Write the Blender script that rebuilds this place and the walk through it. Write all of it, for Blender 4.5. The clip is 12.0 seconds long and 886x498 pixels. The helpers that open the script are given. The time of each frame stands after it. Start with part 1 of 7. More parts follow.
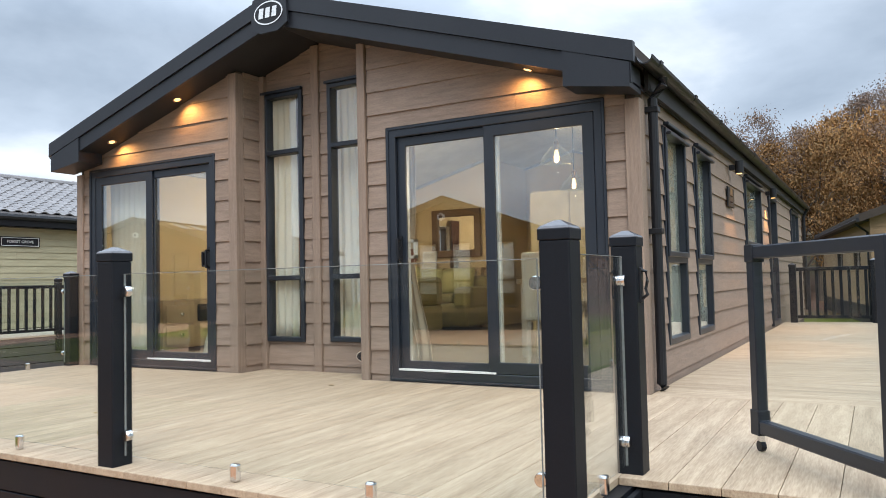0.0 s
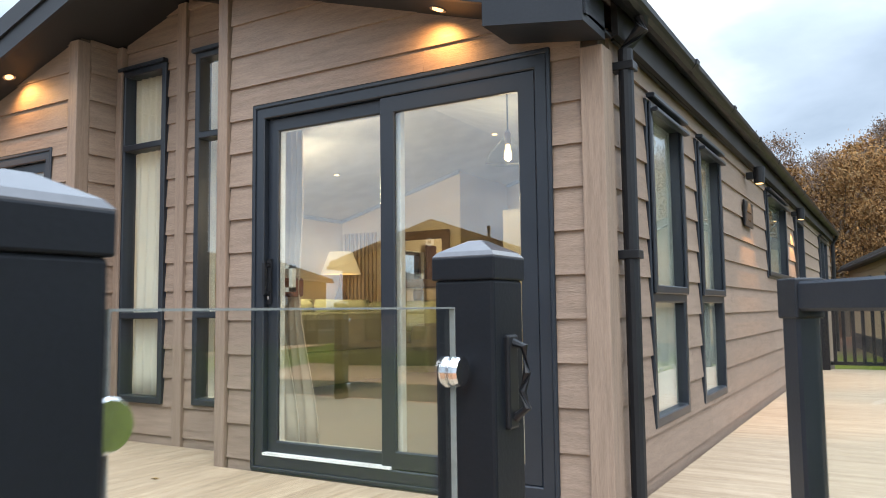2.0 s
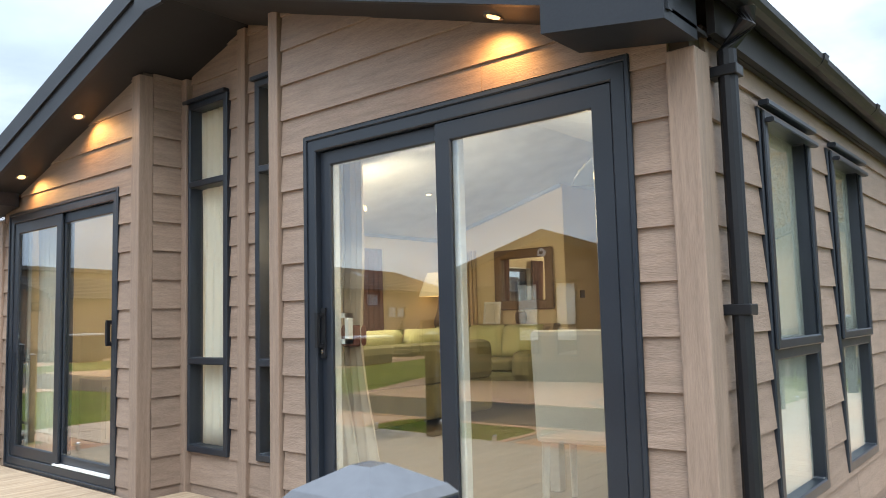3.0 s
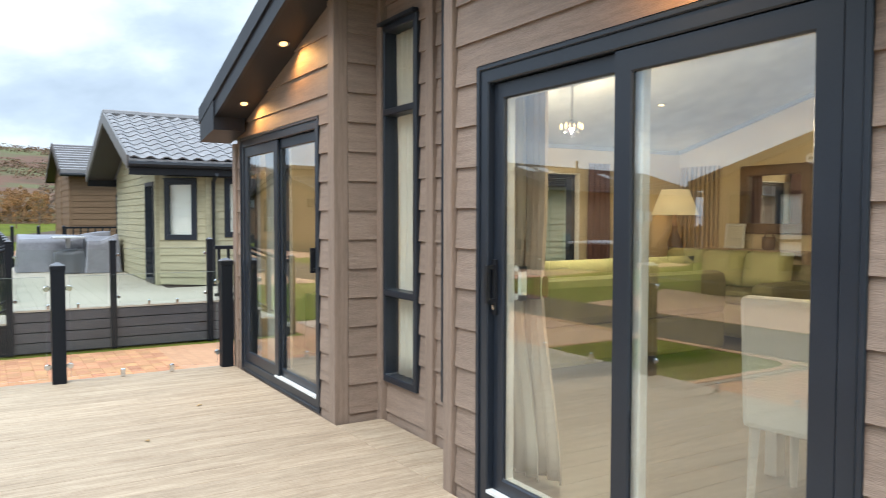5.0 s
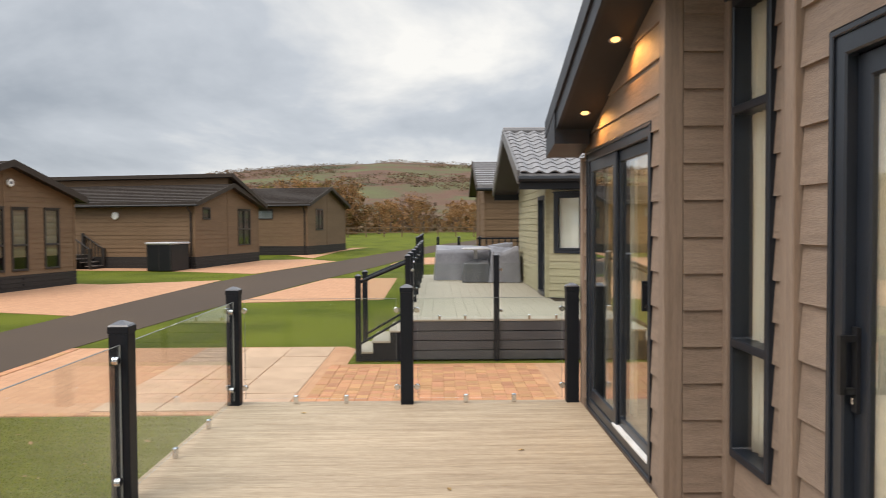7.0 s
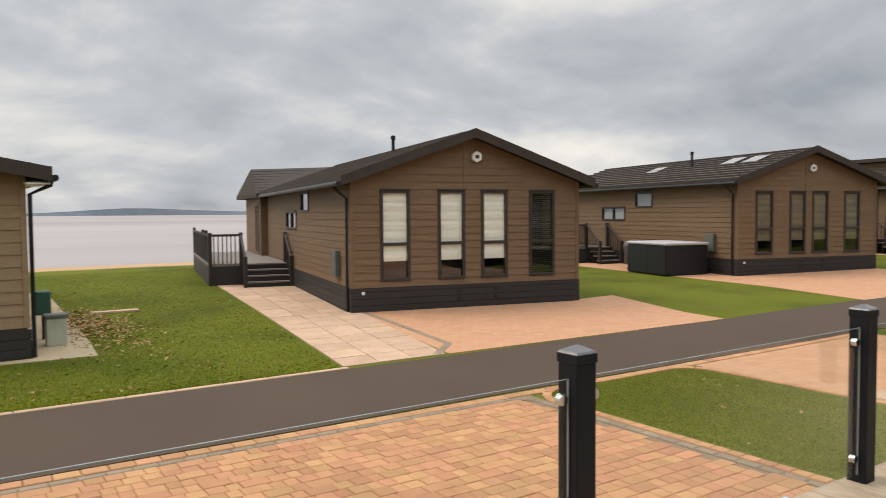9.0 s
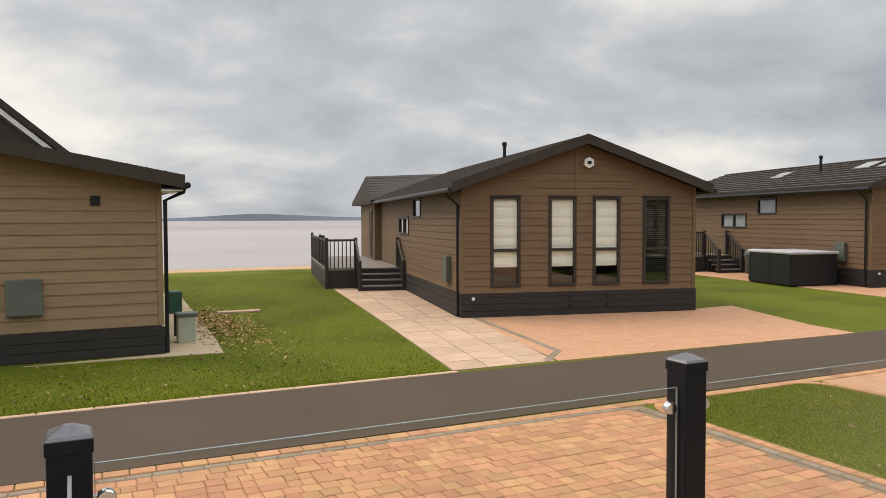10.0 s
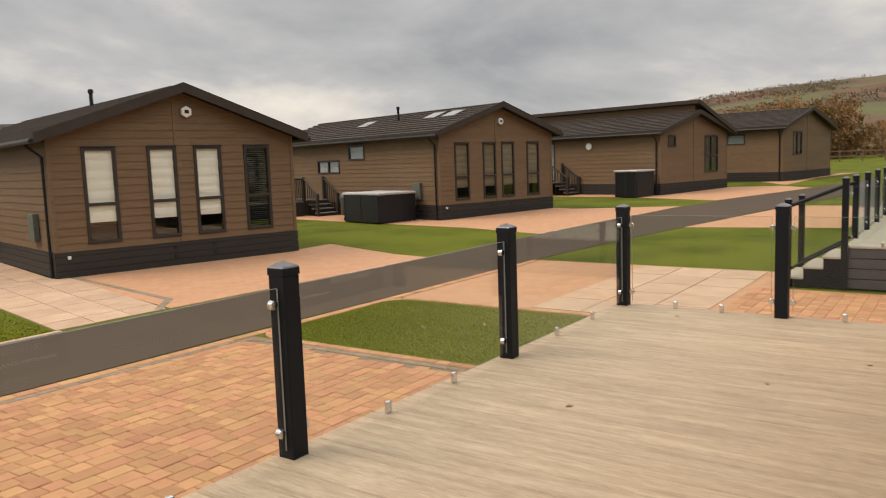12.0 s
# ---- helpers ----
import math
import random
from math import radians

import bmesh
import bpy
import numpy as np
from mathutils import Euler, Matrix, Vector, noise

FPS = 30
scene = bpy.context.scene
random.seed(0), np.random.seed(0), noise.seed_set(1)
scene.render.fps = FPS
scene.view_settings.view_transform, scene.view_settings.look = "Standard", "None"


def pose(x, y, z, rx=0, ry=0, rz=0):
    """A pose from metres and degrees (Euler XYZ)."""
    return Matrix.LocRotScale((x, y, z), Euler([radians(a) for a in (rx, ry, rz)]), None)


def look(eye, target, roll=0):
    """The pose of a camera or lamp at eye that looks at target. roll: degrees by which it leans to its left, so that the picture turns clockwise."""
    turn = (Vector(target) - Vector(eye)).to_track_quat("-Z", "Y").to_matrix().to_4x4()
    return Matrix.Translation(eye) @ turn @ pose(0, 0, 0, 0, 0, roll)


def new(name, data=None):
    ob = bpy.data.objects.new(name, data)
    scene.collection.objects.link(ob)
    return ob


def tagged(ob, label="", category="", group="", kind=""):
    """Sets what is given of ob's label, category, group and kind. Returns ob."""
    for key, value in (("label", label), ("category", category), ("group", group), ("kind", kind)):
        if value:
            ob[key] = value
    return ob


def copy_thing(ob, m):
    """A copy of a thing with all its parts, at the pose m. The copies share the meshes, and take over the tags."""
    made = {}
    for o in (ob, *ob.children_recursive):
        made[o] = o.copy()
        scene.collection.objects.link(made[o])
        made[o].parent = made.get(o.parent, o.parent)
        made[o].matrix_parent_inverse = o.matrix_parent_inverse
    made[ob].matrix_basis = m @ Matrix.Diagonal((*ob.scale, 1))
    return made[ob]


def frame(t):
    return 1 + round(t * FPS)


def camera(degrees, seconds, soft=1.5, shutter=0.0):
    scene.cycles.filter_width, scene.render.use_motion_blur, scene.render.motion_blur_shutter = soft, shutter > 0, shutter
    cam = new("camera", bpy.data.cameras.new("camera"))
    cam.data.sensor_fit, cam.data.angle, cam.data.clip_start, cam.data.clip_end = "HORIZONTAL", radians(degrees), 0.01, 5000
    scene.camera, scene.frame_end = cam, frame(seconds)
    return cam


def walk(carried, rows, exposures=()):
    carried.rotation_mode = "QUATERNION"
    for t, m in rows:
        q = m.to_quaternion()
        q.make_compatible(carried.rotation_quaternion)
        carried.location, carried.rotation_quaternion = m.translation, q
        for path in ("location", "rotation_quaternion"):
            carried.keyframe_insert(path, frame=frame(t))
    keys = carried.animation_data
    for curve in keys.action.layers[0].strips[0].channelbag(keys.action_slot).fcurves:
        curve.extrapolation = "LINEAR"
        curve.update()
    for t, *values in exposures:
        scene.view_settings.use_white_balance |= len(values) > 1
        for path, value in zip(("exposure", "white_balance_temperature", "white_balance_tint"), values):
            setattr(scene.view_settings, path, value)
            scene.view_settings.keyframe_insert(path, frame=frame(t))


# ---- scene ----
cam = camera(60.4, 12.0, soft=0.7, shutter=0.2)
PATH = [
    (0, (-0.067, -0.035, 0.81), (-1.054, 1.702, 0.897), -1.3),
    (0.5, (-0.114, 0.485, 0.85), (-1.104, 2.22, 0.942), -1.4),
    (1, (-0.209, 1.014, 0.842), (-1.182, 2.759, 0.942), -1.6),
    (1.5, (-0.307, 1.549, 0.825), (-1.271, 3.298, 0.938), -1.6),
    (2, (-0.387, 2.035, 0.895), (-1.407, 3.748, 1.056), -0.7),
    (2.5, (-0.482, 2.456, 1.008), (-1.62, 4.086, 1.23), -0.1),
    (2.7, (-0.48, 2.549, 1.065), (-1.68, 4.135, 1.277), -0.7),
    (4.5, (-0.544, 3.125, 1.345), (-2.085, 4.399, 1.308), -0.7),
    (5, (-0.571, 3.247, 1.405), (-2.281, 4.281, 1.321), 0.1),
    (5.5, (-0.685, 3.327, 1.469), (-2.545, 4.052, 1.351), 0.8),
    (6, (-0.933, 3.511, 1.516), (-2.879, 3.965, 1.431), -0.1),
    (6.5, (-1.112, 3.774, 1.514), (-3.093, 4.043, 1.451), -0.8),
    (6.7, (-1.175, 3.89, 1.518), (-3.164, 4.09, 1.456), -0.6),
    (8.3, (-1.277, 4.377, 1.526), (-2.823, 3.111, 1.45), -0.2),
    (8.5, (-1.242, 4.39, 1.515), (-2.666, 2.988, 1.436), -0.1),
    (9, (-1.027, 4.496, 1.54), (-2.154, 2.847, 1.445), -0.4),
    (9.5, (-0.982, 4.533, 1.545), (-1.926, 2.772, 1.453), -0.2),
    (10, (-1.001, 4.562, 1.537), (-1.878, 2.766, 1.46), -0.2),
    (10.5, (-0.946, 4.669, 1.523), (-1.865, 2.894, 1.456), -0.2),
    (11, (-0.801, 4.821, 1.492), (-2.052, 3.262, 1.435), -0.9),
    (11.5, (-0.68, 4.966, 1.49), (-2.197, 3.666, 1.401), -1.3),
    (12, (-0.528, 5.134, 1.471), (-2.157, 3.995, 1.246), -2.0),
]
EXPOSURES = [(0.0, 0.45, 6500, 11), (1.0, 0.52, 6500, 11), (2.0, 0.72, 6400, 10), (4.5, 0.74, 6300, 8), (5.0, 0.64, 6300, 8), (5.5, 0.50, 6100, 7), (6.0, 0.30, 5900, 6), (6.5, 0.22, 6850, 13), (8.3, 0.06, 7800, 15), (11.0, 0.04, 7900, 15), (12.0, -0.06, 8500, 17)]
walk(cam, [(t, look(eye, target, roll)) for t, eye, target, roll in PATH], EXPOSURES)

# ---- sky and sun ----
SUN_DIR = (radians(40), 0, radians(40))  # low, from the sea side
world = bpy.data.worlds.new("sky")
scene.world = world
world.use_nodes = True
wn, wl = world.node_tree.nodes, world.node_tree.links
wn.clear()
w_out = wn.new("ShaderNodeOutputWorld")
w_sky = wn.new("ShaderNodeTexSky")
w_sky.sky_type, w_sky.sun_disc = "NISHITA", False
w_sky.sun_elevation, w_sky.sun_rotation = radians(50), radians(140)
w_bg1 = wn.new("ShaderNodeBackground")
w_bg1.inputs["Strength"].default_value = 0.05
wl.new(w_sky.outputs[0], w_bg1.inputs["Color"])
w_tc = wn.new("ShaderNodeTexCoord")
w_sep = wn.new("ShaderNodeSeparateXYZ")
wl.new(w_tc.outputs["Generated"], w_sep.inputs[0])
# clouds lie on a flat layer: direction divided by its height
w_up = wn.new("ShaderNodeMath")
w_up.operation, w_up.inputs[1].default_value = "MAXIMUM", 0.0
wl.new(w_sep.outputs["Z"], w_up.inputs[0])
w_off = wn.new("ShaderNodeMath")
w_off.operation, w_off.inputs[1].default_value = "ADD", 0.34
wl.new(w_up.outputs[0], w_off.inputs[0])
w_div = wn.new("ShaderNodeVectorMath")
w_div.operation = "DIVIDE"
w_comb = wn.new("ShaderNodeCombineXYZ")
for k in range(3):
    wl.new(w_off.outputs[0], w_comb.inputs[k])
wl.new(w_tc.outputs["Generated"], w_div.inputs[0])
wl.new(w_comb.outputs[0], w_div.inputs[1])
w_noise = wn.new("ShaderNodeTexNoise")
w_noise.inputs["Scale"].default_value, w_noise.inputs["Detail"].default_value = 1.55, 7.5
w_noise.inputs["Roughness"].default_value = 0.54
w_noise.inputs["Distortion"].default_value = 0.2
wl.new(w_div.outputs[0], w_noise.inputs["Vector"])
w_ramp = wn.new("ShaderNodeValToRGB")
w_ramp.color_ramp.elements[0].position, w_ramp.color_ramp.elements[0].color = 0.29, (0.285, 0.355, 0.445, 1)
w_ramp.color_ramp.elements[1].position, w_ramp.color_ramp.elements[1].color = 0.68, (0.76, 0.83, 0.88, 1)
e = w_ramp.color_ramp.elements.new(0.50)
e.color = (0.445, 0.53, 0.635, 1)
wl.new(w_noise.outputs["Fac"], w_ramp.inputs[0])
# an overcast sky is brightest overhead
w_cie = wn.new("ShaderNodeMapRange")
w_cie.inputs["From Min"].default_value, w_cie.inputs["From Max"].default_value = 0.30, 1.0
w_cie.inputs["To Min"].default_value, w_cie.inputs["To Max"].default_value = 1.13, 5.0
wl.new(w_sep.outputs["Z"], w_cie.inputs["Value"])
w_bg2 = wn.new("ShaderNodeBackground")
wl.new(w_ramp.outputs[0], w_bg2.inputs["Color"])
wl.new(w_cie.outputs[0], w_bg2.inputs["Strength"])
w_add = wn.new("ShaderNodeMixShader")
w_add.inputs[0].default_value = 0.9
wl.new(w_bg1.outputs[0], w_add.inputs[1])
wl.new(w_bg2.outputs[0], w_add.inputs[2])
wl.new(w_add.outputs[0], w_out.inputs["Surface"])

sun = new("sun", bpy.data.lights.new("sun", "SUN"))
sun.data.energy, sun.data.angle, sun.data.color = 1.5, radians(30), (1.0, 0.95, 0.88)
sun.rotation_euler = SUN_DIR


# ---- materials ----
def nodes_of(name):
    m = bpy.data.materials.new(name)
    m.use_nodes = True
    return m, m.node_tree.nodes, m.node_tree.links, m.node_tree.nodes["Principled BSDF"]


def surface(name, base, dark=None, rough=0.6, metal=0.0, scale=4.0, stretch=(1, 1, 1), bump=0.15, fine=60.0, per_piece=0.0, spec=0.5, coat=0.0, hue=0.0):
    """Two scales of colour variation, fine relief, and a shift of tone from piece to piece."""
    m, n, l, b = nodes_of(name)
    dark = dark or tuple(c * 0.78 for c in base)
    tc = n.new("ShaderNodeTexCoord")
    mp = n.new("ShaderNodeMapping")
    mp.inputs["Scale"].default_value = stretch
    l.new(tc.outputs["Object"], mp.inputs["Vector"])
    vec = mp.outputs[0]
    rnd = None
    if per_piece:
        oi = n.new("ShaderNodeObjectInfo")
        gm = n.new("ShaderNodeNewGeometry")
        ad = n.new("ShaderNodeMath")
        ad.operation = "ADD"
        l.new(oi.outputs["Random"], ad.inputs[0])
        l.new(gm.outputs["Random Per Island"], ad.inputs[1])
        fr = n.new("ShaderNodeMath")
        fr.operation = "FRACT"
        l.new(ad.outputs[0], fr.inputs[0])
        rnd = fr.outputs[0]
        sh = n.new("ShaderNodeVectorMath")
        sh.operation = "MULTIPLY_ADD"
        sh.inputs[1].default_value = (1, 1, 1)
        sc = n.new("ShaderNodeVectorMath")
        sc.operation, sc.inputs[0].default_value = "SCALE", (37.0, 19.0, 53.0)
        l.new(rnd, sc.inputs["Scale"])
        l.new(vec, sh.inputs[0])
        l.new(sc.outputs[0], sh.inputs[2])
        vec = sh.outputs[0]
    n1 = n.new("ShaderNodeTexNoise")
    n1.inputs["Scale"].default_value, n1.inputs["Detail"].default_value = scale, 5.0
    l.new(vec, n1.inputs["Vector"])
    n2 = n.new("ShaderNodeTexNoise")
    n2.inputs["Scale"].default_value, n2.inputs["Detail"].default_value = fine, 4.0
    l.new(vec, n2.inputs["Vector"])
    mixf = n.new("ShaderNodeMath")
    mixf.operation = "MULTIPLY_ADD"
    mixf.inputs[1].default_value = 0.45
    l.new(n2.outputs["Fac"], mixf.inputs[0])
    half = n.new("ShaderNodeMath")
    half.operation, half.inputs[1].default_value = "MULTIPLY", 0.55
    l.new(n1.outputs["Fac"], half.inputs[0])
    l.new(half.outputs[0], mixf.inputs[2])
    rp = n.new("ShaderNodeValToRGB")
    rp.color_ramp.elements[0].position, rp.color_ramp.elements[0].color = 0.36, (*dark, 1)
    rp.color_ramp.elements[1].position, rp.color_ramp.elements[1].color = 0.62, (*base, 1)
    l.new(mixf.outputs[0], rp.inputs[0])
    col = rp.outputs[0]
    if per_piece:
        hv = n.new("ShaderNodeHueSaturation")
        mr = n.new("ShaderNodeMapRange")
        mr.inputs["To Min"].default_value, mr.inputs["To Max"].default_value = 1 - per_piece, 1 + per_piece
        l.new(rnd, mr.inputs["Value"])
        l.new(mr.outputs[0], hv.inputs["Value"])
        l.new(col, hv.inputs["Color"])
        col = hv.outputs[0]
        if hue:
            h1 = n.new("ShaderNodeMath")
            h1.operation, h1.inputs[1].default_value = "MULTIPLY", 7.31
            l.new(rnd, h1.inputs[0])
            h2 = n.new("ShaderNodeMath")
            h2.operation = "FRACT"
            l.new(h1.outputs[0], h2.inputs[0])
            h3 = n.new("ShaderNodeMapRange")
            h3.inputs["To Min"].default_value, h3.inputs["To Max"].default_value = 0.5 - hue, 0.5 + hue
            l.new(h2.outputs[0], h3.inputs["Value"])
            l.new(h3.outputs[0], hv.inputs["Hue"])
    l.new(col, b.inputs["Base Color"])
    rr = n.new("ShaderNodeMapRange")
    rr.inputs["To Min"].default_value, rr.inputs["To Max"].default_value = max(0.03, rough - 0.1), min(1.0, rough + 0.1)
    l.new(n1.outputs["Fac"], rr.inputs["Value"])
    l.new(rr.outputs[0], b.inputs["Roughness"])
    b.inputs["Metallic"].default_value = metal
    b.inputs["Specular IOR Level"].default_value = spec
    b.inputs["Coat Weight"].default_value = coat
    if bump:
        bp = n.new("ShaderNodeBump")
        bp.inputs["Strength"].default_value, bp.inputs["Distance"].default_value = bump, 0.01
        l.new(mixf.outputs[0], bp.inputs["Height"])
        l.new(bp.outputs[0], b.inputs["Normal"])
    return m


def glass(name, tint, r0=0.05):
    """A thin pane: clear, with the mirror gloss of both faces."""
    m, n, l, b = nodes_of(name)
    n.remove(b)
    out = n["Material Output"]
    tr = n.new("ShaderNodeBsdfTransparent")
    tr.inputs["Color"].default_value = (*tint, 1)
    gl = n.new("ShaderNodeBsdfGlossy")
    gl.inputs["Roughness"].default_value = 0.0
    gl.inputs["Color"].default_value = (0.95, 0.97, 1, 1)
    lw = n.new("ShaderNodeLayerWeight")
    lw.inputs["Blend"].default_value = 0.5
    pw = n.new("ShaderNodeMath")
    pw.operation, pw.inputs[1].default_value = "POWER", 4.0
    l.new(lw.outputs["Facing"], pw.inputs[0])
    mr = n.new("ShaderNodeMapRange")
    mr.inputs["To Min"].default_value, mr.inputs["To Max"].default_value = r0, 0.9
    l.new(pw.outputs[0], mr.inputs["Value"])
    mx = n.new("ShaderNodeMixShader")
    l.new(mr.outputs[0], mx.inputs[0])
    l.new(tr.outputs[0], mx.inputs[1])
    l.new(gl.outputs[0], mx.inputs[2])
    l.new(mx.outputs[0], out.inputs["Surface"])
    return m


def glow(name, color, strength):
    m, n, l, b = nodes_of(name)
    b.inputs["Base Color"].default_value = (*color, 1)
    b.inputs["Emission Color"].default_value = (*color, 1)
    b.inputs["Emission Strength"].default_value = strength
    return m


def paving_far(name, c1, c2, c3, mortar, w, h):
    """Small setts that stay far from the walk: a coursed pattern with relief."""
    m, n, l, b = nodes_of(name)
    tc = n.new("ShaderNodeTexCoord")
    bt = n.new("ShaderNodeTexBrick")
    bt.inputs["Color1"].default_value, bt.inputs["Color2"].default_value, bt.inputs["Mortar"].default_value = (*c1, 1), (*c2, 1), (*mortar, 1)
    bt.inputs["Scale"].default_value, bt.inputs["Mortar Size"].default_value = 1.0, 0.006
    bt.inputs["Brick Width"].default_value, bt.inputs["Row Height"].default_value = w, h
    l.new(tc.outputs["Object"], bt.inputs["Vector"])
    ns = n.new("ShaderNodeTexNoise")
    ns.inputs["Scale"].default_value, ns.inputs["Detail"].default_value = 2.5, 6.0
    l.new(tc.outputs["Object"], ns.inputs["Vector"])
    mx = n.new("ShaderNodeMix")
    mx.data_type = "RGBA"
    l.new(ns.outputs["Fac"], mx.inputs["Factor"])
    l.new(bt.outputs["Color"], mx.inputs["A"])
    mx.inputs["B"].default_value = (*c3, 1)
    l.new(mx.outputs["Result"], b.inputs["Base Color"])
    bp = n.new("ShaderNodeBump")
    bp.inputs["Strength"].default_value, bp.inputs["Distance"].default_value = 0.4, 0.01
    bp.invert = True
    l.new(bt.outputs["Fac"], bp.inputs["Height"])
    l.new(bp.outputs[0], b.inputs["Normal"])
    b.inputs["Roughness"].default_value, b.inputs["Specular IOR Level"].default_value = 0.9, 0.2
    return m


CLAD = surface("taupe_board", (0.285, 0.211, 0.163), (0.200, 0.146, 0.112), rough=0.6, scale=3.0, stretch=(1.4, 1.4, 12), fine=26, bump=0.55, per_piece=0.07, spec=0.35)
CLAD_V = surface("taupe_trim", (0.285, 0.211, 0.163), (0.205, 0.150, 0.115), rough=0.6, scale=3.0, stretch=(14, 14, 1), fine=26, bump=0.5, per_piece=0.05, spec=0.35)
CLAD_SIDE = CLAD
CORE = surface("board_backing", (0.10, 0.075, 0.06), rough=0.8)
CLAD_BROWN = surface("brown_board", (0.188, 0.120, 0.071), (0.146, 0.091, 0.053), rough=0.65, scale=2.0, stretch=(1, 1, 10), fine=24, bump=0.3, per_piece=0.05, spec=0.2)
CLAD_TAN = surface("tan_board", (0.29, 0.197, 0.117), (0.23, 0.155, 0.091), rough=0.65, scale=2.0, stretch=(1, 1, 10), fine=24, bump=0.3, per_piece=0.04, spec=0.2)
CLAD_GREEN = surface("sage_board", (0.39, 0.355, 0.235), (0.30, 0.275, 0.18), rough=0.65, scale=2.0, stretch=(1, 1, 10), fine=24, bump=0.3, per_piece=0.05, spec=0.2)
ANTHRACITE = surface("anthracite_frame", (0.0145, 0.0195, 0.0285), (0.0115, 0.0155, 0.023), rough=0.36, scale=3.0, fine=120, bump=0.06)
POSTMAT = surface("anthracite_post", (0.0085, 0.0105, 0.0145), (0.007, 0.0085, 0.0115), rough=0.5, scale=3.0, fine=140, bump=0.08, spec=0.2)
FASCIA = surface("dark_fascia", (0.017, 0.020, 0.026), (0.013, 0.015, 0.020), spec=0.35, rough=0.45, scale=2.0, fine=80, bump=0.08)
SOFFIT = surface("dark_soffit", (0.014, 0.013, 0.014), rough=0.6, scale=2.0, bump=0.08)
SKIRT = surface("charcoal_skirting", (0.031, 0.027, 0.025), (0.024, 0.021, 0.0195), spec=0.3, rough=0.6, scale=2.5, stretch=(1, 1, 8), bump=0.2, per_piece=0.08)
BLACKPIPE = surface("black_plastic", (0.013, 0.014, 0.017), rough=0.4, bump=0.03, spec=0.3)
DECK = surface("weathered_oak_composite", (0.455, 0.357, 0.252), (0.29, 0.215, 0.145), rough=0.72, scale=2.2, stretch=(9, 0.8, 6), fine=16, bump=0.55, per_piece=0.05, spec=0.2)
DECK_X = surface("weathered_oak_composite_across", (0.455, 0.357, 0.252), (0.29, 0.215, 0.145), rough=0.72, scale=2.2, stretch=(0.8, 9, 6), fine=16, bump=0.55, per_piece=0.05, spec=0.2)
DECK_GREY = surface("grey_composite", (0.39, 0.345, 0.275), (0.32, 0.28, 0.22), spec=0.2, rough=0.75, scale=2.0, stretch=(1, 8, 6), fine=14, bump=0.3)
PANE_FAR = glass("clear_window_glass", (0.97, 0.98, 0.97), 0.05)
PANE = glass("window_glass", (0.95, 0.97, 0.95), 0.165)
PANE_TALL = glass("tall_window_glass", (0.96, 0.98, 0.97), 0.10)
RAIL_GLASS = glass("balustrade_glass", (0.965, 0.98, 0.97), 0.014)
GLASS_EDGE = surface("polished_glass_edge", (0.22, 0.24, 0.235), rough=0.25, bump=0)
STEEL = surface("polished_steel", (0.75, 0.75, 0.76), rough=0.15, metal=1.0, bump=0.0)
WHITE = surface("white_plastic", (0.80, 0.80, 0.78), rough=0.4, bump=0.03)
BLIND = surface("cream_blind", (0.90, 0.88, 0.80), (0.82, 0.79, 0.70), rough=0.85, scale=3, stretch=(1, 1, 5), bump=0.15)
TILE = surface("grey_roof_tile", (0.215, 0.205, 0.205), (0.15, 0.145, 0.147), rough=0.6, scale=5, fine=60, bump=0.3, per_piece=0.08)
TILE_BROWN = surface("brown_roof_tile", (0.062, 0.050, 0.043), (0.036, 0.029, 0.025), spec=0.2, rough=0.8, scale=5, fine=60, bump=0.3, per_piece=0.10)
GRASS = surface("lawn", (0.115, 0.165, 0.022), (0.060, 0.100, 0.012), rough=0.9, scale=0.7, fine=55, bump=0.9, spec=0.2)
ASPHALT = surface("asphalt", (0.076, 0.053, 0.037), (0.060, 0.041, 0.029), spec=0.2, rough=0.9, scale=0.6, fine=180, bump=0.35)
SETT = surface("tumbled_sett", (0.465, 0.233, 0.121), (0.375, 0.184, 0.095), rough=0.85, scale=5, fine=70, bump=0.4, per_piece=0.15, hue=0.010, spec=0.2)
SETT_GREY = surface("grey_sett", (0.26, 0.20, 0.145), (0.20, 0.15, 0.108), rough=0.85, scale=5, fine=70, bump=0.4, per_piece=0.12, spec=0.2)
SLAB = surface("sandstone_slab", (0.50, 0.34, 0.235), (0.40, 0.265, 0.18), rough=0.85, scale=3, fine=50, bump=0.3, per_piece=0.08, spec=0.2)
JOINT = surface("joint_sand", (0.23, 0.15, 0.09), rough=0.95, fine=90, bump=0.3)
SETT_FAR = paving_far("far_setts", (0.50, 0.27, 0.155), (0.40, 0.20, 0.115), (0.46, 0.25, 0.145), (0.25, 0.15, 0.095), 0.24, 0.16)
CONCRETE = surface("concrete_apron", (0.46, 0.35, 0.215), rough=0.9, scale=2, fine=60, bump=0.3)


# ---- builders ----
def part(name, bm, material, parent=None, label="", smooth=False):
    me = bpy.data.meshes.new(name)
    bmesh.ops.recalc_face_normals(bm, faces=bm.faces)
    bm.to_mesh(me)
    bm.free()
    me.materials.append(material)
    if smooth:
        me.shade_smooth()
    ob = new(name, me)
    if parent:
        ob.parent = parent
        if parent.get("world_parts"):
            ob.matrix_parent_inverse = Matrix.Translation(-Vector(parent.location))
    if label:
        ob["label"] = label
    return ob


def share(name, data, parent, m):
    """One more piece on the same mesh."""
    ob = new(name, data)
    ob.parent = parent
    ob.matrix_basis = m
    return ob


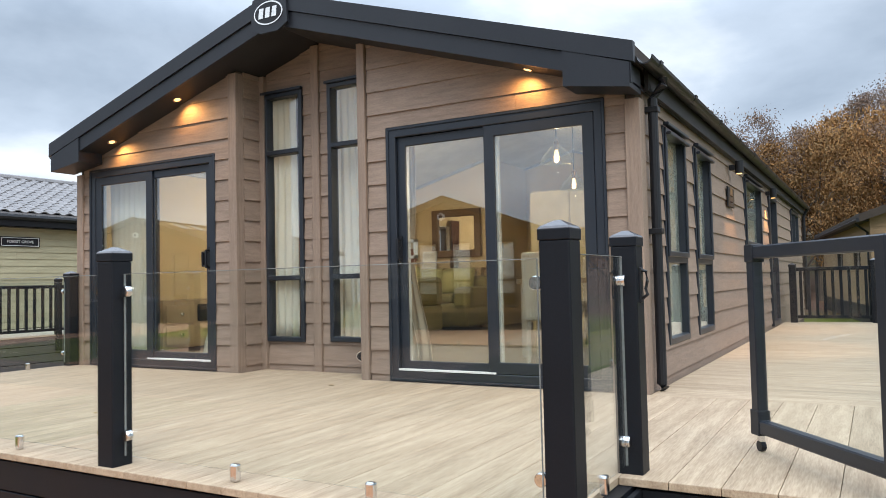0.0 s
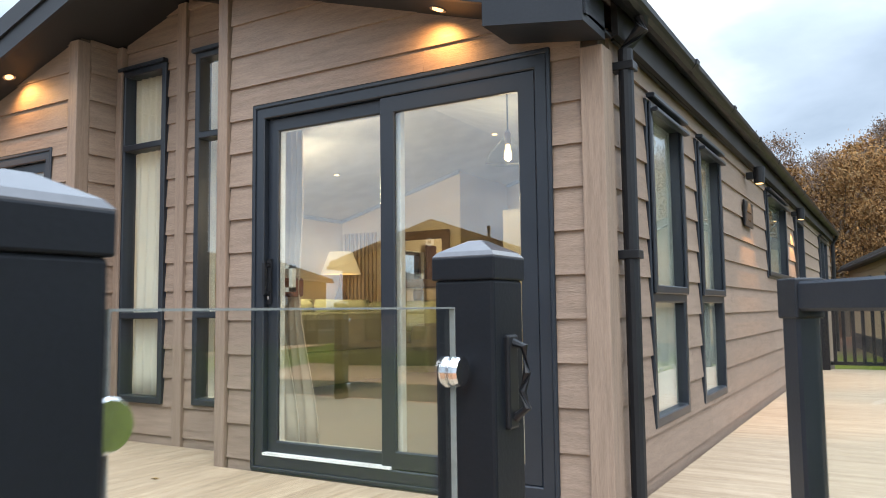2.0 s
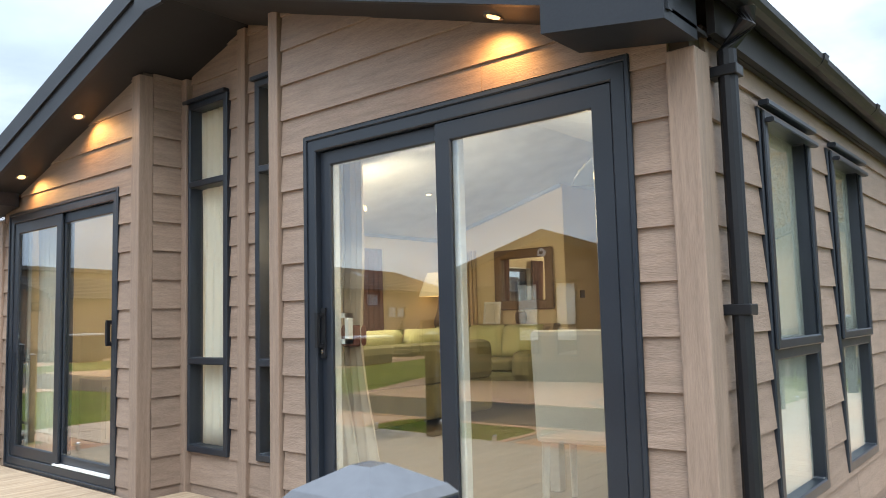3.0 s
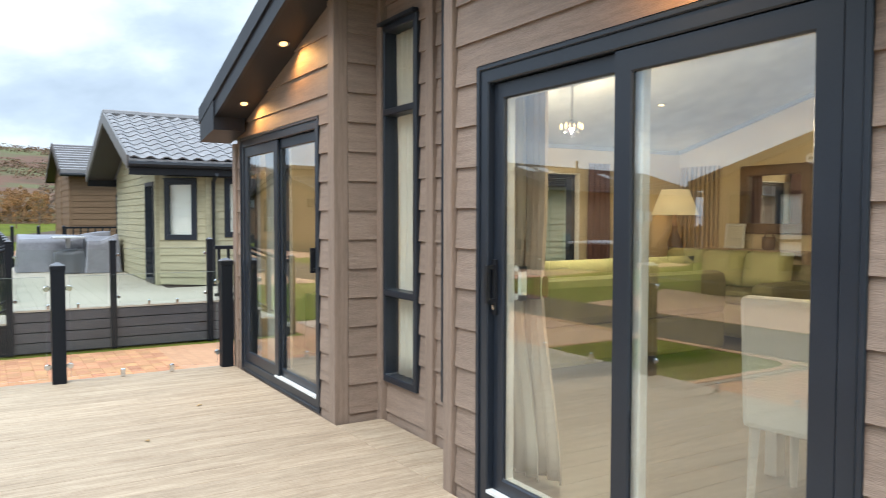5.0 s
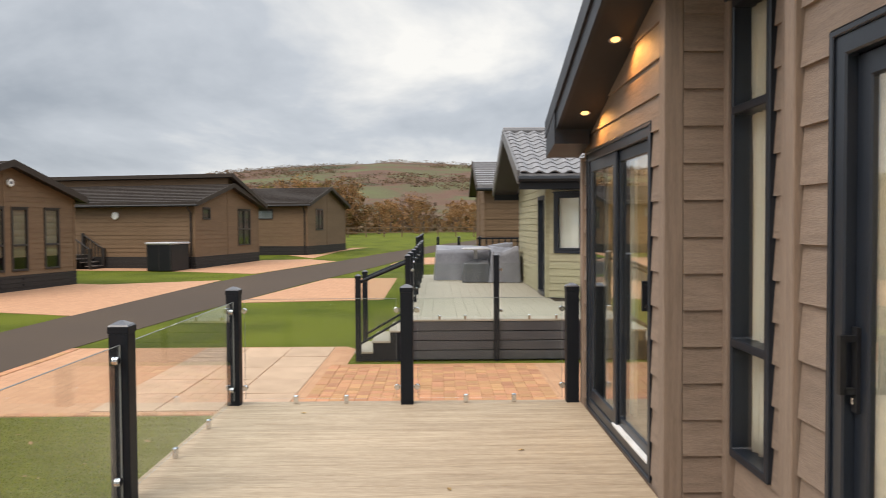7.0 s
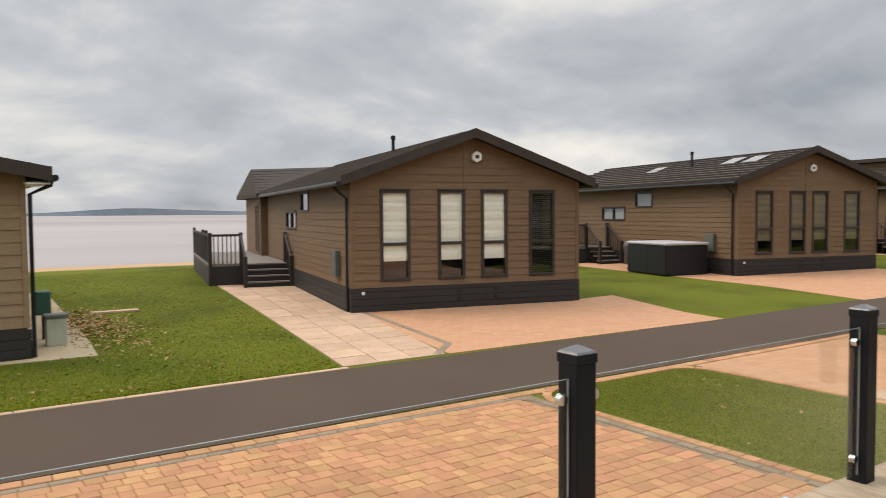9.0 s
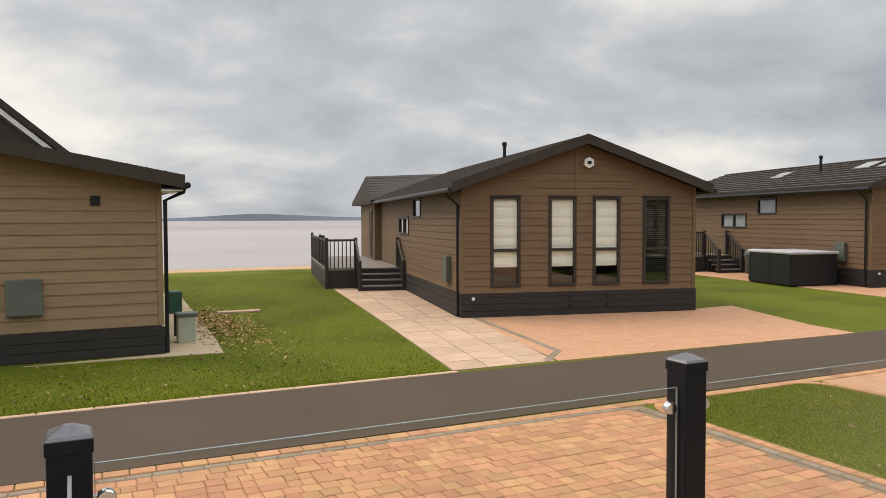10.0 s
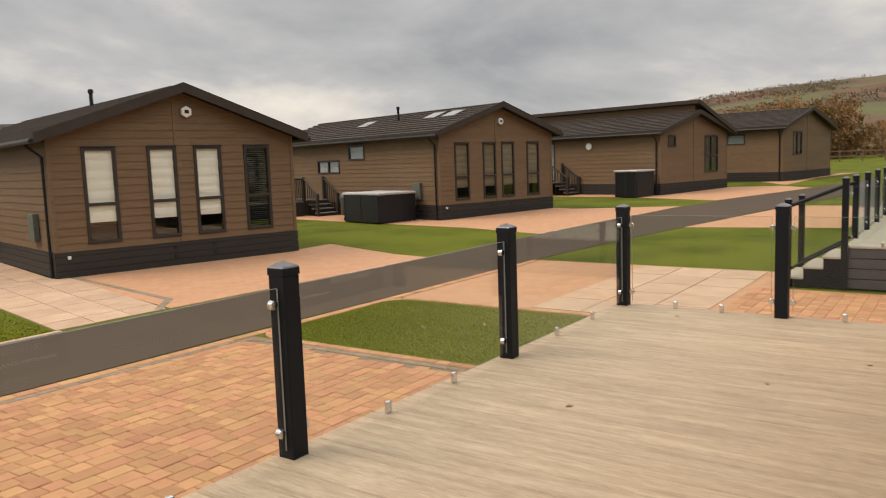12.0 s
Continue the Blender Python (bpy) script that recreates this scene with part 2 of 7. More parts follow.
def thing(name, label, category, m=None, group="", kind=""):
    ob = new(name)
    ob.empty_display_size = 0.2
    if m is not None:
        ob.matrix_basis = m
    return tagged(ob, label, category, group, kind)


def boxes(*specs, bevel=0.0):
    """Boxes (x0, x1, y0, y1, z0, z1) joined in one bmesh."""
    bm = bmesh.new()
    for x0, x1, y0, y1, z0, z1 in specs:
        vs = [bm.verts.new((x, y, z)) for x in (x0, x1) for y in (y0, y1) for z in (z0, z1)]
        for q in ((0, 1, 3, 2), (4, 6, 7, 5), (0, 4, 5, 1), (2, 3, 7, 6), (0, 2, 6, 4), (1, 5, 7, 3)):
            bm.faces.new([vs[k] for k in q])
    bmesh.ops.recalc_face_normals(bm, faces=bm.faces)
    if bevel:
        bmesh.ops.bevel(bm, geom=bm.edges[:], offset=bevel, segments=2, affect="EDGES", profile=0.5)
    return bm


def prism(bm, poly, lo, hi, m=None):
    """A polygon of (u, z) drawn out from depth lo(u, z) to hi(u, z); m maps (u, out, z)."""
    m = m or Matrix.Identity(4)
    a = [bm.verts.new(m @ Vector((u, lo(u, z), z))) for u, z in poly]
    b = [bm.verts.new(m @ Vector((u, hi(u, z), z))) for u, z in poly]
    bm.faces.new(a)
    bm.faces.new(b[::-1])
    for k in range(len(poly)):
        j = (k + 1) % len(poly)
        bm.faces.new((a[k], a[j], b[j], b[k]))


def clip(poly, k0, ku):
    """The part of a polygon of (u, z) below the line z = k0 + ku * u."""
    out = []
    for k in range(len(poly)):
        p, q = poly[k], poly[(k + 1) % len(poly)]
        dp, dq = k0 + ku * p[0] - p[1], k0 + ku * q[0] - q[1]
        if dp >= 0:
            out.append(p)
        if dp * dq < 0:
            s = dp / (dp - dq)
            out.append((p[0] + s * (q[0] - p[0]), p[1] + s * (q[1] - p[1])))
    return out


def cells(u0, u1, z0, z1, holes, lines):
    """The area as polygons, less its holes (u0, u1, z0, z1) and what lies above the lines."""
    zs = sorted({z0, z1, *(z for h in holes for z in h[2:] if z0 < z < z1)})
    for za, zb in zip(zs, zs[1:]):
        cuts = sorted([(max(h[0], u0), min(h[1], u1)) for h in holes if h[2] < zb - 1e-6 and h[3] > za + 1e-6 and h[1] > u0 and h[0] < u1])
        u = u0
        for a, b in cuts + [(u1, u1)]:
            if a - u > 0.004:
                poly = [(u, za), (a, za), (a, zb), (u, zb)]
                for k0, ku in lines:
                    if poly:
                        poly = clip(poly, k0, ku)
                if len(poly) > 2:
                    yield poly
            u = max(u, b)


def wall(name, parent, m, u0, u1, z0, z1, holes=(), lines=(), thick=0.12, material=None):
    bm = bmesh.new()
    for poly in cells(u0, u1, z0, z1, holes, lines):
        prism(bm, poly, lambda u, z: -thick, lambda u, z: 0.0, m)
    return part(name, bm, material or CORE, parent)


def boards(parent, m, u0, u1, z0, z1, pitch, holes=(), lines=(), material=None, joined=False, length=3.6, proud=0.024, slim=0.009, name="board"):
    """Lapped boards, each with its shadow edge."""
    rnd = random.Random(int(abs(u0) * 100 + abs(z1) * 10))
    all_bm = bmesh.new() if joined else None
    row, z = 0, z0
    while z < z1 - 0.01:
        zt = min(z + pitch, z1)
        cuts = [u0]
        c = u0 + length * (0.35 + 0.5 * ((row * 0.37) % 1))
        while c < u1 - 0.4:
            cuts.append(c)
            c += length
        cuts.append(u1)
        for a, b in zip(cuts, cuts[1:]):
            for poly in cells(a + 0.0008, b - 0.0008, z, zt, holes, lines):
                dz = z
                hi = lambda u, zz, dz=dz: slim + (proud - slim) * (1 - (zz - dz) / pitch)
                bm = all_bm if joined else bmesh.new()
                prism(bm, poly, lambda u, zz: 0.001, hi, m)
                if not joined:
                    part(name, bm, material, parent)
        z, row = zt, row + 1
    if joined:
        ob = part("cladding", all_bm, material, parent)
        ob["kind"] = "stuff"


def tube(points, r, sides=10):
    """A round tube along a line of points."""
    bm = bmesh.new()
    rings = []
    for k, p in enumerate(points):
        p = Vector(p)
        d = (Vector(points[min(k + 1, len(points) - 1)]) - Vector(points[max(k - 1, 0)])).normalized()
        side = d.cross(Vector((0, 0, 1)))
        side = side.normalized() if side.length > 0.05 else Vector((1, 0, 0))
        up = side.cross(d).normalized()
        rr = r[k] if isinstance(r, (list, tuple)) else r
        rings.append([bm.verts.new(p + rr * (math.cos(a) * side + math.sin(a) * up)) for a in (2 * math.pi * j / sides for j in range(sides))])
    for a, b in zip(rings, rings[1:]):
        for j in range(sides):
            bm.faces.new((a[j], a[(j + 1) % sides], b[(j + 1) % sides], b[j]))
    bm.faces.new(rings[0][::-1])
    bm.faces.new(rings[-1])
    return bm


def turned(profile, sides=20, centre=(0, 0)):
    """A body of revolution from (radius, z) pairs."""
    bm = bmesh.new()
    rings = []
    for r, z in profile:
        rings.append([bm.verts.new((centre[0] + max(r, 1e-4) * math.cos(2 * math.pi * j / sides), centre[1] + max(r, 1e-4) * math.sin(2 * math.pi * j / sides), z)) for j in range(sides)])
    for a, b in zip(rings, rings[1:]):
        for j in range(sides):
            bm.faces.new((a[j], a[(j + 1) % sides], b[(j + 1) % sides], b[j]))
    bm.faces.new(rings[0][::-1])
    bm.faces.new(rings[-1])
    return bm


FRONT = Matrix(((1, 0, 0, 0), (0, -1, 0, 0), (0, 0, 1, 0), (0, 0, 0, 1)))  # u along x, out towards -y


def front_at(y):
    return Matrix.Translation((0, y, 0)) @ FRONT


def right_at(x):
    """A wall that looks towards +x: u along y."""
    return Matrix(((0, 1, 0, x), (1, 0, 0, 0), (0, 0, 1, 0), (0, 0, 0, 1)))


def left_at(x):
    """A wall that looks towards -x: u along y."""
    return Matrix(((0, -1, 0, x), (1, 0, 0, 0), (0, 0, 1, 0), (0, 0, 0, 1)))


def frame_bm(m, u0, u1, z0, z1, w, lo, hi, bars=(), posts=(), bevel=0.006):
    """One connected frame with cross bars (z) and uprights (u)."""
    us = [u0, u0 + w, *[v for p in posts for v in (p - w / 2, p + w / 2)], u1 - w, u1]
    zs = [z0, z0 + w, *[v for p in bars for v in (p - w / 2, p + w / 2)], z1 - w, z1]
    bm = bmesh.new()
    vert = {}

    def v(i, j, k):
        if (i, j, k) not in vert:
            vert[i, j, k] = bm.verts.new(m @ Vector((us[i], hi if k else lo, zs[j])))
        return vert[i, j, k]

    solid = lambda i, j: 0 <= i < len(us) - 1 and 0 <= j < len(zs) - 1 and not (i % 2 and j % 2)
    for i in range(len(us) - 1):
        for j in range(len(zs) - 1):
            if not solid(i, j):
                continue
            for k in (0, 1):
                bm.faces.new((v(i, j, k), v(i + 1, j, k), v(i + 1, j + 1, k), v(i, j + 1, k)))
            for di, dj, a, b in ((-1, 0, (i, j), (i, j + 1)), (1, 0, (i + 1, j), (i + 1, j + 1)), (0, -1, (i, j), (i + 1, j)), (0, 1, (i, j + 1), (i + 1, j + 1))):
                if not solid(i + di, j + dj):
                    bm.faces.new((v(*a, 0), v(*b, 0), v(*b, 1), v(*a, 1)))
    bmesh.ops.recalc_face_normals(bm, faces=bm.faces)
    if bevel:
        sharp = [e for e in bm.edges if e.is_manifold and e.calc_face_angle(0) > 0.5]
        bmesh.ops.bevel(bm, geom=sharp, offset=bevel, segments=1, affect="EDGES")
    return bm


def slab_bm(m, u0, u1, z0, z1, lo, hi, bevel=0.0):
    bm = bmesh.new()
    prism(bm, [(u0, z0), (u1, z0), (u1, z1), (u0, z1)], lambda u, z: lo, lambda u, z: hi, m)
    bmesh.ops.recalc_face_normals(bm, faces=bm.faces)
    if bevel:
        bmesh.ops.bevel(bm, geom=bm.edges[:], offset=bevel, segments=2, affect="EDGES")
    return bm


# ---- ground, shore and hills ----
def gz(x):
    return -0.68 + 0.012 * max(0.0, -x - 14)


def smooth01(v):
    v = min(1.0, max(0.0, v))
    return v * v * (3 - 2 * v)


def land(x, y):
    z = gz(max(x, -110))
    if y < -29:
        z -= 1.6 * smooth01((-29 - y) / 26) + 6 * smooth01((-60 - y) / 200)
    west = smooth01((-x - 130) / 520) * smooth01((y + 340) / 210)
    z += 62 * west * (0.85 + 0.3 * noise.noise((x * 0.003, y * 0.004, 3.1)))
    north = smooth01((y - 36) / 60)
    z += north * (8 + 5 * noise.noise((x * 0.012, y * 0.02, 0.4))) + smooth01((y - 90) / 300) * 25
    if west > 0.02 or north > 0.05:
        z += 1.3 * noise.noise((x * 0.03, y * 0.03, 9.0)) * max(west, north)
    return z


def build_ground():
    xs = sorted({-14.0, *np.arange(-110, 60, 6.0).tolist(), *(-110 - 10 * 1.16 ** k for k in range(1, 36)), *(60 + 12 * 1.22 ** k for k in range(1, 26))})
    ys = sorted({-29.0, *np.arange(-60, 60, 4.0).tolist(), *(60 + 8 * 1.17 ** k for k in range(1, 36)), *(-60 - 10 * 1.2 ** k for k in range(1, 30))})
    verts = [(x, y, land(x, y)) for y in ys for x in xs]
    w = len(xs)
    faces = [(j * w + i, j * w + i + 1, (j + 1) * w + i + 1, (j + 1) * w + i) for j in range(len(ys) - 1) for i in range(w - 1)]
    me = bpy.data.meshes.new("ground")
    me.from_pydata(verts, [], faces)
    me.shade_smooth()
    m, n, l, b = nodes_of("land_cover")
    tc = n.new("ShaderNodeTexCoord")
    sp = n.new("ShaderNodeSeparateXYZ")
    l.new(tc.outputs["Object"], sp.inputs[0])

    def tex(scale, detail=6.0, dist=0.0):
        t = n.new("ShaderNodeTexNoise")
        t.inputs["Scale"].default_value, t.inputs["Detail"].default_value, t.inputs["Distortion"].default_value = scale, detail, dist
        l.new(tc.outputs["Object"], t.inputs["Vector"])
        return t.outputs["Fac"]

    def ramp(src, *stops):
        r = n.new("ShaderNodeValToRGB")
        while len(r.color_ramp.elements) < len(stops):
            r.color_ramp.elements.new(0.5)
        for el, (p, c) in zip(r.color_ramp.elements, stops):
            el.position, el.color = p, (*c, 1)
        l.new(src, r.inputs[0])
        return r.outputs[0]

    def mix(f, a, bb):
        x = n.new("ShaderNodeMix")
        x.data_type = "RGBA"
        l.new(f, x.inputs["Factor"])
        l.new(a, x.inputs["A"])
        l.new(bb, x.inputs["B"])
        return x.outputs["Result"]

    def rng(src, a, bb):
        r = n.new("ShaderNodeMapRange")
        r.inputs["From Min"].default_value, r.inputs["From Max"].default_value = a, bb
        l.new(src, r.inputs["Value"])
        return r.outputs[0]

    def add(a, bb, k):
        x = n.new("ShaderNodeMath")
        x.operation, x.inputs[1].default_value = "MULTIPLY_ADD", k
        l.new(bb, x.inputs[0])
        l.new(a, x.inputs[2])
        return x.outputs[0]

    fine = add(tex(0.5), tex(60.0, 4.0), 0.8)
    lawn = ramp(fine, (0.62, (0.042, 0.058, 0.004)), (1.05, (0.108, 0.123, 0.010)))
    hill = ramp(tex(0.022, 9.0, 0.6), (0.36, (0.050, 0.052, 0.026)), (0.44, (0.105, 0.060, 0.040)), (0.50, (0.125, 0.068, 0.046)), (0.56, (0.095, 0.082, 0.042)), (0.66, (0.10, 0.105, 0.045)))
    sand = ramp(tex(0.15, 6.0), (0.35, (0.40, 0.25, 0.14)), (0.65, (0.52, 0.33, 0.19)))
    c = mix(rng(add(sp.outputs["X"], tex(0.05), 30.0), -95.0, -125.0), lawn, hill)
    c = mix(rng(add(sp.outputs["Y"], tex(0.08), 8.0), 30.0, 36.0), c, hill)
    near = n.new("ShaderNodeMath")
    near.operation = "MULTIPLY"
    l.new(rng(add(sp.outputs["Y"], tex(0.9), 1.5), -28.2, -29.2), near.inputs[0])
    l.new(rng(sp.outputs["X"], -150.0, -110.0), near.inputs[1])
    c = mix(near.outputs[0], c, sand)
    l.new(c, b.inputs["Base Color"])
    b.inputs["Roughness"].default_value, b.inputs["Specular IOR Level"].default_value = 0.95, 0.15
    bp = n.new("ShaderNodeBump")
    bp.inputs["Strength"].default_value, bp.inputs["Distance"].default_value = 0.8, 0.02
    l.new(tex(90.0, 3.0), bp.inputs["Height"])
    l.new(bp.outputs[0], b.inputs["Normal"])
    me.materials.append(m)
    tagged(new("ground", me), "mown green lawn running to sandy shore and hills", "ground", kind="structure")


def build_sea():
    m, n, l, b = nodes_of("silty_sea")
    tc = n.new("ShaderNodeTexCoord")
    mp = n.new("ShaderNodeMapping")
    mp.inputs["Scale"].default_value = (0.0015, 0.012, 1)
    l.new(tc.outputs["Object"], mp.inputs["Vector"])
    t = n.new("ShaderNodeTexNoise")
    t.inputs["Scale"].default_value, t.inputs["Detail"].default_value = 1.08, 5.0
    l.new(mp.outputs[0], t.inputs["Vector"])
    r = n.new("ShaderNodeValToRGB")
    r.color_ramp.elements[0].position, r.color_ramp.elements[0].color = 0.4, (0.22, 0.185, 0.17, 1)
    r.color_ramp.elements[1].position, r.color_ramp.elements[1].color = 0.62, (0.31, 0.27, 0.255, 1)
    l.new(t.outputs["Fac"], r.inputs[0])
    l.new(r.outputs[0], b.inputs["Base Color"])
    b.inputs["Roughness"].default_value = 0.45
    w = n.new("ShaderNodeTexNoise")
    w.inputs["Scale"].default_value, w.inputs["Detail"].default_value = 1.2, 4.0
    l.new(tc.outputs["Object"], w.inputs["Vector"])
    bp = n.new("ShaderNodeBump")
    bp.inputs["Strength"].default_value, bp.inputs["Distance"].default_value = 0.5, 0.1
    l.new(w.outputs["Fac"], bp.inputs["Height"])
    l.new(bp.outputs[0], b.inputs["Normal"])
    bm = boxes((-4500, 4500, -4600, -38, -1.9, -1.35))
    tagged(part("water", bm, m), "pale silty sea with streaks of mud", "sea", kind="structure")
    far = bmesh.new()
    pts = [(-3600 + 120 * k, 28 * math.exp(-((k - 22.5) / 3.2) ** 2) + 14 * math.exp(-((k - 14) / 5.0) ** 2) + 3 * noise.noise((k * 0.5, 0, 0))) for k in range(60)]
    lo = [far.verts.new((x, -4000, -3)) for x, z in pts]
    hi = [far.verts.new((x, -4040, max(z, -2) + 6)) for x, z in pts]
    bk = [far.verts.new((x, -4300, -3)) for x, z in pts]
    for k in range(len(pts) - 1):
        far.faces.new((lo[k], lo[k + 1], hi[k + 1], hi[k]))
        far.faces.new((hi[k], hi[k + 1], bk[k + 1], bk[k]))
    # distance haze is mixed into the coast colour as blue-grey
    land_m = surface("hazed_far_coast", (0.115, 0.135, 0.16), (0.09, 0.11, 0.13), rough=1.0, scale=0.01, fine=0.05, bump=0)
    tagged(part("backdrop", far, land_m), "low island across the bay, blue-grey with painted haze", "island", kind="structure")


def drape(name, poly, h, material, parent=None, depth=0.08):
    """A flat layer that follows the slope of the ground."""
    bm = bmesh.new()
    top = bm.faces.new([bm.verts.new((x, y, 0)) for x, y in poly])
    bmesh.ops.bisect_plane(bm, geom=bm.faces[:] + bm.edges[:] + bm.verts[:], plane_co=(-14, 0, 0), plane_no=(1, 0, 0))
    ext = bmesh.ops.extrude_face_region(bm, geom=bm.faces[:])
    moved = {v for v in ext["geom"] if isinstance(v, bmesh.types.BMVert)}
    for v in bm.verts:
        v.co.z = gz(v.co.x) + (h if v in moved else h - depth)
    bmesh.ops.triangulate(bm, faces=bm.faces[:])
    return part(name, bm, material, parent)


build_ground()
build_sea()
road_n = [(60, -2.70), (-7.3, -2.70), (-15, -2.55), (-19.5, -2.0), (-28, -0.6), (-36, 1.1), (-48, 3.2), (-62, 7.0), (-80, 13)]
road_f = [(60, -5.15), (-6, -5.15), (-16.4, -5.0), (-21.6, -4.7), (-28.9, -3.95), (-33.6, -3.15), (-40.2, -1.3), (-48, 0.3), (-62, 3.9), (-80, 9.5)]
road = drape("road", road_n + road_f[::-1], 0.010, ASPHALT)
tagged(road, "grey asphalt lane between the lodges", "road", kind="structure")


# ---- the taupe lodge ----
APEX_X, EAVE_L, EAVE_R, FRONT_Y, BACK_Y = -4.60, -7.69, -1.50, 5.30, 18.6
SLOPE = 0.314
PITCH = 0.199
DOOR_R, DOOR_L = (-3.605, -1.735, 0.015, 2.105), (-7.51, -5.63, 0.015, 2.105)
FAR_HOLE = (8.72, 9.38, 0.80, 1.93)
COURSE = -0.143  # foot of the lowest board


ROOF_LINES = [(3.122 + SLOPE * APEX_X, -SLOPE), (3.122 - SLOPE * APEX_X, SLOPE)]


def sliding_door(parent, m, u0, u1, z0, z1, slide_left):
    """Two-leaf patio door: one fixed leaf in front, one sliding leaf set back."""
    mid = (u0 + u1) / 2 - 0.005
    door = part("sliding_door", frame_bm(m, u0, u1, z0, z1, 0.075, -0.10, 0.020), ANTHRACITE, parent, "anthracite double sliding patio door, closed")
    fix = (mid - 0.035, u1 - 0.075) if slide_left else (u0 + 0.075, mid + 0.035)
    sl = (u0 + 0.075, mid + 0.03) if slide_left else (mid - 0.03, u1 - 0.075)
    strip = 0.032 if slide_left else 0.0
    part("fixed_leaf", frame_bm(m, fix[0], fix[1], z0 + 0.075, z1 - 0.075, 0.092, -0.014, 0.010), ANTHRACITE, door)
    part("sliding_leaf", frame_bm(m, sl[0], sl[1], z0 + 0.075, z1 - 0.075, 0.078, -0.042, -0.0155), ANTHRACITE, door)
    part("inner_frame", frame_bm(m, sl[0], sl[1] + strip, z0 + 0.075, z1 - 0.075, 0.072, -0.090, -0.0425), WHITE if slide_left else ANTHRACITE, door, "inner face of the door leaf")
    part("reveal", frame_bm(m, u0 + 0.002, u1 - 0.002, z0 + 0.002, z1 - 0.002, 0.05, -0.145, -0.1155), WHITE, door, "white inner lining of the opening")
    part("pane", slab_bm(m, fix[0] + 0.088, fix[1] - 0.088, z0 + 0.163, z1 - 0.163, -0.012, -0.004), PANE, door)
    part("pane", slab_bm(m, sl[0] + 0.075, sl[1] - 0.075, z0 + 0.150, z1 - 0.150, -0.036, -0.028), PANE, door)
    part("sill", slab_bm(m, sl[0], sl[1], z0 + 0.076, z0 + 0.09, -0.014, 0.024), WHITE, door, "white threshold strip")
    # outer bead that stands off the boards
    part("architrave", frame_bm(m, u0 - 0.012, u1 + 0.012, z0 - 0.012, z1 + 0.012, 0.026, 0.0205, 0.028), ANTHRACITE, door)
    h = sl[0] + 0.022 if slide_left else sl[1] - 0.03
    zc = z0 + 1.06
    bm = boxes()
    for a, b, c, d, o0, o1 in [(h - 0.016, h + 0.016, zc - 0.13, zc + 0.13, -0.015, -0.003), (h - 0.010, h + 0.010, zc + 0.085, zc + 0.105, -0.003, 0.03),
                               (h - 0.010, h + 0.010, zc - 0.075, zc - 0.055, -0.003, 0.03), (h - 0.010, h + 0.010, zc - 0.075, zc + 0.105, 0.026, 0.044)]:
        prism(bm, [(a, c), (b, c), (b, d), (a, d)], lambda u, z, o=o0: o, lambda u, z, o=o1: o, m)
    part("handle", bm, BLACKPIPE, door, "black pull handle with lock")
    lock = slab_bm(m, h - 0.008, h + 0.008, zc - 0.105, zc - 0.085, -0.003, 0.004)
    part("lock_barrel", lock, STEEL, door, "steel lock barrel")
    if not slide_left:
        e = sl[1] - 0.072
        bm = boxes()
        for a, b, c, d in [(e - 0.055, e + 0.01, zc + 0.075, zc + 0.09), (e - 0.055, e + 0.01, zc - 0.06, zc - 0.045), (e - 0.055, e - 0.04, zc - 0.06, zc + 0.09)]:
            prism(bm, [(a, c), (b, c), (b, d), (a, d)], lambda u, z: -0.027, lambda u, z: 0.004, m)
        part("outer_handle", bm, BLACKPIPE, door, "black pull handle")
    g = h + 0.033
    if slide_left:
        bm = boxes()
        for a, b, c, d in [(g - 0.03, g + 0.065, zc + 0.075, zc + 0.10), (g - 0.03, g + 0.065, zc - 0.06, zc - 0.035), (g + 0.04, g + 0.065, zc - 0.06, zc + 0.10)]:
            prism(bm, [(a, c), (b, c), (b, d), (a, d)], lambda u, z: -0.122, lambda u, z: -0.0905, m)
        part("inner_handle", bm, WHITE, door, "white inner handle")
    return door


def casement(parent, m, u0, u1, z0, z1, bars=(), opening=None, name="window", posts=(), material=None, w=0.06, pane=None, proud=0.045, lining=False):
    """A framed window; opening: the (z0, z1) of a sash that stands proud."""
    material = material or ANTHRACITE
    win = part(name, frame_bm(m, u0, u1, z0, z1, w, -0.07, proud, bars, posts), material, parent)
    zs = [z0 + w, *[z for b in bars for z in (b - w / 2, b + w / 2)], z1 - w]
    us = [u0 + w, *[u for b in posts for u in (b - w / 2, b + w / 2)], u1 - w]
    for k in range(0, len(zs), 2):
        for j in range(0, len(us), 2):
            part("pane", slab_bm(m, us[j] - 0.005, us[j + 1] + 0.005, zs[k] - 0.005, zs[k + 1] + 0.005, -0.012, -0.004), pane or PANE, win)
    if lining:
        part("reveal", frame_bm(m, u0 + 0.002, u1 - 0.002, z0 + 0.002, z1 - 0.002, 0.014, -0.145, -0.0705, bevel=0.002), LINING, win, "cream inner lining of the opening")
    if opening:
        part("vent_hood", slab_bm(m, u0 + 0.01, u1 - 0.01, z1 - 0.075, z1 - 0.052, 0.049, 0.085, 0.004), material, win)
        part("sash", frame_bm(m, u0 + 0.012, u1 - 0.012, opening[0], opening[1], 0.045, 0.030, 0.048), material, win)
    part("drip_bar", slab_bm(m, u0 - 0.01, u1 + 0.01, z1 - 0.004, z1 + 0.022, 0.03, 0.075, 0.004), material, win)
    return win


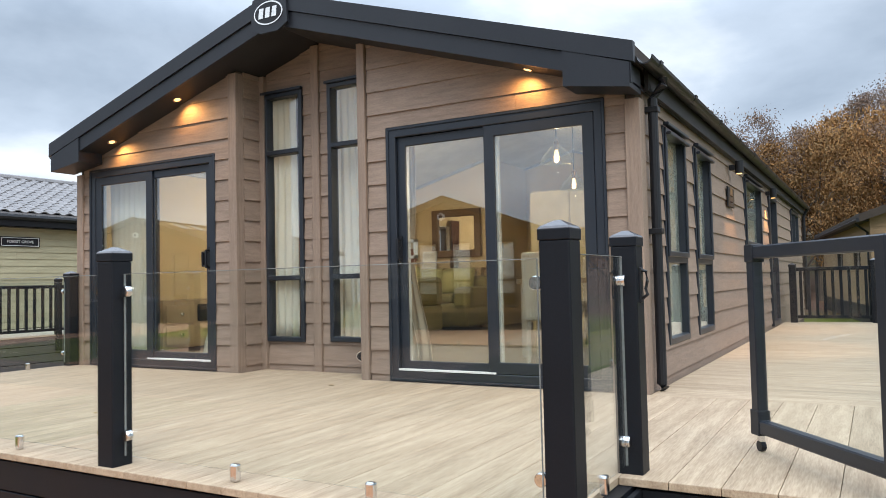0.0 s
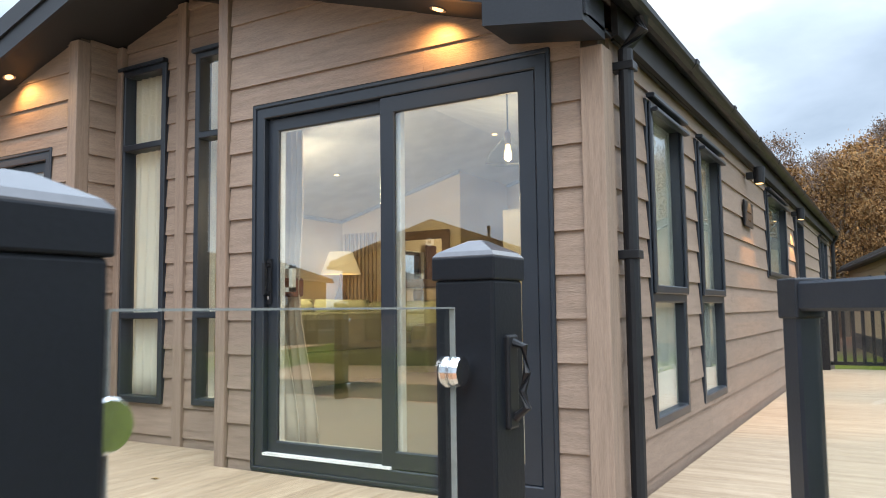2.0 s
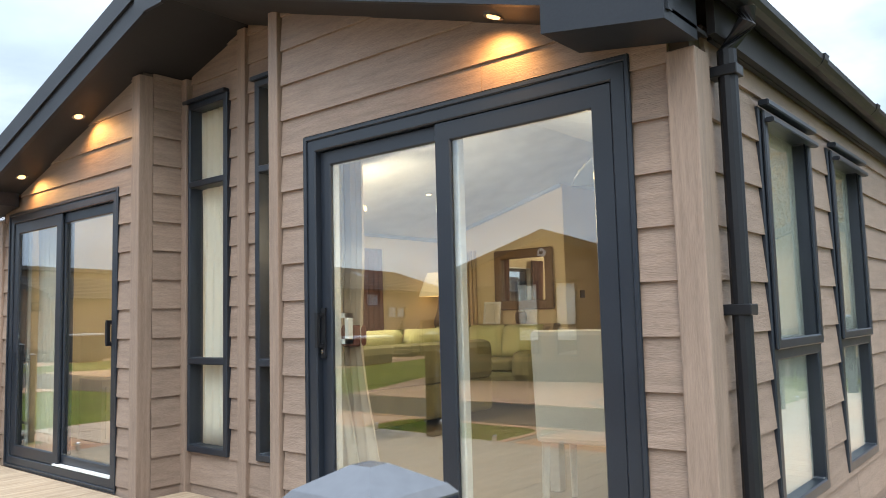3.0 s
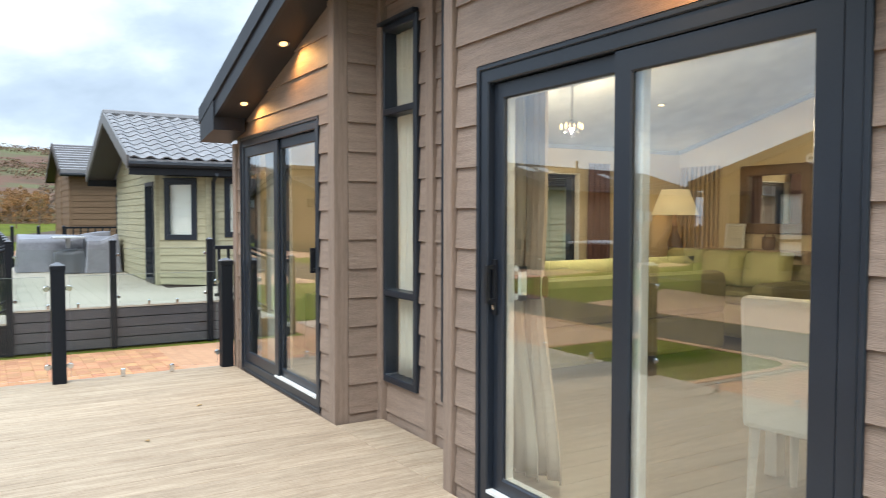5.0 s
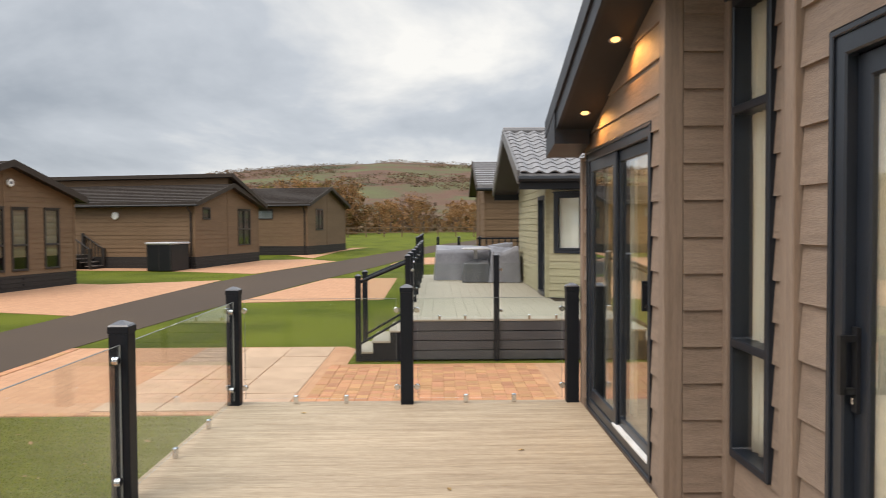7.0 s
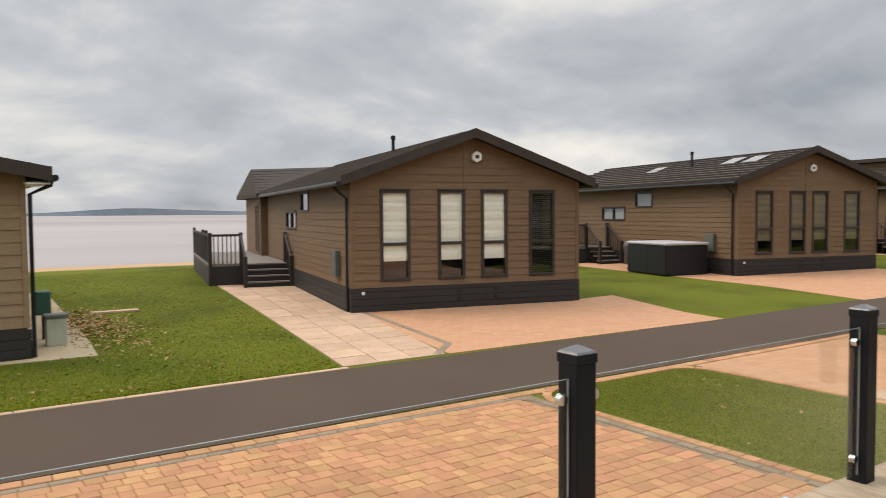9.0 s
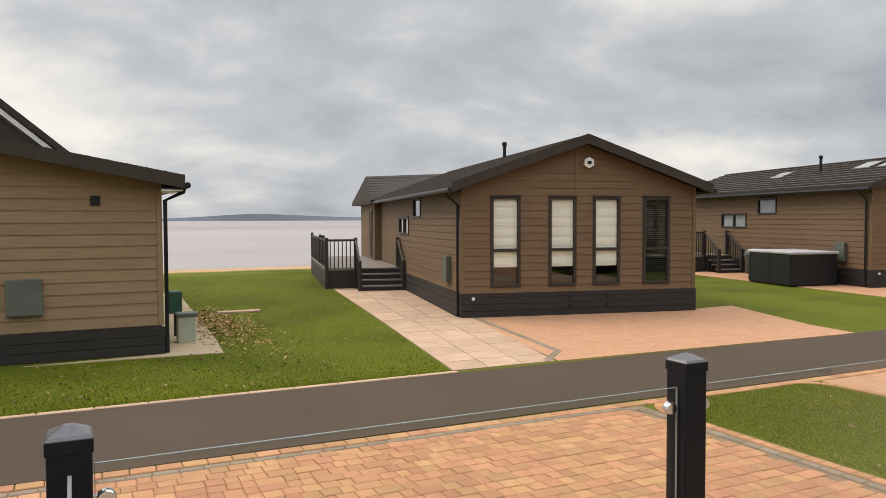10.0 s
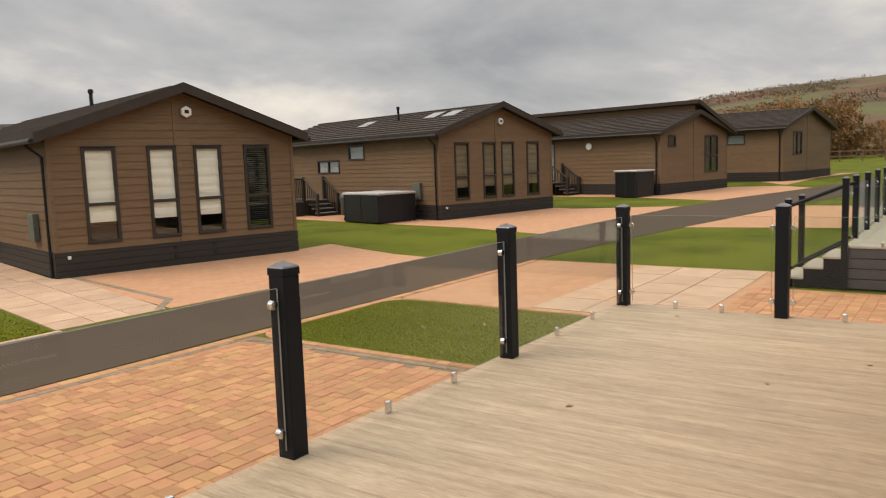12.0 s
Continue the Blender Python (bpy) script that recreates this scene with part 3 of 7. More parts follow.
LINING = surface("cream_painted_lining", (0.90, 0.87, 0.78), (0.86, 0.82, 0.72), rough=0.6, scale=3, bump=0.05)
NETTING = surface("pale_net", (0.86, 0.88, 0.85), (0.76, 0.78, 0.74), rough=0.9, scale=3, stretch=(3, 8, 1), bump=0.2)
nn, nl = NETTING.node_tree.nodes, NETTING.node_tree.links
nt = nn.new("ShaderNodeBsdfTransparent")
nx = nn.new("ShaderNodeMixShader")
nx.inputs[0].default_value = 0.35
nl.new(nn["Principled BSDF"].outputs[0], nx.inputs[1])
nl.new(nt.outputs[0], nx.inputs[2])
nl.new(nx.outputs[0], nn["Material Output"].inputs["Surface"])


def main_lodge():
    lodge = thing("holiday_lodge", "taupe board-clad lodge with dark gable roof and patio doors", "lodge", pose(APEX_X, 12, gz(0)))
    lodge["world_parts"] = 1
    fr, rec, rt, lf, bk = front_at(FRONT_Y), front_at(5.65), right_at(EAVE_R), left_at(EAVE_L), front_at(BACK_Y)
    d_r, d_l = DOOR_R, DOOR_L
    # left and right bays, recess between
    w1 = wall("wall", lodge, fr, EAVE_L, -5.34, -0.55, 3.3, [d_l], ROOF_LINES)
    boards(w1, fr, EAVE_L + 0.07, -5.43, COURSE, 3.3, PITCH, [d_l], ROOF_LINES, CLAD)
    w2 = wall("wall", lodge, fr, -3.90, EAVE_R, -0.55, 3.3, [d_r], ROOF_LINES)
    boards(w2, fr, -3.81, EAVE_R - 0.075, COURSE, 3.3, PITCH, [d_r], ROOF_LINES, CLAD)
    t1, t2 = (-5.295, -4.805, 0.27, 2.70), (-4.50, -4.01, 0.28, 2.70)
    w3 = wall("wall", lodge, rec, -5.34, -3.90, -0.55, 3.3, [t1, t2], ROOF_LINES)
    boards(w3, rec, -5.27, -4.69, COURSE, 3.3, PITCH, [t1], ROOF_LINES, CLAD)
    boards(w3, rec, -4.60, -3.96, COURSE, 3.3, PITCH, [t2], ROOF_LINES, CLAD)
    ret = right_at(-5.34)
    w4 = wall("wall", lodge, ret, FRONT_Y + 0.121, 5.65, -0.55, 2.88, [], [], 0.10)
    boards(w4, ret, FRONT_Y + 0.07, 5.60, COURSE, 2.885, PITCH, [], [], CLAD)
    ret2 = left_at(-3.90)
    w5 = wall("wall", lodge, ret2, FRONT_Y + 0.121, 5.65, -0.55, 2.88, [], [], 0.10)
    boards(w5, ret2, FRONT_Y + 0.02, 5.60, COURSE, 2.885, PITCH, [], [], CLAD)
    # trims
    for x0, x1, y0, y1, zt in [(-5.43, -5.325, FRONT_Y - 0.035, FRONT_Y + 0.07, 2.862), (-3.90, -3.82, FRONT_Y - 0.04, FRONT_Y + 0.018, 2.885), (-4.69, -4.60, 5.605, 5.648, 3.095),
                               (-5.335, -5.27, 5.585, 5.648, 2.888), (-1.575, -1.465, FRONT_Y - 0.04, FRONT_Y + 0.10, 2.08), (EAVE_L - 0.03, EAVE_L + 0.07, FRONT_Y - 0.04, FRONT_Y + 0.10, 2.08)]:
        part("corner_trim", boxes((x0, x1, y0, y1, -0.03, zt), bevel=0.006), CLAD_V, lodge)
    # long sides and back
    side_holes = [(5.96, 6.70, 0.28, 2.00), (7.10, 7.84, 0.28, 2.00), (10.15, 11.65, 1.18, 2.06), (12.6, 13.55, 0.02, 2.06), (16.1, 17.6, 1.30, 2.06)]
    w6 = wall("wall", lodge, rt, FRONT_Y + 0.121, BACK_Y - 0.121, -0.55, 2.10, side_holes)
    boards(w6, rt, FRONT_Y + 0.10, BACK_Y, COURSE, 2.20, PITCH, side_holes, [], CLAD_SIDE)
    w7 = wall("wall", lodge, lf, FRONT_Y + 0.121, BACK_Y - 0.121, -0.55, 2.10, [FAR_HOLE])
    casement(lodge, lf, *FAR_HOLE, pane=PANE_FAR, lining=True)
    boards(w7, lf, FRONT_Y + 0.10, BACK_Y, COURSE, 2.20, PITCH, [FAR_HOLE], [], CLAD_SIDE, joined=True)
    wall("wall", lodge, Matrix.Translation((0, BACK_Y - 0.12, 0)) @ FRONT, EAVE_L, EAVE_R, -0.55, 3.3, [], ROOF_LINES)
    sliding_door(lodge, fr, *d_r, True)
    sliding_door(lodge, fr, *d_l, False)
    casement(lodge, rec, *t1, bars=(0.885, 2.115), pane=PANE_TALL, lining=True, w=0.045)
    casement(lodge, rec, *t2, bars=(0.885, 2.115), pane=PANE_TALL, lining=True, w=0.045)
    casement(lodge, rt, *side_holes[0], bars=(0.95,), opening=(0.97, 1.985), proud=0.030, w=0.052)
    casement(lodge, rt, *side_holes[1], bars=(0.95,), opening=(0.97, 1.985), proud=0.030, w=0.052)
    casement(lodge, rt, *side_holes[2], opening=(1.20, 2.045), proud=0.030, w=0.052)
    casement(lodge, rt, *side_holes[4], posts=(16.85,))
    for h in (0, 1, 2, 4):
        a, b, c, e = side_holes[h]
        part("net_curtain", slab_bm(rt, a + 0.03, b - 0.03, c + 0.03, e - 0.03, -0.035, -0.029), NETTING, lodge, "pale net curtain behind the side window")
    d = part("door", frame_bm(rt, *side_holes[3], 0.08, -0.08, 0.05), ANTHRACITE, lodge, "anthracite half-glazed side door")
    part("door_panel", slab_bm(rt, 12.68, 13.47, 0.10, 0.85, -0.05, 0.0), ANTHRACITE, d)
    part("pane", slab_bm(rt, 12.68, 13.47, 0.86, 1.98, -0.03, -0.02), PANE, d)
    part("handle", slab_bm(rt, 12.74, 12.77, 0.98, 1.2, 0.0, 0.05), STEEL, d)
    # roof: two slabs, dark fascias, boxed ends, gutters
    y0, y1 = 5.00, BACK_Y + 0.25
    for s in (-1, 1):
        top = lambda x: 3.375 - SLOPE * abs(x - APEX_X)
        xe = APEX_X + s * 3.18
        bm = bmesh.new()
        sec = [(APEX_X, top(APEX_X)), (xe, top(xe)), (xe, top(xe) - 0.07), (APEX_X, top(APEX_X) - 0.07)]
        prism(bm, sec, lambda u, z: y0 + 0.03, lambda u, z: y1)
        part("roof", bm, TILE_BROWN, lodge, "dark tiled roof slope")
        bm = bmesh.new()
        fs = [(APEX_X, top(APEX_X) + 0.02), (xe, top(xe) + 0.02), (xe, top(xe) - 0.12), (APEX_X, top(APEX_X) - 0.12)]
        prism(bm, fs, lambda u, z: y0 - 0.03, lambda u, z: y0 + 0.028)
        part("verge", bm, FASCIA, lodge)
        bm = bmesh.new()
        fs = [(APEX_X, top(APEX_X) - 0.122), (xe - s * 0.02, top(xe) - 0.116), (xe - s * 0.02, top(xe) - 0.255), (APEX_X, top(APEX_X) - 0.265)]
        prism(bm, fs, lambda u, z: y0 - 0.012, lambda u, z: y0 + 0.02)
        part("fascia", bm, FASCIA, lodge)
        bm = bmesh.new()
        so = [(APEX_X, top(APEX_X) - 0.245), (xe - s * 0.03, top(xe) - 0.235), (xe - s * 0.03, top(xe) - 0.25), (APEX_X, top(APEX_X) - 0.26)]
        prism(bm, so, lambda u, z: y0 + 0.021, lambda u, z: FRONT_Y + 0.06)
        xr = APEX_X + s * 0.75
        so = [(APEX_X, top(APEX_X) - 0.245), (xr, top(xr) - 0.243), (xr, top(xr) - 0.258), (APEX_X, top(APEX_X) - 0.26)]
        prism(bm, so, lambda u, z: FRONT_Y + 0.06, lambda u, z: 5.66)
        part("soffit", bm, SOFFIT, lodge, "dark boarded soffit")
        b0, b1 = sorted((xe - s * 0.03, xe - s * 0.50))
        bm = bmesh.new()
        prism(bm, [(xe - s * 0.03, 2.09), (xe - s * 0.03, top(xe) - 0.12), (xe - s * 0.50, top(xe) + 0.04), (xe - s * 0.50, 2.16)], lambda u, z: y0 - 0.025, lambda u, z: FRONT_Y - 0.045)
        part("eaves_box", bm, FASCIA, lodge)
        part("gutter_board", boxes((min(xe, xe - s * 0.03) + 0.0, max(xe, xe - s * 0.03), FRONT_Y + 0.05, y1, top(xe) - 0.24, top(xe) - 0.075)), SOFFIT, lodge)
        part("eaves_soffit", boxes((*sorted((APEX_X + s * 3.13, xe - s * 0.031)), FRONT_Y + 0.10, y1, top(xe) - 0.245, top(xe) - 0.232)), SOFFIT, lodge)
        # half-round gutter with joint collars
        bm = bmesh.new()
        gx, gzt = xe + s * 0.055, top(xe) - 0.075
        ring = [(gx + 0.058 * math.cos(a), gzt + 0.058 * math.sin(a)) for a in (math.pi + math.pi * k / 8 for k in range(9))]
        ring2 = [(gx + 0.050 * math.cos(a), gzt + 0.050 * math.sin(a)) for a in (2 * math.pi - math.pi * k / 8 for k in range(9))]
        prism(bm, ring + ring2, lambda u, z: y0 + 0.04, lambda u, z: y1)
        gut = part("gutter", bm, BLACKPIPE, lodge)
        for k in range(12):
            yy = y0 + 0.25 + k * 1.18
            bm = bmesh.new()
            prism(bm, [(gx + 0.066 * math.cos(a), gzt + 0.008 + 0.066 * math.sin(a)) for a in (math.pi + math.pi * j / 8 for j in range(9))], lambda u, z, yy=yy: yy, lambda u, z, yy=yy: yy + 0.07)
            part("gutter_joint", bm, BLACKPIPE, gut)
    part("ridge", tube([(APEX_X, y0, 3.37), (APEX_X, y1, 3.37)], 0.07, 8), TILE_BROWN, lodge)
    # apex plate with a plain oval badge
    bm = bmesh.new()
    prism(bm, [(APEX_X - 0.21, 3.09), (APEX_X - 0.10, 3.03), (APEX_X + 0.10, 3.03), (APEX_X + 0.21, 3.09), (APEX_X + 0.19, 3.34), (APEX_X, 3.405), (APEX_X - 0.19, 3.34)], lambda u, z: y0 - 0.055, lambda u, z: y0 - 0.031)
    plate = part("apex_plate", bm, FASCIA, lodge)
    for rx, rz, o, mm in [(0.165, 0.105, 0.062, STEEL), (0.15, 0.092, 0.066, BLACKPIPE)]:
        bm = bmesh.new()
        prism(bm, [(APEX_X + rx * math.cos(a), 3.20 + rz * math.sin(a)) for a in (2 * math.pi * k / 28 for k in range(28))], lambda u, z, o=o: y0 - o, lambda u, z: y0 - 0.0551)
        part("badge", bm, mm, plate)
    bars = bmesh.new()
    for k in (-1, 0, 1):
        prism(bars, [(APEX_X + 0.075 * k - 0.03, 3.155), (APEX_X + 0.075 * k + 0.022, 3.155), (APEX_X + 0.075 * k + 0.032, 3.245), (APEX_X + 0.075 * k - 0.018, 3.245)], lambda u, z: y0 - 0.071, lambda u, z: y0 - 0.0661)
    part("badge_mark", bars, STEEL, plate)
    # oval badge on the recess plinth
    for rx, rz, o, mm in [(0.075, 0.05, 0.040, STEEL), (0.066, 0.042, 0.043, BLACKPIPE)]:
        bm = bmesh.new()
        prism(bm, [(-4.13 + rx * math.cos(a), 0.155 + rz * math.sin(a)) for a in (2 * math.pi * k / 24 for k in range(24))], lambda u, z, o=o: 5.65 - o, lambda u, z: 5.65 - 0.0145)
        part("badge", bm, mm, lodge)
    # downpipes and flue
    for x in (-1.425,):
        dp = part("downpipe", tube([(-1.345, 5.47, 2.24), (-1.345, 5.47, 2.19), (x, 5.47, 2.10), (x, 5.47, 0.05), (x + 0.02, 5.46, 0.02)], 0.036, 12), BLACKPIPE, lodge)
        for z in (1.14, 2.02):
            part("pipe_clip", boxes((x - 0.065, x + 0.045, 5.43, 5.51, z - 0.02, z + 0.02), bevel=0.004), BLACKPIPE, dp)
    part("downpipe", tube([(-1.345, BACK_Y, 2.24), (-1.43, BACK_Y, 2.08), (-1.43, BACK_Y, 0.02)], 0.036, 10), BLACKPIPE, lodge)
    part("flue", turned([(0.07, 2.5), (0.07, 2.85), (0.10, 2.86), (0.10, 2.95), (0.06, 2.97)], 14, (-1.95, 10.6)), BLACKPIPE, lodge)
    # nameplate on the side wall
    np_ = part("nameplate", slab_bm(rt, 8.80, 9.22, 1.58, 1.80, 0.030, 0.045, 0.004), BLACKPIPE, lodge)
    for k, (a, b) in enumerate(((8.90, 9.12), (8.94, 9.08))):
        part("lettering", slab_bm(rt, a, b, 1.70 - 0.07 * k, 1.712 - 0.07 * k, 0.045, 0.047), STEEL, np_)
    part("underfloor", boxes((EAVE_L + 0.12, EAVE_R - 0.12, FRONT_Y + 0.36, BACK_Y - 0.13, -0.10, 0.06)), CORE, lodge)
    return lodge


main_lodge()


def soffit_light(x, y, z, energy=10.0):
    l = thing("soffit_downlight", "small lit chrome downlight in the dark soffit", "light", pose(x, y, z, 0, 17.4 if x > APEX_X else -17.4, 0), "soffit downlights")
    part("bezel", turned([(0.030, -0.004), (0.044, -0.006), (0.044, 0.012), (0.030, 0.012)], 18), STEEL, l)
    part("lens", turned([(0.026, -0.009), (0.029, -0.0045)], 16), BULB, l)
    s = new("downlight_beam", bpy.data.lights.new("downlight_beam", "SPOT"))
    s.data.energy, s.data.color, s.data.spot_size, s.data.spot_blend, s.data.shadow_soft_size = energy, (1.0, 0.50, 0.15), radians(150), 0.9, 0.010
    s.parent = l
    s.location = (0, 0, -0.03)
    s.rotation_euler = (radians(18), 0, 0)


BULB = glow("lit_bulb", (1.0, 0.60, 0.22), 1.9)
for x, z in ((-6.99, 2.362), (-6.0, 2.673), (-2.26, 2.378)):
    soffit_light(x, 5.16, z)


def wall_lamp(y, z):
    l = thing("wall_lamp", "black cylindrical down-lighter on the taupe side wall", "wall light", pose(-1.47, y, z), "side wall lamps")
    part("bracket", boxes((0.0, 0.06, -0.03, 0.03, -0.03, 0.03), bevel=0.005), BLACKPIPE, l)
    part("shade", turned([(0.045, -0.07), (0.048, 0.07), (0.02, 0.075)], 16, (0.105, 0)), BLACKPIPE, l)
    part("bulb", turned([(0.03, -0.075), (0.03, -0.071)], 12, (0.105, 0)), BULB, l)
    s = new("wall_lamp_beam", bpy.data.lights.new("wall_lamp_beam", "SPOT"))
    s.data.energy, s.data.color, s.data.spot_size, s.data.spot_blend, s.data.shadow_soft_size = 45.0, (1.0, 0.52, 0.16), radians(80), 0.5, 0.012
    s.parent = l
    s.location = (0.105, 0, -0.085)


wall_lamp(9.05, 2.03)
wall_lamp(12.3, 2.03)

# ---- our deck ----
DX0, DX1, DY0, DY1 = -7.78, 0.28, 2.24, 5.26
STAIR_X0, STAIR_X1, STAIR_Y = -0.92, 0.08, 3.05


def build_deck():
    deck = thing("deck", "raised pale oak-effect deck with charcoal skirting", "deck", pose(0, 0, 0), kind="structure")
    base = boxes((DX0 + 0.03, STAIR_X0 - 0.04, DY0 + 0.03, 5.20, -0.66, -0.034), (STAIR_X0 - 0.04, DX1 - 0.03, STAIR_Y + 0.03, 5.20, -0.66, -0.034), (-1.38, DX1 - 0.03, 5.20, 14.2, -0.66, -0.034))
    part("deck_frame", base, POSTMAT, deck, "dark deck frame")
    x = -0.816
    xs = [x + 0.2 * k for k in range(-36, 6)]
    for a in xs:
        x0, x1 = max(a + 0.0012, DX0), min(a + 0.1988, DX1)
        if x1 - x0 < 0.03:
            continue
        front = STAIR_Y if x0 > STAIR_X0 - 0.11 else DY0
        part("deck_board", boxes((x0, x1, front - 0.012, DY1, -0.032, 0.0), bevel=0.003), DECK, deck)
    y = 5.265
    while y < 14.15:
        part("deck_board", boxes((-1.46, DX1, y, y + 0.196, -0.032, 0.0), bevel=0.005), DECK_X, deck)
        y += 0.2
    for k in range(7):
        part("deck_board", boxes((-5.29 + 0.2 * k, -5.094 + 0.2 * k if k < 6 else -3.91, 5.265, 5.61, -0.032, 0.0), bevel=0.005), DECK, deck)
    # skirting boards under the deck edge
    z = -0.045
    while z > -0.60:
        zb = max(z - 0.15, -0.675)
        part("skirt_board", boxes((DX0 + 0.01, STAIR_X0 - 0.02, DY0 + 0.005, DY0 + 0.028, zb + 0.006, z), bevel=0.003), POSTMAT, deck)
        part("skirt_board", boxes((DX0 + 0.005, DX0 + 0.028, DY0 + 0.03, 5.25, zb + 0.006, z), bevel=0.003), POSTMAT, deck)
        part("skirt_board", boxes((STAIR_X0 - 0.03, STAIR_X0 - 0.006, DY0 + 0.03, STAIR_Y + 0.02, zb + 0.006, z), bevel=0.003), POSTMAT, deck)
        part("skirt_board", boxes((STAIR_X0 - 0.005, DX1, STAIR_Y + 0.004, STAIR_Y + 0.027, zb + 0.006, z), bevel=0.003), POSTMAT, deck)
        z -= 0.152
    # steps up to the gate
    for k in range(3):
        zt, yb = -0.17 * (k + 1), STAIR_Y - 0.27 * k
        part("tread", boxes((STAIR_X0, STAIR_X1, yb - 0.29, yb, zt - 0.032, zt), bevel=0.005), DECK_X, deck)
        part("riser", boxes((STAIR_X0, STAIR_X1, yb - 0.275, yb - 0.255, -0.675, zt - 0.034)), POSTMAT, deck)


build_deck()


def deck_post(x, y, h=1.0, z=0.0, clamps=(), group="deck posts", low=-0.30, w=0.054):
    """A square post with a flared cap; clamps: the (dx, dy) sides that hold glass."""
    p = thing("deck_post", "square anthracite balustrade post with pyramid cap", "post", pose(x, y, z), group)
    part("shaft", boxes((-w, w, -w, w, low, h - 0.046), bevel=0.006), POSTMAT, p)
    bm = bmesh.new()
    c = w + 0.0025
    rings = []
    for r, zz in ((c, h - 0.045), (c, h - 0.008), (c - 0.007, h), (0.012, h + 0.020)):
        rings.append([bm.verts.new((sx * r, sy * r, zz)) for sx, sy in ((-1, -1), (1, -1), (1, 1), (-1, 1))])
    for a, b in zip(rings, rings[1:]):
        for k in range(4):
            bm.faces.new((a[k], a[(k + 1) % 4], b[(k + 1) % 4], b[k]))
    bm.faces.new(rings[0][::-1])
    bm.faces.new(rings[-1])
    # sky sheen on the cap is part of its lighter colour
    part("cap", bm, CAPMAT, p, "pyramid cap, coloured lighter for sky sheen")
    bm = boxes((-c - 0.001, c + 0.001, -c - 0.001, c + 0.001, h - 0.047, h - 0.009), bevel=0.003)
    part("collar", bm, POSTMAT, p)
    for dx, dy in clamps:
        for zz in (0.14, 0.80):
            bm = turned([(0.001, -0.016), (0.022, -0.016), (0.025, -0.011), (0.025, -0.003), (0.018, 0.0), (0.025, 0.003), (0.025, 0.011), (0.022, 0.016), (0.001, 0.016)], 16)
            bmesh.ops.transform(bm, matrix=Matrix.Translation((0, 0.032, zz)) @ Matrix.Rotation(math.pi / 2, 4, "Y"), verts=bm.verts)
            stem = boxes((-0.009, 0.009, -0.001, 0.02, zz - 0.012, zz + 0.012))
            me = bpy.data.meshes.new("stem")
            stem.to_mesh(me)
            stem.free()
            bm.from_mesh(me)
            bpy.data.meshes.remove(me)
            bmesh.ops.transform(bm, matrix=Matrix.Rotation(math.atan2(dy, dx) - math.pi / 2, 4, "Z") @ Matrix.Translation((0, w, 0)), verts=bm.verts)
            part("glass_clamp", bm, STEEL, p)
    return p


def glass_panel(x0, y0, x1, y1, z0=0.045, z1=0.90, feet=2, z=0.0, group="balustrade panels"):
    d = Vector((x1 - x0, y1 - y0, 0))
    L = d.length
    g = thing("glass_panel", "clear glass balustrade panel between the posts", "glass panel", pose(x0, y0, z, 0, 0, math.degrees(math.atan2(d.y, d.x))), group)
    part("pane", boxes((0, L, -0.0045, 0.0045, z0, z1 - 0.0025)), RAIL_GLASS, g)
    part("edge", boxes((0, L, -0.0045, 0.0045, z1 - 0.0025, z1)), GLASS_EDGE, g)
    for a in (0.0, L):
        part("edge", boxes((a - 0.001, a + 0.001, -0.0046, 0.0046, z0, z1)), GLASS_EDGE, g)
    for k in range(feet):
        u = L * (k + 1) / (feet + 1)
        bm = boxes((u - 0.02, u + 0.02, -0.016, 0.016, 0.0, 0.075), bevel=0.009)
        part("foot_clamp", bm, STEEL, g)
    return g


# Lighter than the shaft: the sky mirrored on cap tops is coloured in.
CAPMAT = surface("sky_sheen_post_cap", (0.085, 0.083, 0.09), (0.065, 0.064, 0.069), rough=0.22, bump=0.04, spec=0.6)
PX = (-7.69, -5.40, -3.17, -0.985)
FY = 2.305
for k, x in enumerate(PX):
    cl = ([(-1, 0)] if k else [(0, 1)]) + ([(1, 0)] if k < 3 else [(0, 1)])
    deck_post(x, FY + (0.065 if k == 3 else 0), 0.988, clamps=cl)
for a, b in zip(PX, PX[1:]):
    glass_panel(a + 0.06, FY + 0.01, b - 0.06, FY + 0.01, z1=0.882)
deck_post(-0.985, 3.155, 0.99, clamps=[(0, -1)])
glass_panel(-0.985, FY + 0.155, -0.985, 3.155 - 0.09, feet=1)
deck_post(-7.69, 3.775, clamps=[(0, -1), (0, 1)])
deck_post(-7.72, 5.19, clamps=[(0, -1)])
glass_panel(-7.69, FY + 0.09, -7.69, 3.775 - 0.09)
glass_panel(-7.69, 3.775 + 0.09, -7.70, 5.19 - 0.09)
HINGE = (0.055, 2.985)
deck_post(*HINGE)


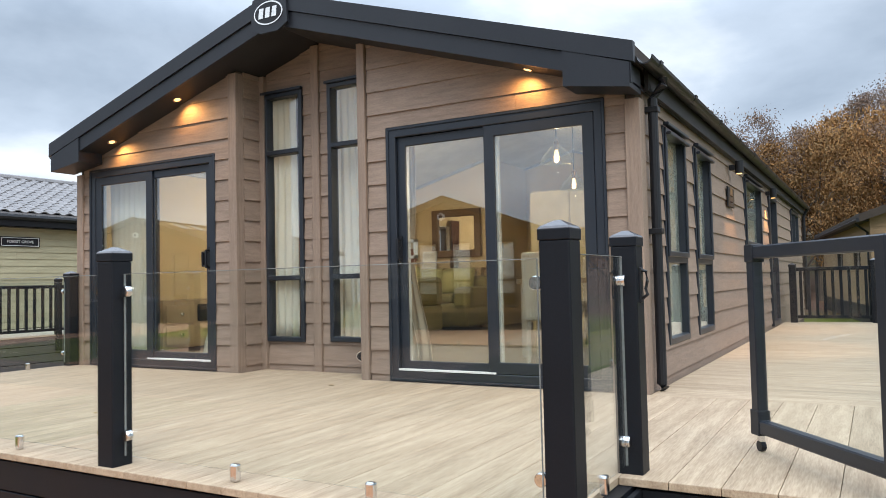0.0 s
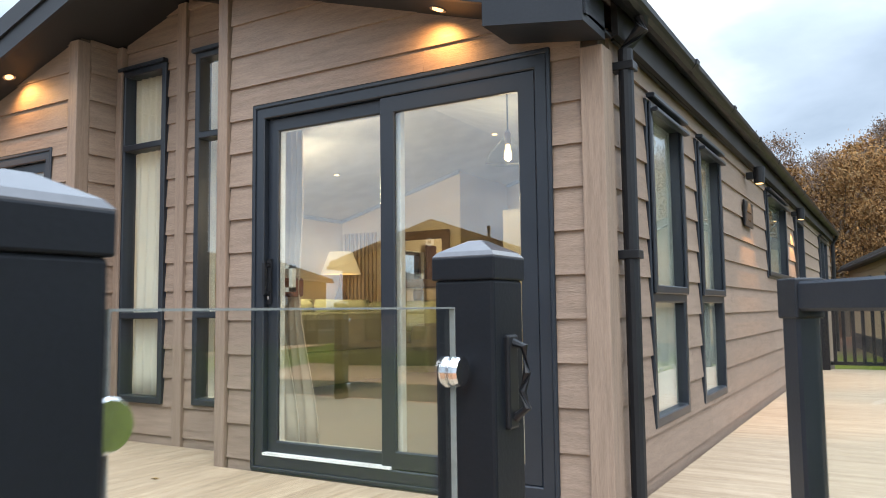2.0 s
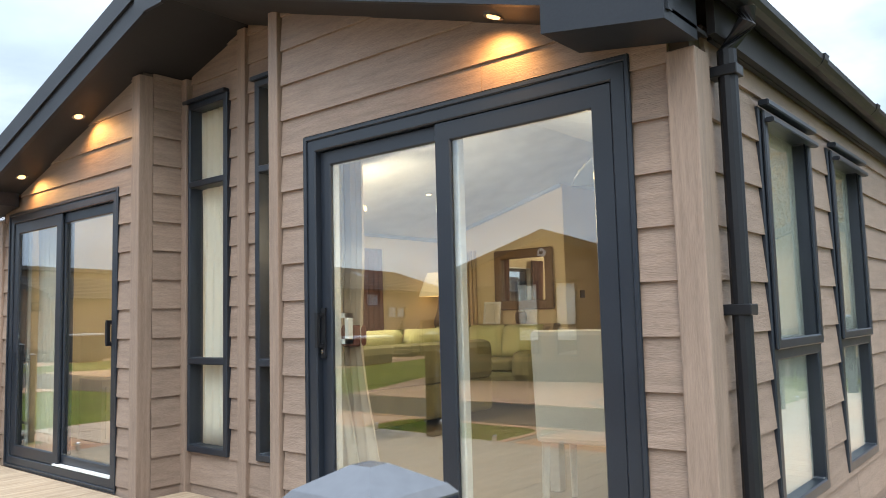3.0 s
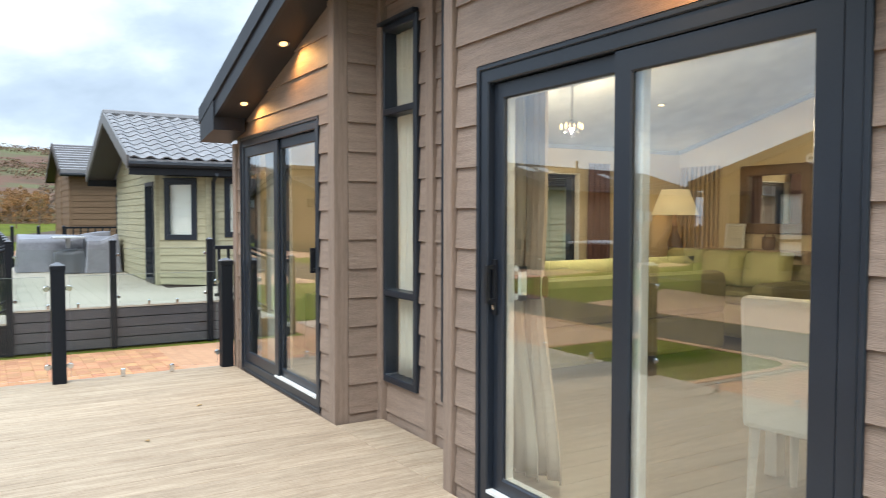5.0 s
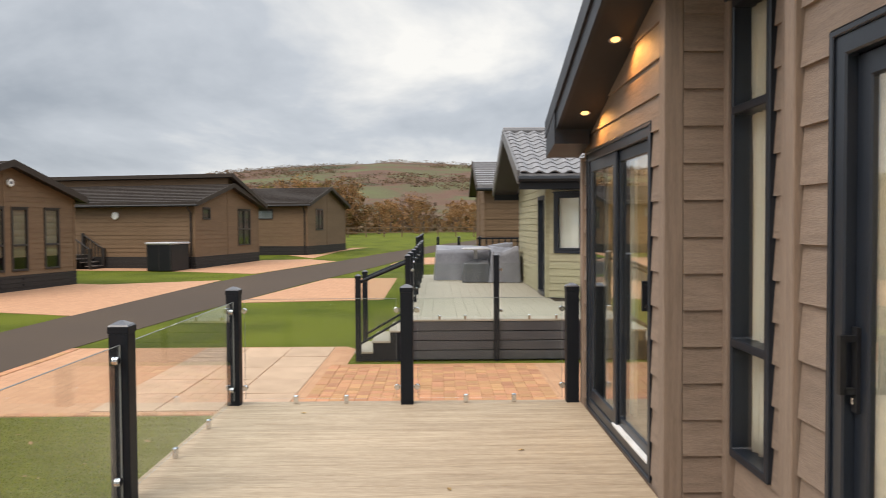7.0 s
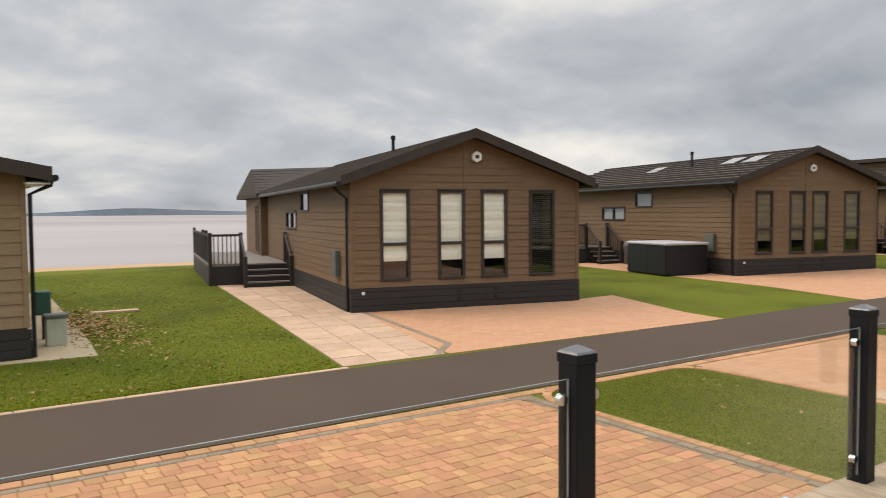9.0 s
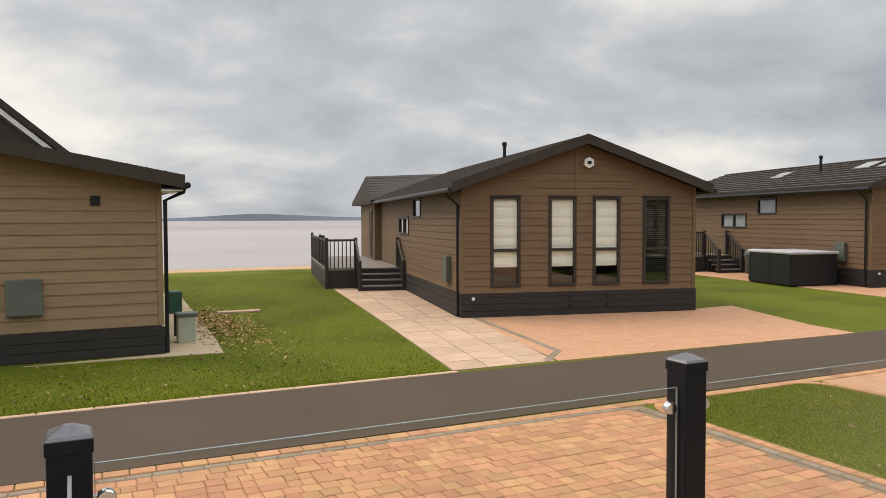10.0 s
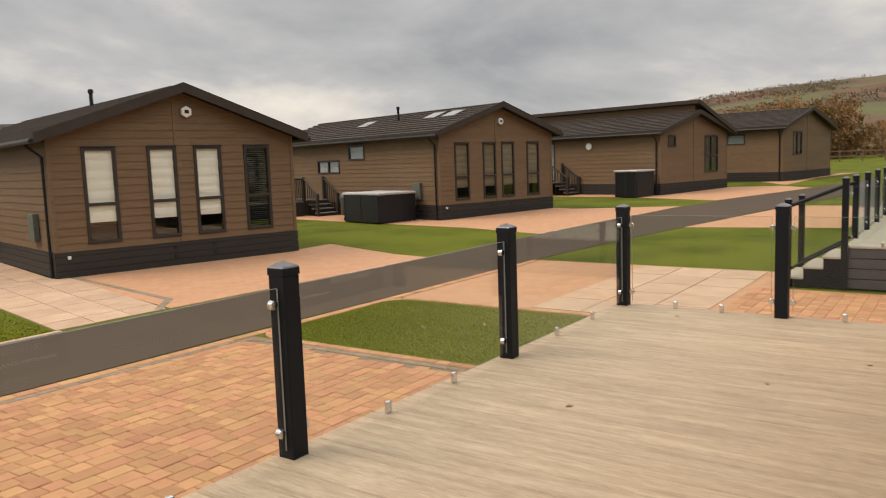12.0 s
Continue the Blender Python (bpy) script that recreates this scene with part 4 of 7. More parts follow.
def gate():
    g = thing("deck_gate", "anthracite framed glass gate, standing open on a caster", "gate", pose(HINGE[0] - 0.055, HINGE[1] + 0.03, 0, 0, 0, 127.0))
    part("gate_frame", frame_bm(FRONT, 0.03, 0.96, 0.085, 0.945, 0.06, -0.026, 0.026), ANTHRACITE, g)
    part("pane", boxes((0.08, 0.905, -0.004, 0.004, 0.14, 0.89)), RAIL_GLASS, g)
    part("corner_cap", boxes((0.895, 0.965, -0.031, 0.031, 0.075, 0.19), bevel=0.004), FASCIA, g)
    part("corner_cap", boxes((0.895, 0.965, -0.031, 0.031, 0.87, 0.952), bevel=0.004), FASCIA, g)
    w = part("caster", boxes((0.918, 0.942, -0.012, 0.012, 0.045, 0.075)), STEEL, g, "small steel caster")
    bm = turned([(0.0, -0.012), (0.024, -0.012), (0.024, 0.012), (0.0, 0.012)], 16)
    bmesh.ops.transform(bm, matrix=Matrix.Translation((0.93, 0, 0.0245)) @ Matrix.Rotation(math.pi / 2, 4, "X"), verts=bm.verts)
    part("wheel", bm, BLACKPIPE, w)
    return g


gate()


def gate_latch():
    l = thing("gate_latch", "black ring latch screwed to the gate post", "latch", pose(-0.935, 3.155, 0.78))
    part("plate", boxes((0.0, 0.012, -0.018, 0.018, -0.075, 0.075), bevel=0.004), BLACKPIPE, l)
    part("handle", tube([(0.010, 0, 0.062), (0.030, 0, 0.056), (0.034, 0, 0.015), (0.026, 0, -0.015), (0.034, 0, -0.04), (0.012, 0, -0.058)], 0.007, 8), BLACKPIPE, l)


gate_latch()


# ---- neighbouring lodges ----
def roman_bm(m, u0, u1, z0, z1):
    """A folded blind: soft cloth bays that swell a little between their seams."""
    bm = bmesh.new()
    n = max(2, round((z1 - z0) / 0.21))
    for k in range(n):
        a, b = z0 + (z1 - z0) * k / n, z0 + (z1 - z0) * (k + 1) / n
        c = (b - a) / 3
        for p, q, o0, o1 in ((a, a + c, -0.034, -0.022), (a + c, b - c, -0.022, -0.021), (b - c, b, -0.021, -0.032)):
            prism(bm, [(u0, p), (u1, p), (u1, q), (u0, q)], lambda u, z: -0.042, lambda u, z, p=p, q=q, o0=o0, o1=o1: o0 + (o1 - o0) * (z - p) / (q - p), m)
    return bm


def lodge(A, angle, W, L, eave, apex, windows, side_windows, clad, tile, label, name="holiday_lodge", pitch=0.17, joined=False, blinds=(), skirt=0.55, over=0.32, extras=None, blind_mat=None):
    """A gabled lodge. Local u runs right along the front, v back, z up from the ground; it looks towards -v."""
    z0 = gz(A[0])
    t = thing(name, label, "lodge", pose(A[0], A[1], z0, 0, 0, angle))
    sl = (apex - eave) / (W / 2)
    lines = [(apex + sl * W / 2, -sl), (apex - sl * W / 2, sl)]
    fr, lf, rt, bk = front_at(0), left_at(0), right_at(W), front_at(L)
    holes = [(a, b, c, d) for a, b, c, d in windows]
    w1 = wall("wall", t, fr, 0, W, 0, apex, holes, lines)
    boards(w1, fr, 0.05, W - 0.05, skirt, apex, pitch, holes, lines, clad, joined, 4.0, 0.024, 0.010)
    if W > 5:
        part("joint_trim", boxes((W / 2 - 0.19, W / 2 - 0.14, -0.034, 0, skirt, apex - 0.12)), clad, w1)
    sh = [(a, b, c, d) for a, b, c, d in side_windows]
    w2 = wall("wall", t, lf, 0.121, L, 0, eave, sh)
    boards(w2, lf, 0.02, L, skirt, eave, pitch, sh, [], clad, joined, 4.0, 0.024, 0.010)
    w3 = wall("wall", t, rt, 0.121, L, 0, eave)
    boards(w3, rt, 0.02, L, skirt, eave, pitch, [], [], clad, True, 4.0, 0.024, 0.010)
    wall("wall", t, bk, 0.121, W - 0.121, 0, apex, [], lines)
    for x in (-0.03, W - 0.05):
        part("corner_trim", boxes((x, x + 0.08, -0.036, 0.06, skirt, eave)), clad, t)
    # charcoal skirting boards round the foot
    z = 0.01
    while z < skirt - 0.02:
        zt = min(z + 0.15, skirt)
        part("skirt_board", boxes((-0.045, W + 0.045, -0.045, -0.002, z, zt - 0.008)), SKIRT, t)
        part("skirt_board", boxes((-0.045, -0.002, -0.001, L, z, zt - 0.008)), SKIRT, t)
        z = zt
    for k, h in enumerate(holes):
        tall = h[3] - h[2] > 1.4
        wn_ = casement(t, fr, *h, bars=(h[2] + 0.84,) if tall else (), material=ANTHRACITE if clad is CLAD_GREEN else BROWN_FRAME, w=0.07, posts=((h[0] + h[1]) / 2,) if h[1] - h[0] > 1.2 else (), pane=PANE_FAR)
        if k in blinds:
            part("blind", roman_bm(fr, h[0] + 0.05, h[1] - 0.05, h[2] + (0.45 if tall else 0.05), h[3] - 0.05), blind_mat or BLIND, wn_, "folded fabric blind, half down")
        else:
            bm = bmesh.new()
            zz = h[2] + 0.06
            while zz < h[3] - 0.05:
                prism(bm, [(h[0] + 0.06, zz), (h[1] - 0.06, zz), (h[1] - 0.06, zz + 0.014), (h[0] + 0.06, zz + 0.014)], lambda u, z: -0.065, lambda u, z: -0.045, fr)
                zz += 0.05
            part("venetian_blind", bm, SLAT, wn_, "dark venetian blind")
    for h in sh:
        wn_ = casement(t, lf, *h, material=BROWN_FRAME, w=0.06, posts=((h[0] + h[1]) / 2,) if h[1] - h[0] > 1.3 else (), pane=PANE_FAR)
        part("blind", slab_bm(lf, h[0] + 0.04, h[1] - 0.04, h[2] + 0.04, h[3] - 0.04, -0.06, -0.05), NET, wn_)
    part("room_dark", boxes((0.14, W - 0.14, 0.14, L - 0.14, 0.3, 0.32)), CORE, t)
    # roof with lapped tile courses
    for s in (0, 1):
        bm = bmesh.new()
        xe = -over if s == 0 else W + over
        top = lambda u: apex + 0.14 - sl * abs(u - W / 2)
        prism(bm, [(W / 2, top(W / 2)), (xe, top(xe)), (xe, top(xe) - 0.11), (W / 2, top(W / 2) - 0.11)], lambda u, z: -over + 0.02, lambda u, z: L + 0.2)
        r = part("roof", bm, tile, t)
        bm = bmesh.new()
        n = int(abs(xe - W / 2) / 0.30)
        for k in range(n + 1):
            ua = xe + (W / 2 - xe) * k / (n + 1)
            ub = xe + (W / 2 - xe) * (k + 1) / (n + 1)
            prism(bm, [(ua, top(ua) + 0.002), (ub, top(ub) + 0.002), (ub, top(ub) + 0.010), (ua, top(ua) + 0.062)], lambda u, z: -over + 0.03, lambda u, z: L + 0.19)
        c = part("tile_layer", bm, tile, r)
        c["kind"] = "stuff"
        bm = bmesh.new()
        prism(bm, [(W / 2, top(W / 2) + 0.05), (xe, top(xe) + 0.05), (xe, top(xe) - 0.17), (W / 2, top(W / 2) - 0.17)], lambda u, z: -over - 0.02, lambda u, z: -over + 0.015)
        part("fascia", bm, ROOF_EDGE if clad is not CLAD_GREEN else FASCIA, t)
        bm = bmesh.new()
        prism(bm, [(W / 2, top(W / 2) - 0.12), (xe, top(xe) - 0.12), (xe, top(xe) - 0.135), (W / 2, top(W / 2) - 0.135)], lambda u, z: -over + 0.016, lambda u, z: -0.03)
        part("soffit", bm, SOFFIT, t)
        part("gutter", tube([(xe - 0.04 + 0.08 * s, -over, top(xe) - 0.12), (xe - 0.04 + 0.08 * s, L + 0.2, top(xe) - 0.12)], 0.055, 8), BLACKPIPE, t)
        part("eaves_board", boxes((min(xe, 0 if s == 0 else W + 0.0), max(xe, 0 if s == 0 else W), 0.0, L, top(xe) - 0.135, top(xe) - 0.112)), SOFFIT, t)
    xe = -over
    zt = apex + 0.14 - sl * (W / 2 + over) - 0.12
    part("downpipe", tube([(xe - 0.02, 0.16, zt - 0.04), (xe - 0.02, 0.16, zt - 0.10), (-0.07, 0.16, zt - 0.32), (-0.07, 0.16, 0.02)], 0.036, 8), BLACKPIPE, t)
    if extras:
        extras(t)
    return t


BROWN_FRAME = surface("bronze_frame", (0.030, 0.022, 0.018), rough=0.5, bump=0.05)
ROOF_EDGE = surface("bronze_fascia", (0.056, 0.044, 0.036), (0.044, 0.035, 0.029), spec=0.15, rough=0.5, bump=0.08)
BLIND_TAN = surface("tan_blind", (0.20, 0.16, 0.11), (0.16, 0.125, 0.085), rough=0.85, scale=3, bump=0.15)
SLAT = surface("dark_slat", (0.045, 0.05, 0.042), rough=0.5, bump=0)
NET = surface("net_curtain", (0.30, 0.33, 0.34), rough=0.9, bump=0.1)
GREENBOX = surface("meter_green", (0.10, 0.115, 0.095), rough=0.5, bump=0.05)


def lodge_fittings(t, flue_u=2.45, flue_top=4.45):
    """What all the seaward lodges carry: meter box, alarm box, flue, hatch in the skirting."""
    part("meter_box", boxes((-0.14, -0.026, 1.0, 1.42, 0.75, 1.35), bevel=0.01), GREENBOX, t, "grey-green meter box")
    W = 6.0
    bm = bmesh.new()
    prism(bm, [(W / 2 + 0.13 * math.cos(a + 0.52), 3.52 + 0.13 * math.sin(a + 0.52)) for a in (2 * math.pi * k / 6 for k in range(6))], lambda u, z: -0.11, lambda u, z: -0.028)
    al = part("alarm_box", bm, WHITE, t, "white hexagonal alarm box")
    part("badge", boxes((W / 2 - 0.05, W / 2 + 0.05, -0.114, -0.1101, 3.48, 3.56)), BLACKPIPE, al)
    part("flue", turned([(0.05, 3.3), (0.05, flue_top - 0.12), (0.07, flue_top - 0.11), (0.07, flue_top - 0.02), (0.04, flue_top)], 12, (flue_u, 4.6)), BLACKPIPE, t)
    for u in (2.55, 3.50):
        part("hatch_latch", boxes((u - 0.04, u + 0.04, -0.065, -0.0455, 0.20, 0.26), (u - 0.04, u + 0.04, -0.065, -0.0455, 0.40, 0.46)), BLACKPIPE, t)
    part("outdoor_socket", boxes((0.20, 0.27, -0.075, -0.0455, 0.40, 0.47), bevel=0.006), WHITE, t)


def skylights(t):
    W, sl = 5.85, (4.08 - 2.98) / 2.925
    for v0, v1, ua, ub in ((0.9, 1.7, 1.5, 2.2), (2.0, 2.8, 1.5, 2.2), (6.2, 7.0, 1.2, 1.9)):
        top = lambda u: 4.08 + 0.14 - sl * abs(u - W / 2)
        bm = bmesh.new()
        prism(bm, [(ua, top(ua) + 0.03), (ub, top(ub) + 0.03), (ub, top(ub) + 0.09), (ua, top(ua) + 0.09)], lambda u, z: v0, lambda u, z: v1)
        f = part("skylight", bm, BROWN_FRAME, t)
        bm = bmesh.new()
        prism(bm, [(ua + 0.06, top(ua + 0.06) + 0.091), (ub - 0.06, top(ub - 0.06) + 0.091), (ub - 0.06, top(ub - 0.06) + 0.097), (ua + 0.06, top(ua + 0.06) + 0.097)], lambda u, z: v0 + 0.06, lambda u, z: v1 - 0.06)
        part("pane", bm, SKYGLASS, f)


SKYGLASS = surface("skylight_glass", (0.10, 0.12, 0.14), rough=0.05, bump=0, spec=1.0)
FOUR = [(0.70, 1.41, 0.68, 2.74), (2.09, 2.77, 0.68, 2.74), (3.05, 3.74, 0.68, 2.74), (4.43, 5.13, 0.68, 2.74)]
SIDE = [(4.6, 5.75, 2.27, 2.85), (6.45, 8.2, 1.75, 2.30)]
brown = "brown board-clad lodge with tiled gable roof and bronze windows"


def raised_ridge(t):
    """The far roof slope stands higher at the ridge, over a strip of boarded wall."""
    W, L, eave, apex, over, lift = 6.55, 12.2, 2.96, 3.88, 0.32, 0.44
    low = apex + 0.14 - (apex - eave) / (W / 2) * (W / 2 + over)
    a, b = (W / 2 - 0.28, apex + 0.14 + lift + 0.05), (W + over + 0.02, low + 0.05)
    bm = bmesh.new()
    prism(bm, [a, b, (b[0], b[1] - 0.10), (a[0], a[1] - 0.10)], lambda u, z: -over - 0.05, lambda u, z: L + 0.2)
    rf = part("upper_roof", bm, TILE_BROWN, t, "raised dark tiled roof slope")
    bm = bmesh.new()
    prism(bm, [(a[0] - 0.02, a[1] + 0.03), (b[0], b[1] + 0.03), (b[0], b[1] - 0.18), (a[0] - 0.02, a[1] - 0.18)], lambda u, z: -over - 0.09, lambda u, z: -over - 0.052)
    part("fascia", bm, ROOF_EDGE, rf)
    part("edge_trim", boxes((a[0] - 0.05, a[0] - 0.02, -over - 0.05, L + 0.2, a[1] - 0.16, a[1] + 0.02)), ROOF_EDGE, rf)
    part("clerestory_wall", boxes((W / 2 - 0.02, W / 2 + 0.08, 0.0, L, apex + 0.05, apex + 0.14 + lift - 0.08)), CLAD_BROWN, t, "strip of brown boarding under the raised roof")
    bm = bmesh.new()
    prism(bm, [(W / 2 + 0.0801, apex - 0.02), (W - 0.1, eave + 0.12), (W - 0.1, eave + 0.16), (W / 2 + 0.0801, apex + lift)], lambda u, z: 0.0, lambda u, z: 0.05)
    part("gable_infill", bm, CLAD_BROWN, t)
    part("bulkhead_light", turned([(0.0, -0.03), (0.16, -0.03), (0.18, 0.0), (0.18, 0.03), (0.0, 0.031)], 20), WHITE, t, "round white bulkhead light").matrix_basis = pose(-0.06, 4.0, 2.45, 0, 90)


N1_POSE = ((-8.86, -10.544), 167.0)
FOUR_NEAR = [(0.65, 1.36, 0.68, 2.74), (2.04, 2.72, 0.68, 2.74), (3.13, 3.82, 0.68, 2.74), (4.40, 5.10, 0.68, 2.74)]
lodge(N1_POSE[0], N1_POSE[1], 5.75, 12.2, 2.96, 3.97, FOUR_NEAR, SIDE, CLAD_BROWN, TILE_BROWN, brown, blinds=(0, 1, 2), extras=lodge_fittings)
lodge((-22.66, -10.37), 165.0, 5.85, 12.2, 3.08, 4.06, FOUR, SIDE, CLAD_BROWN, TILE_BROWN, brown, blinds=(0, 1, 2, 3), blind_mat=BLIND_TAN, extras=lambda t: (lodge_fittings(t, 1.75, 4.4), skylights(t)))
lodge((-35.9, -7.0), 168.0, 6.55, 12.2, 2.96, 3.88, [(0.68, 1.40, 2.25, 2.80), (4.2, 5.6, 0.95, 2.80)], [(6.2, 7.1, 0.7, 2.7)], CLAD_BROWN, TILE_BROWN, brown, joined=True, pitch=0.2, extras=raised_ridge)
lodge((-47.7, -3.9), 169.0, 7.4, 12.2, 3.1, 4.15, [(1.4, 2.75, 1.5, 2.85)], [(2.2, 4.4, 2.2, 2.8)], CLAD_BROWN, TILE_BROWN, brown, joined=True, pitch=0.2)
# the tan lodge across the lane: only its gable end with low eaves is seen
def tan_lodge():
    W, L, eave, apex = 7.2, 12.0, 2.84, 3.50
    lodge((4.87, -8.80), 180.6, W, L, eave, apex, [], [], CLAD_TAN, TILE_BROWN, "tan board-clad lodge with charcoal skirting and bronze eaves", pitch=0.19, skirt=0.48, over=0.36, extras=tan_fittings)


def tan_fittings(t):
    W = 7.2
    part("box_end", boxes((W + 0.0, W + 0.34, -0.30, 0.9, 2.70, 2.725), bevel=0.004), WHITE, t, "white boxed eaves end")
    part("vent", boxes((6.15, 6.30, -0.034, -0.012, 2.46, 2.62)), BLACKPIPE, t)
    f = lambda v: (lambda u, z: v)
    bm = bmesh.new()
    prism(bm, [(6.35, 3.36), (4.4, 4.99), (4.4, 4.84), (6.35, 3.20)], f(5.0), f(10.0))
    part("gable_roof", bm, TILE_BROWN, t, "steep dark cross gable")
    bm = bmesh.new()
    prism(bm, [(6.30, 3.19), (4.4, 4.78), (4.4, 4.66), (6.30, 3.07)], f(5.05), f(5.12))
    part("gable_trim", bm, WHITE, t, "white gable trim")
    bm = bmesh.new()
    prism(bm, [(6.2, 3.0), (6.2, 3.1), (4.4, 4.6), (4.4, 3.0)], f(5.13), f(5.2))
    part("gable_wall", bm, TILE_BROWN, t)
    part("meter_box", boxes((4.95, 5.45, -0.10, -0.02, 0.75, 1.32), bevel=0.01), GREENBOX, t, "grey-green meter box")
    xe = W + 0.36
    part("downpipe", tube([(xe + 0.02, -0.2, 2.80), (xe + 0.02, -0.05, 2.70), (W + 0.08, -0.05, 2.55), (W + 0.08, -0.05, 0.02)], 0.036, 10), BLACKPIPE, t)


tan_lodge()


# ---- paths, drives and setts ----
def setts(name, x0, x1, y0, y1, near, label, keep=lambda x, y: True):
    """Coursed tumbled setts in three lengths; the nearest are single pieces, the rest one mesh."""
    t = tagged(drape(name, [(x0, y0), (x1, y0), (x1, y1), (x0, y1)], 0.004, JOINT), label, "paving", kind="structure")
    rnd = random.Random(5)
    rest_v, rest_f = [], []
    shapes = {}
    count = 0
    y = y0
    while y < y1 - 0.05:
        x = x0 - rnd.random() * 0.1
        while x < x1 - 0.05:
            L = rnd.choice((0.12, 0.16, 0.16, 0.24))
            xa, xb = max(x, x0), min(x + L, x1)
            cx, cy = (xa + xb) / 2, y + 0.08
            if xb - xa > 0.05 and keep(cx, cy):
                dz = gz(cx) + 0.016 + rnd.uniform(-0.003, 0.003)
                hx, hy, c = (xb - xa) / 2 - 0.0025, 0.0775, 0.006
                lo = [(-hx, -hy, -0.03), (hx, -hy, -0.03), (hx, hy, -0.03), (-hx, hy, -0.03)]
                mid = [(-hx, -hy, -0.006), (hx, -hy, -0.006), (hx, hy, -0.006), (-hx, hy, -0.006)]
                hi = [(-hx + c, -hy + c, 0), (hx - c, -hy + c, 0), (hx - c, hy - c, 0), (-hx + c, hy - c, 0)]
                vs = lo + mid + hi
                fs = [(8, 9, 10, 11)] + [(k + o, (k + 1) % 4 + o, (k + 1) % 4 + 4 + o, k + 4 + o) for o in (0, 4) for k in range(4)]
                if near(cx, cy) and count < 300:
                    key = round(hx, 3)
                    if key not in shapes:
                        me = bpy.data.meshes.new("sett")
                        me.from_pydata(vs, [], fs)
                        me.materials.append(SETT)
                        shapes[key] = me
                    share("sett", shapes[key], t, pose(cx, cy, dz, rnd.uniform(-0.6, 0.6), rnd.uniform(-0.6, 0.6), rnd.uniform(-0.5, 0.5)))
                    count += 1
                else:
                    o = len(rest_v)
                    rest_v += [(cx + a, cy + b, dz + d) for a, b, d in vs]
                    rest_f += [tuple(o + k for k in f) for f in fs]
            x += L
        y += 0.16
    me = bpy.data.meshes.new("setts")
    me.from_pydata(rest_v, [], rest_f)
    me.materials.append(SETT)
    ob = new("setts", me)
    ob.parent = t
    tagged(ob, kind="stuff")
    return t


LAWN = (-10.0, -7.15, -2.55, 2.2)


def off_lawn(x, y):
    """Outside the rounded corners of the front lawn."""
    x0, x1, y0, y1 = LAWN
    r = 0.55
    dx, dy = max(x0 + r - x, x - (x1 - r), 0), max(y0 + r - y, 0)
    return dx * dx + dy * dy > (r + 0.12) ** 2 or y < y0 - 0.11 or x < x0 - 0.11 or x > x1 + 0.11


setts("pavement", -7.03, 3.0, -2.52, 2.2, lambda x, y: -5.2 < x < -2.2 and -1.9 < y < 0.4, "orange and buff tumbled sett drive", lambda x, y: y > -2.30 and x > -6.82)
# flush edging along the lane and the lawn
def edging(name, points, material, label, w=0.16, L=0.22):
    t = thing(name, label, "edging", kind="structure")
    me = {}
    for (xa, ya), (xb, yb) in zip(points, points[1:]):
        d = Vector((xb - xa, yb - ya))
        n = max(1, round(d.length / L))
        key = round(d.length / n, 3)
        if key not in me:
            bm = boxes((-key / 2 + 0.004, key / 2 - 0.004, -w / 2 + 0.003, w / 2 - 0.003, -0.05, 0.018))
            top = [e for e in bm.edges if all(v.co.z > 0 for v in e.verts)]
            bmesh.ops.bevel(bm, geom=top, offset=0.008, segments=1, affect="EDGES")
            mm = bpy.data.meshes.new("edging_block")
            bm.to_mesh(mm)
            bm.free()
            mm.materials.append(material)
            me[key] = mm
        for k in range(n):
            p = Vector((xa, ya)) + d * (k + 0.5) / n
            share("edging_block", me[key], t, pose(p.x, p.y, gz(p.x), 0, 0, math.degrees(math.atan2(d.y, d.x))))
    return t


arc = lambda cx, cy, r, a0, a1, n=5: [(cx + r * math.cos(radians(a0 + (a1 - a0) * k / n)), cy + r * math.sin(radians(a0 + (a1 - a0) * k / n))) for k in range(n + 1)]
edging("kerb_1", [(3.0, -2.62), (-14.9, -2.47)], SETT, "buff sett edging along the lane")
edging("kerb_2", [(-7.07, 2.2)] + arc(-7.62, -1.98, 0.55, 0, -90) + [(-9.5, -2.53)] + arc(-9.53, -1.98, 0.55, -90, -180) + [(-10.08, 2.2)], SETT, "buff sett edging round the lawn", L=0.16, w=0.12)
edging("kerb_3", [(3.0, -2.42)] + arc(-6.62, -2.11, 0.30, -90, -180) + [(-6.92, 2.2)], SETT_GREY, "grey sett course inside the drive", w=0.10)
edging("kerb_4", [(6, -5.22), (-6, -5.22)], SLAB, "pale kerb along the far lawn", w=0.10, L=0.6)


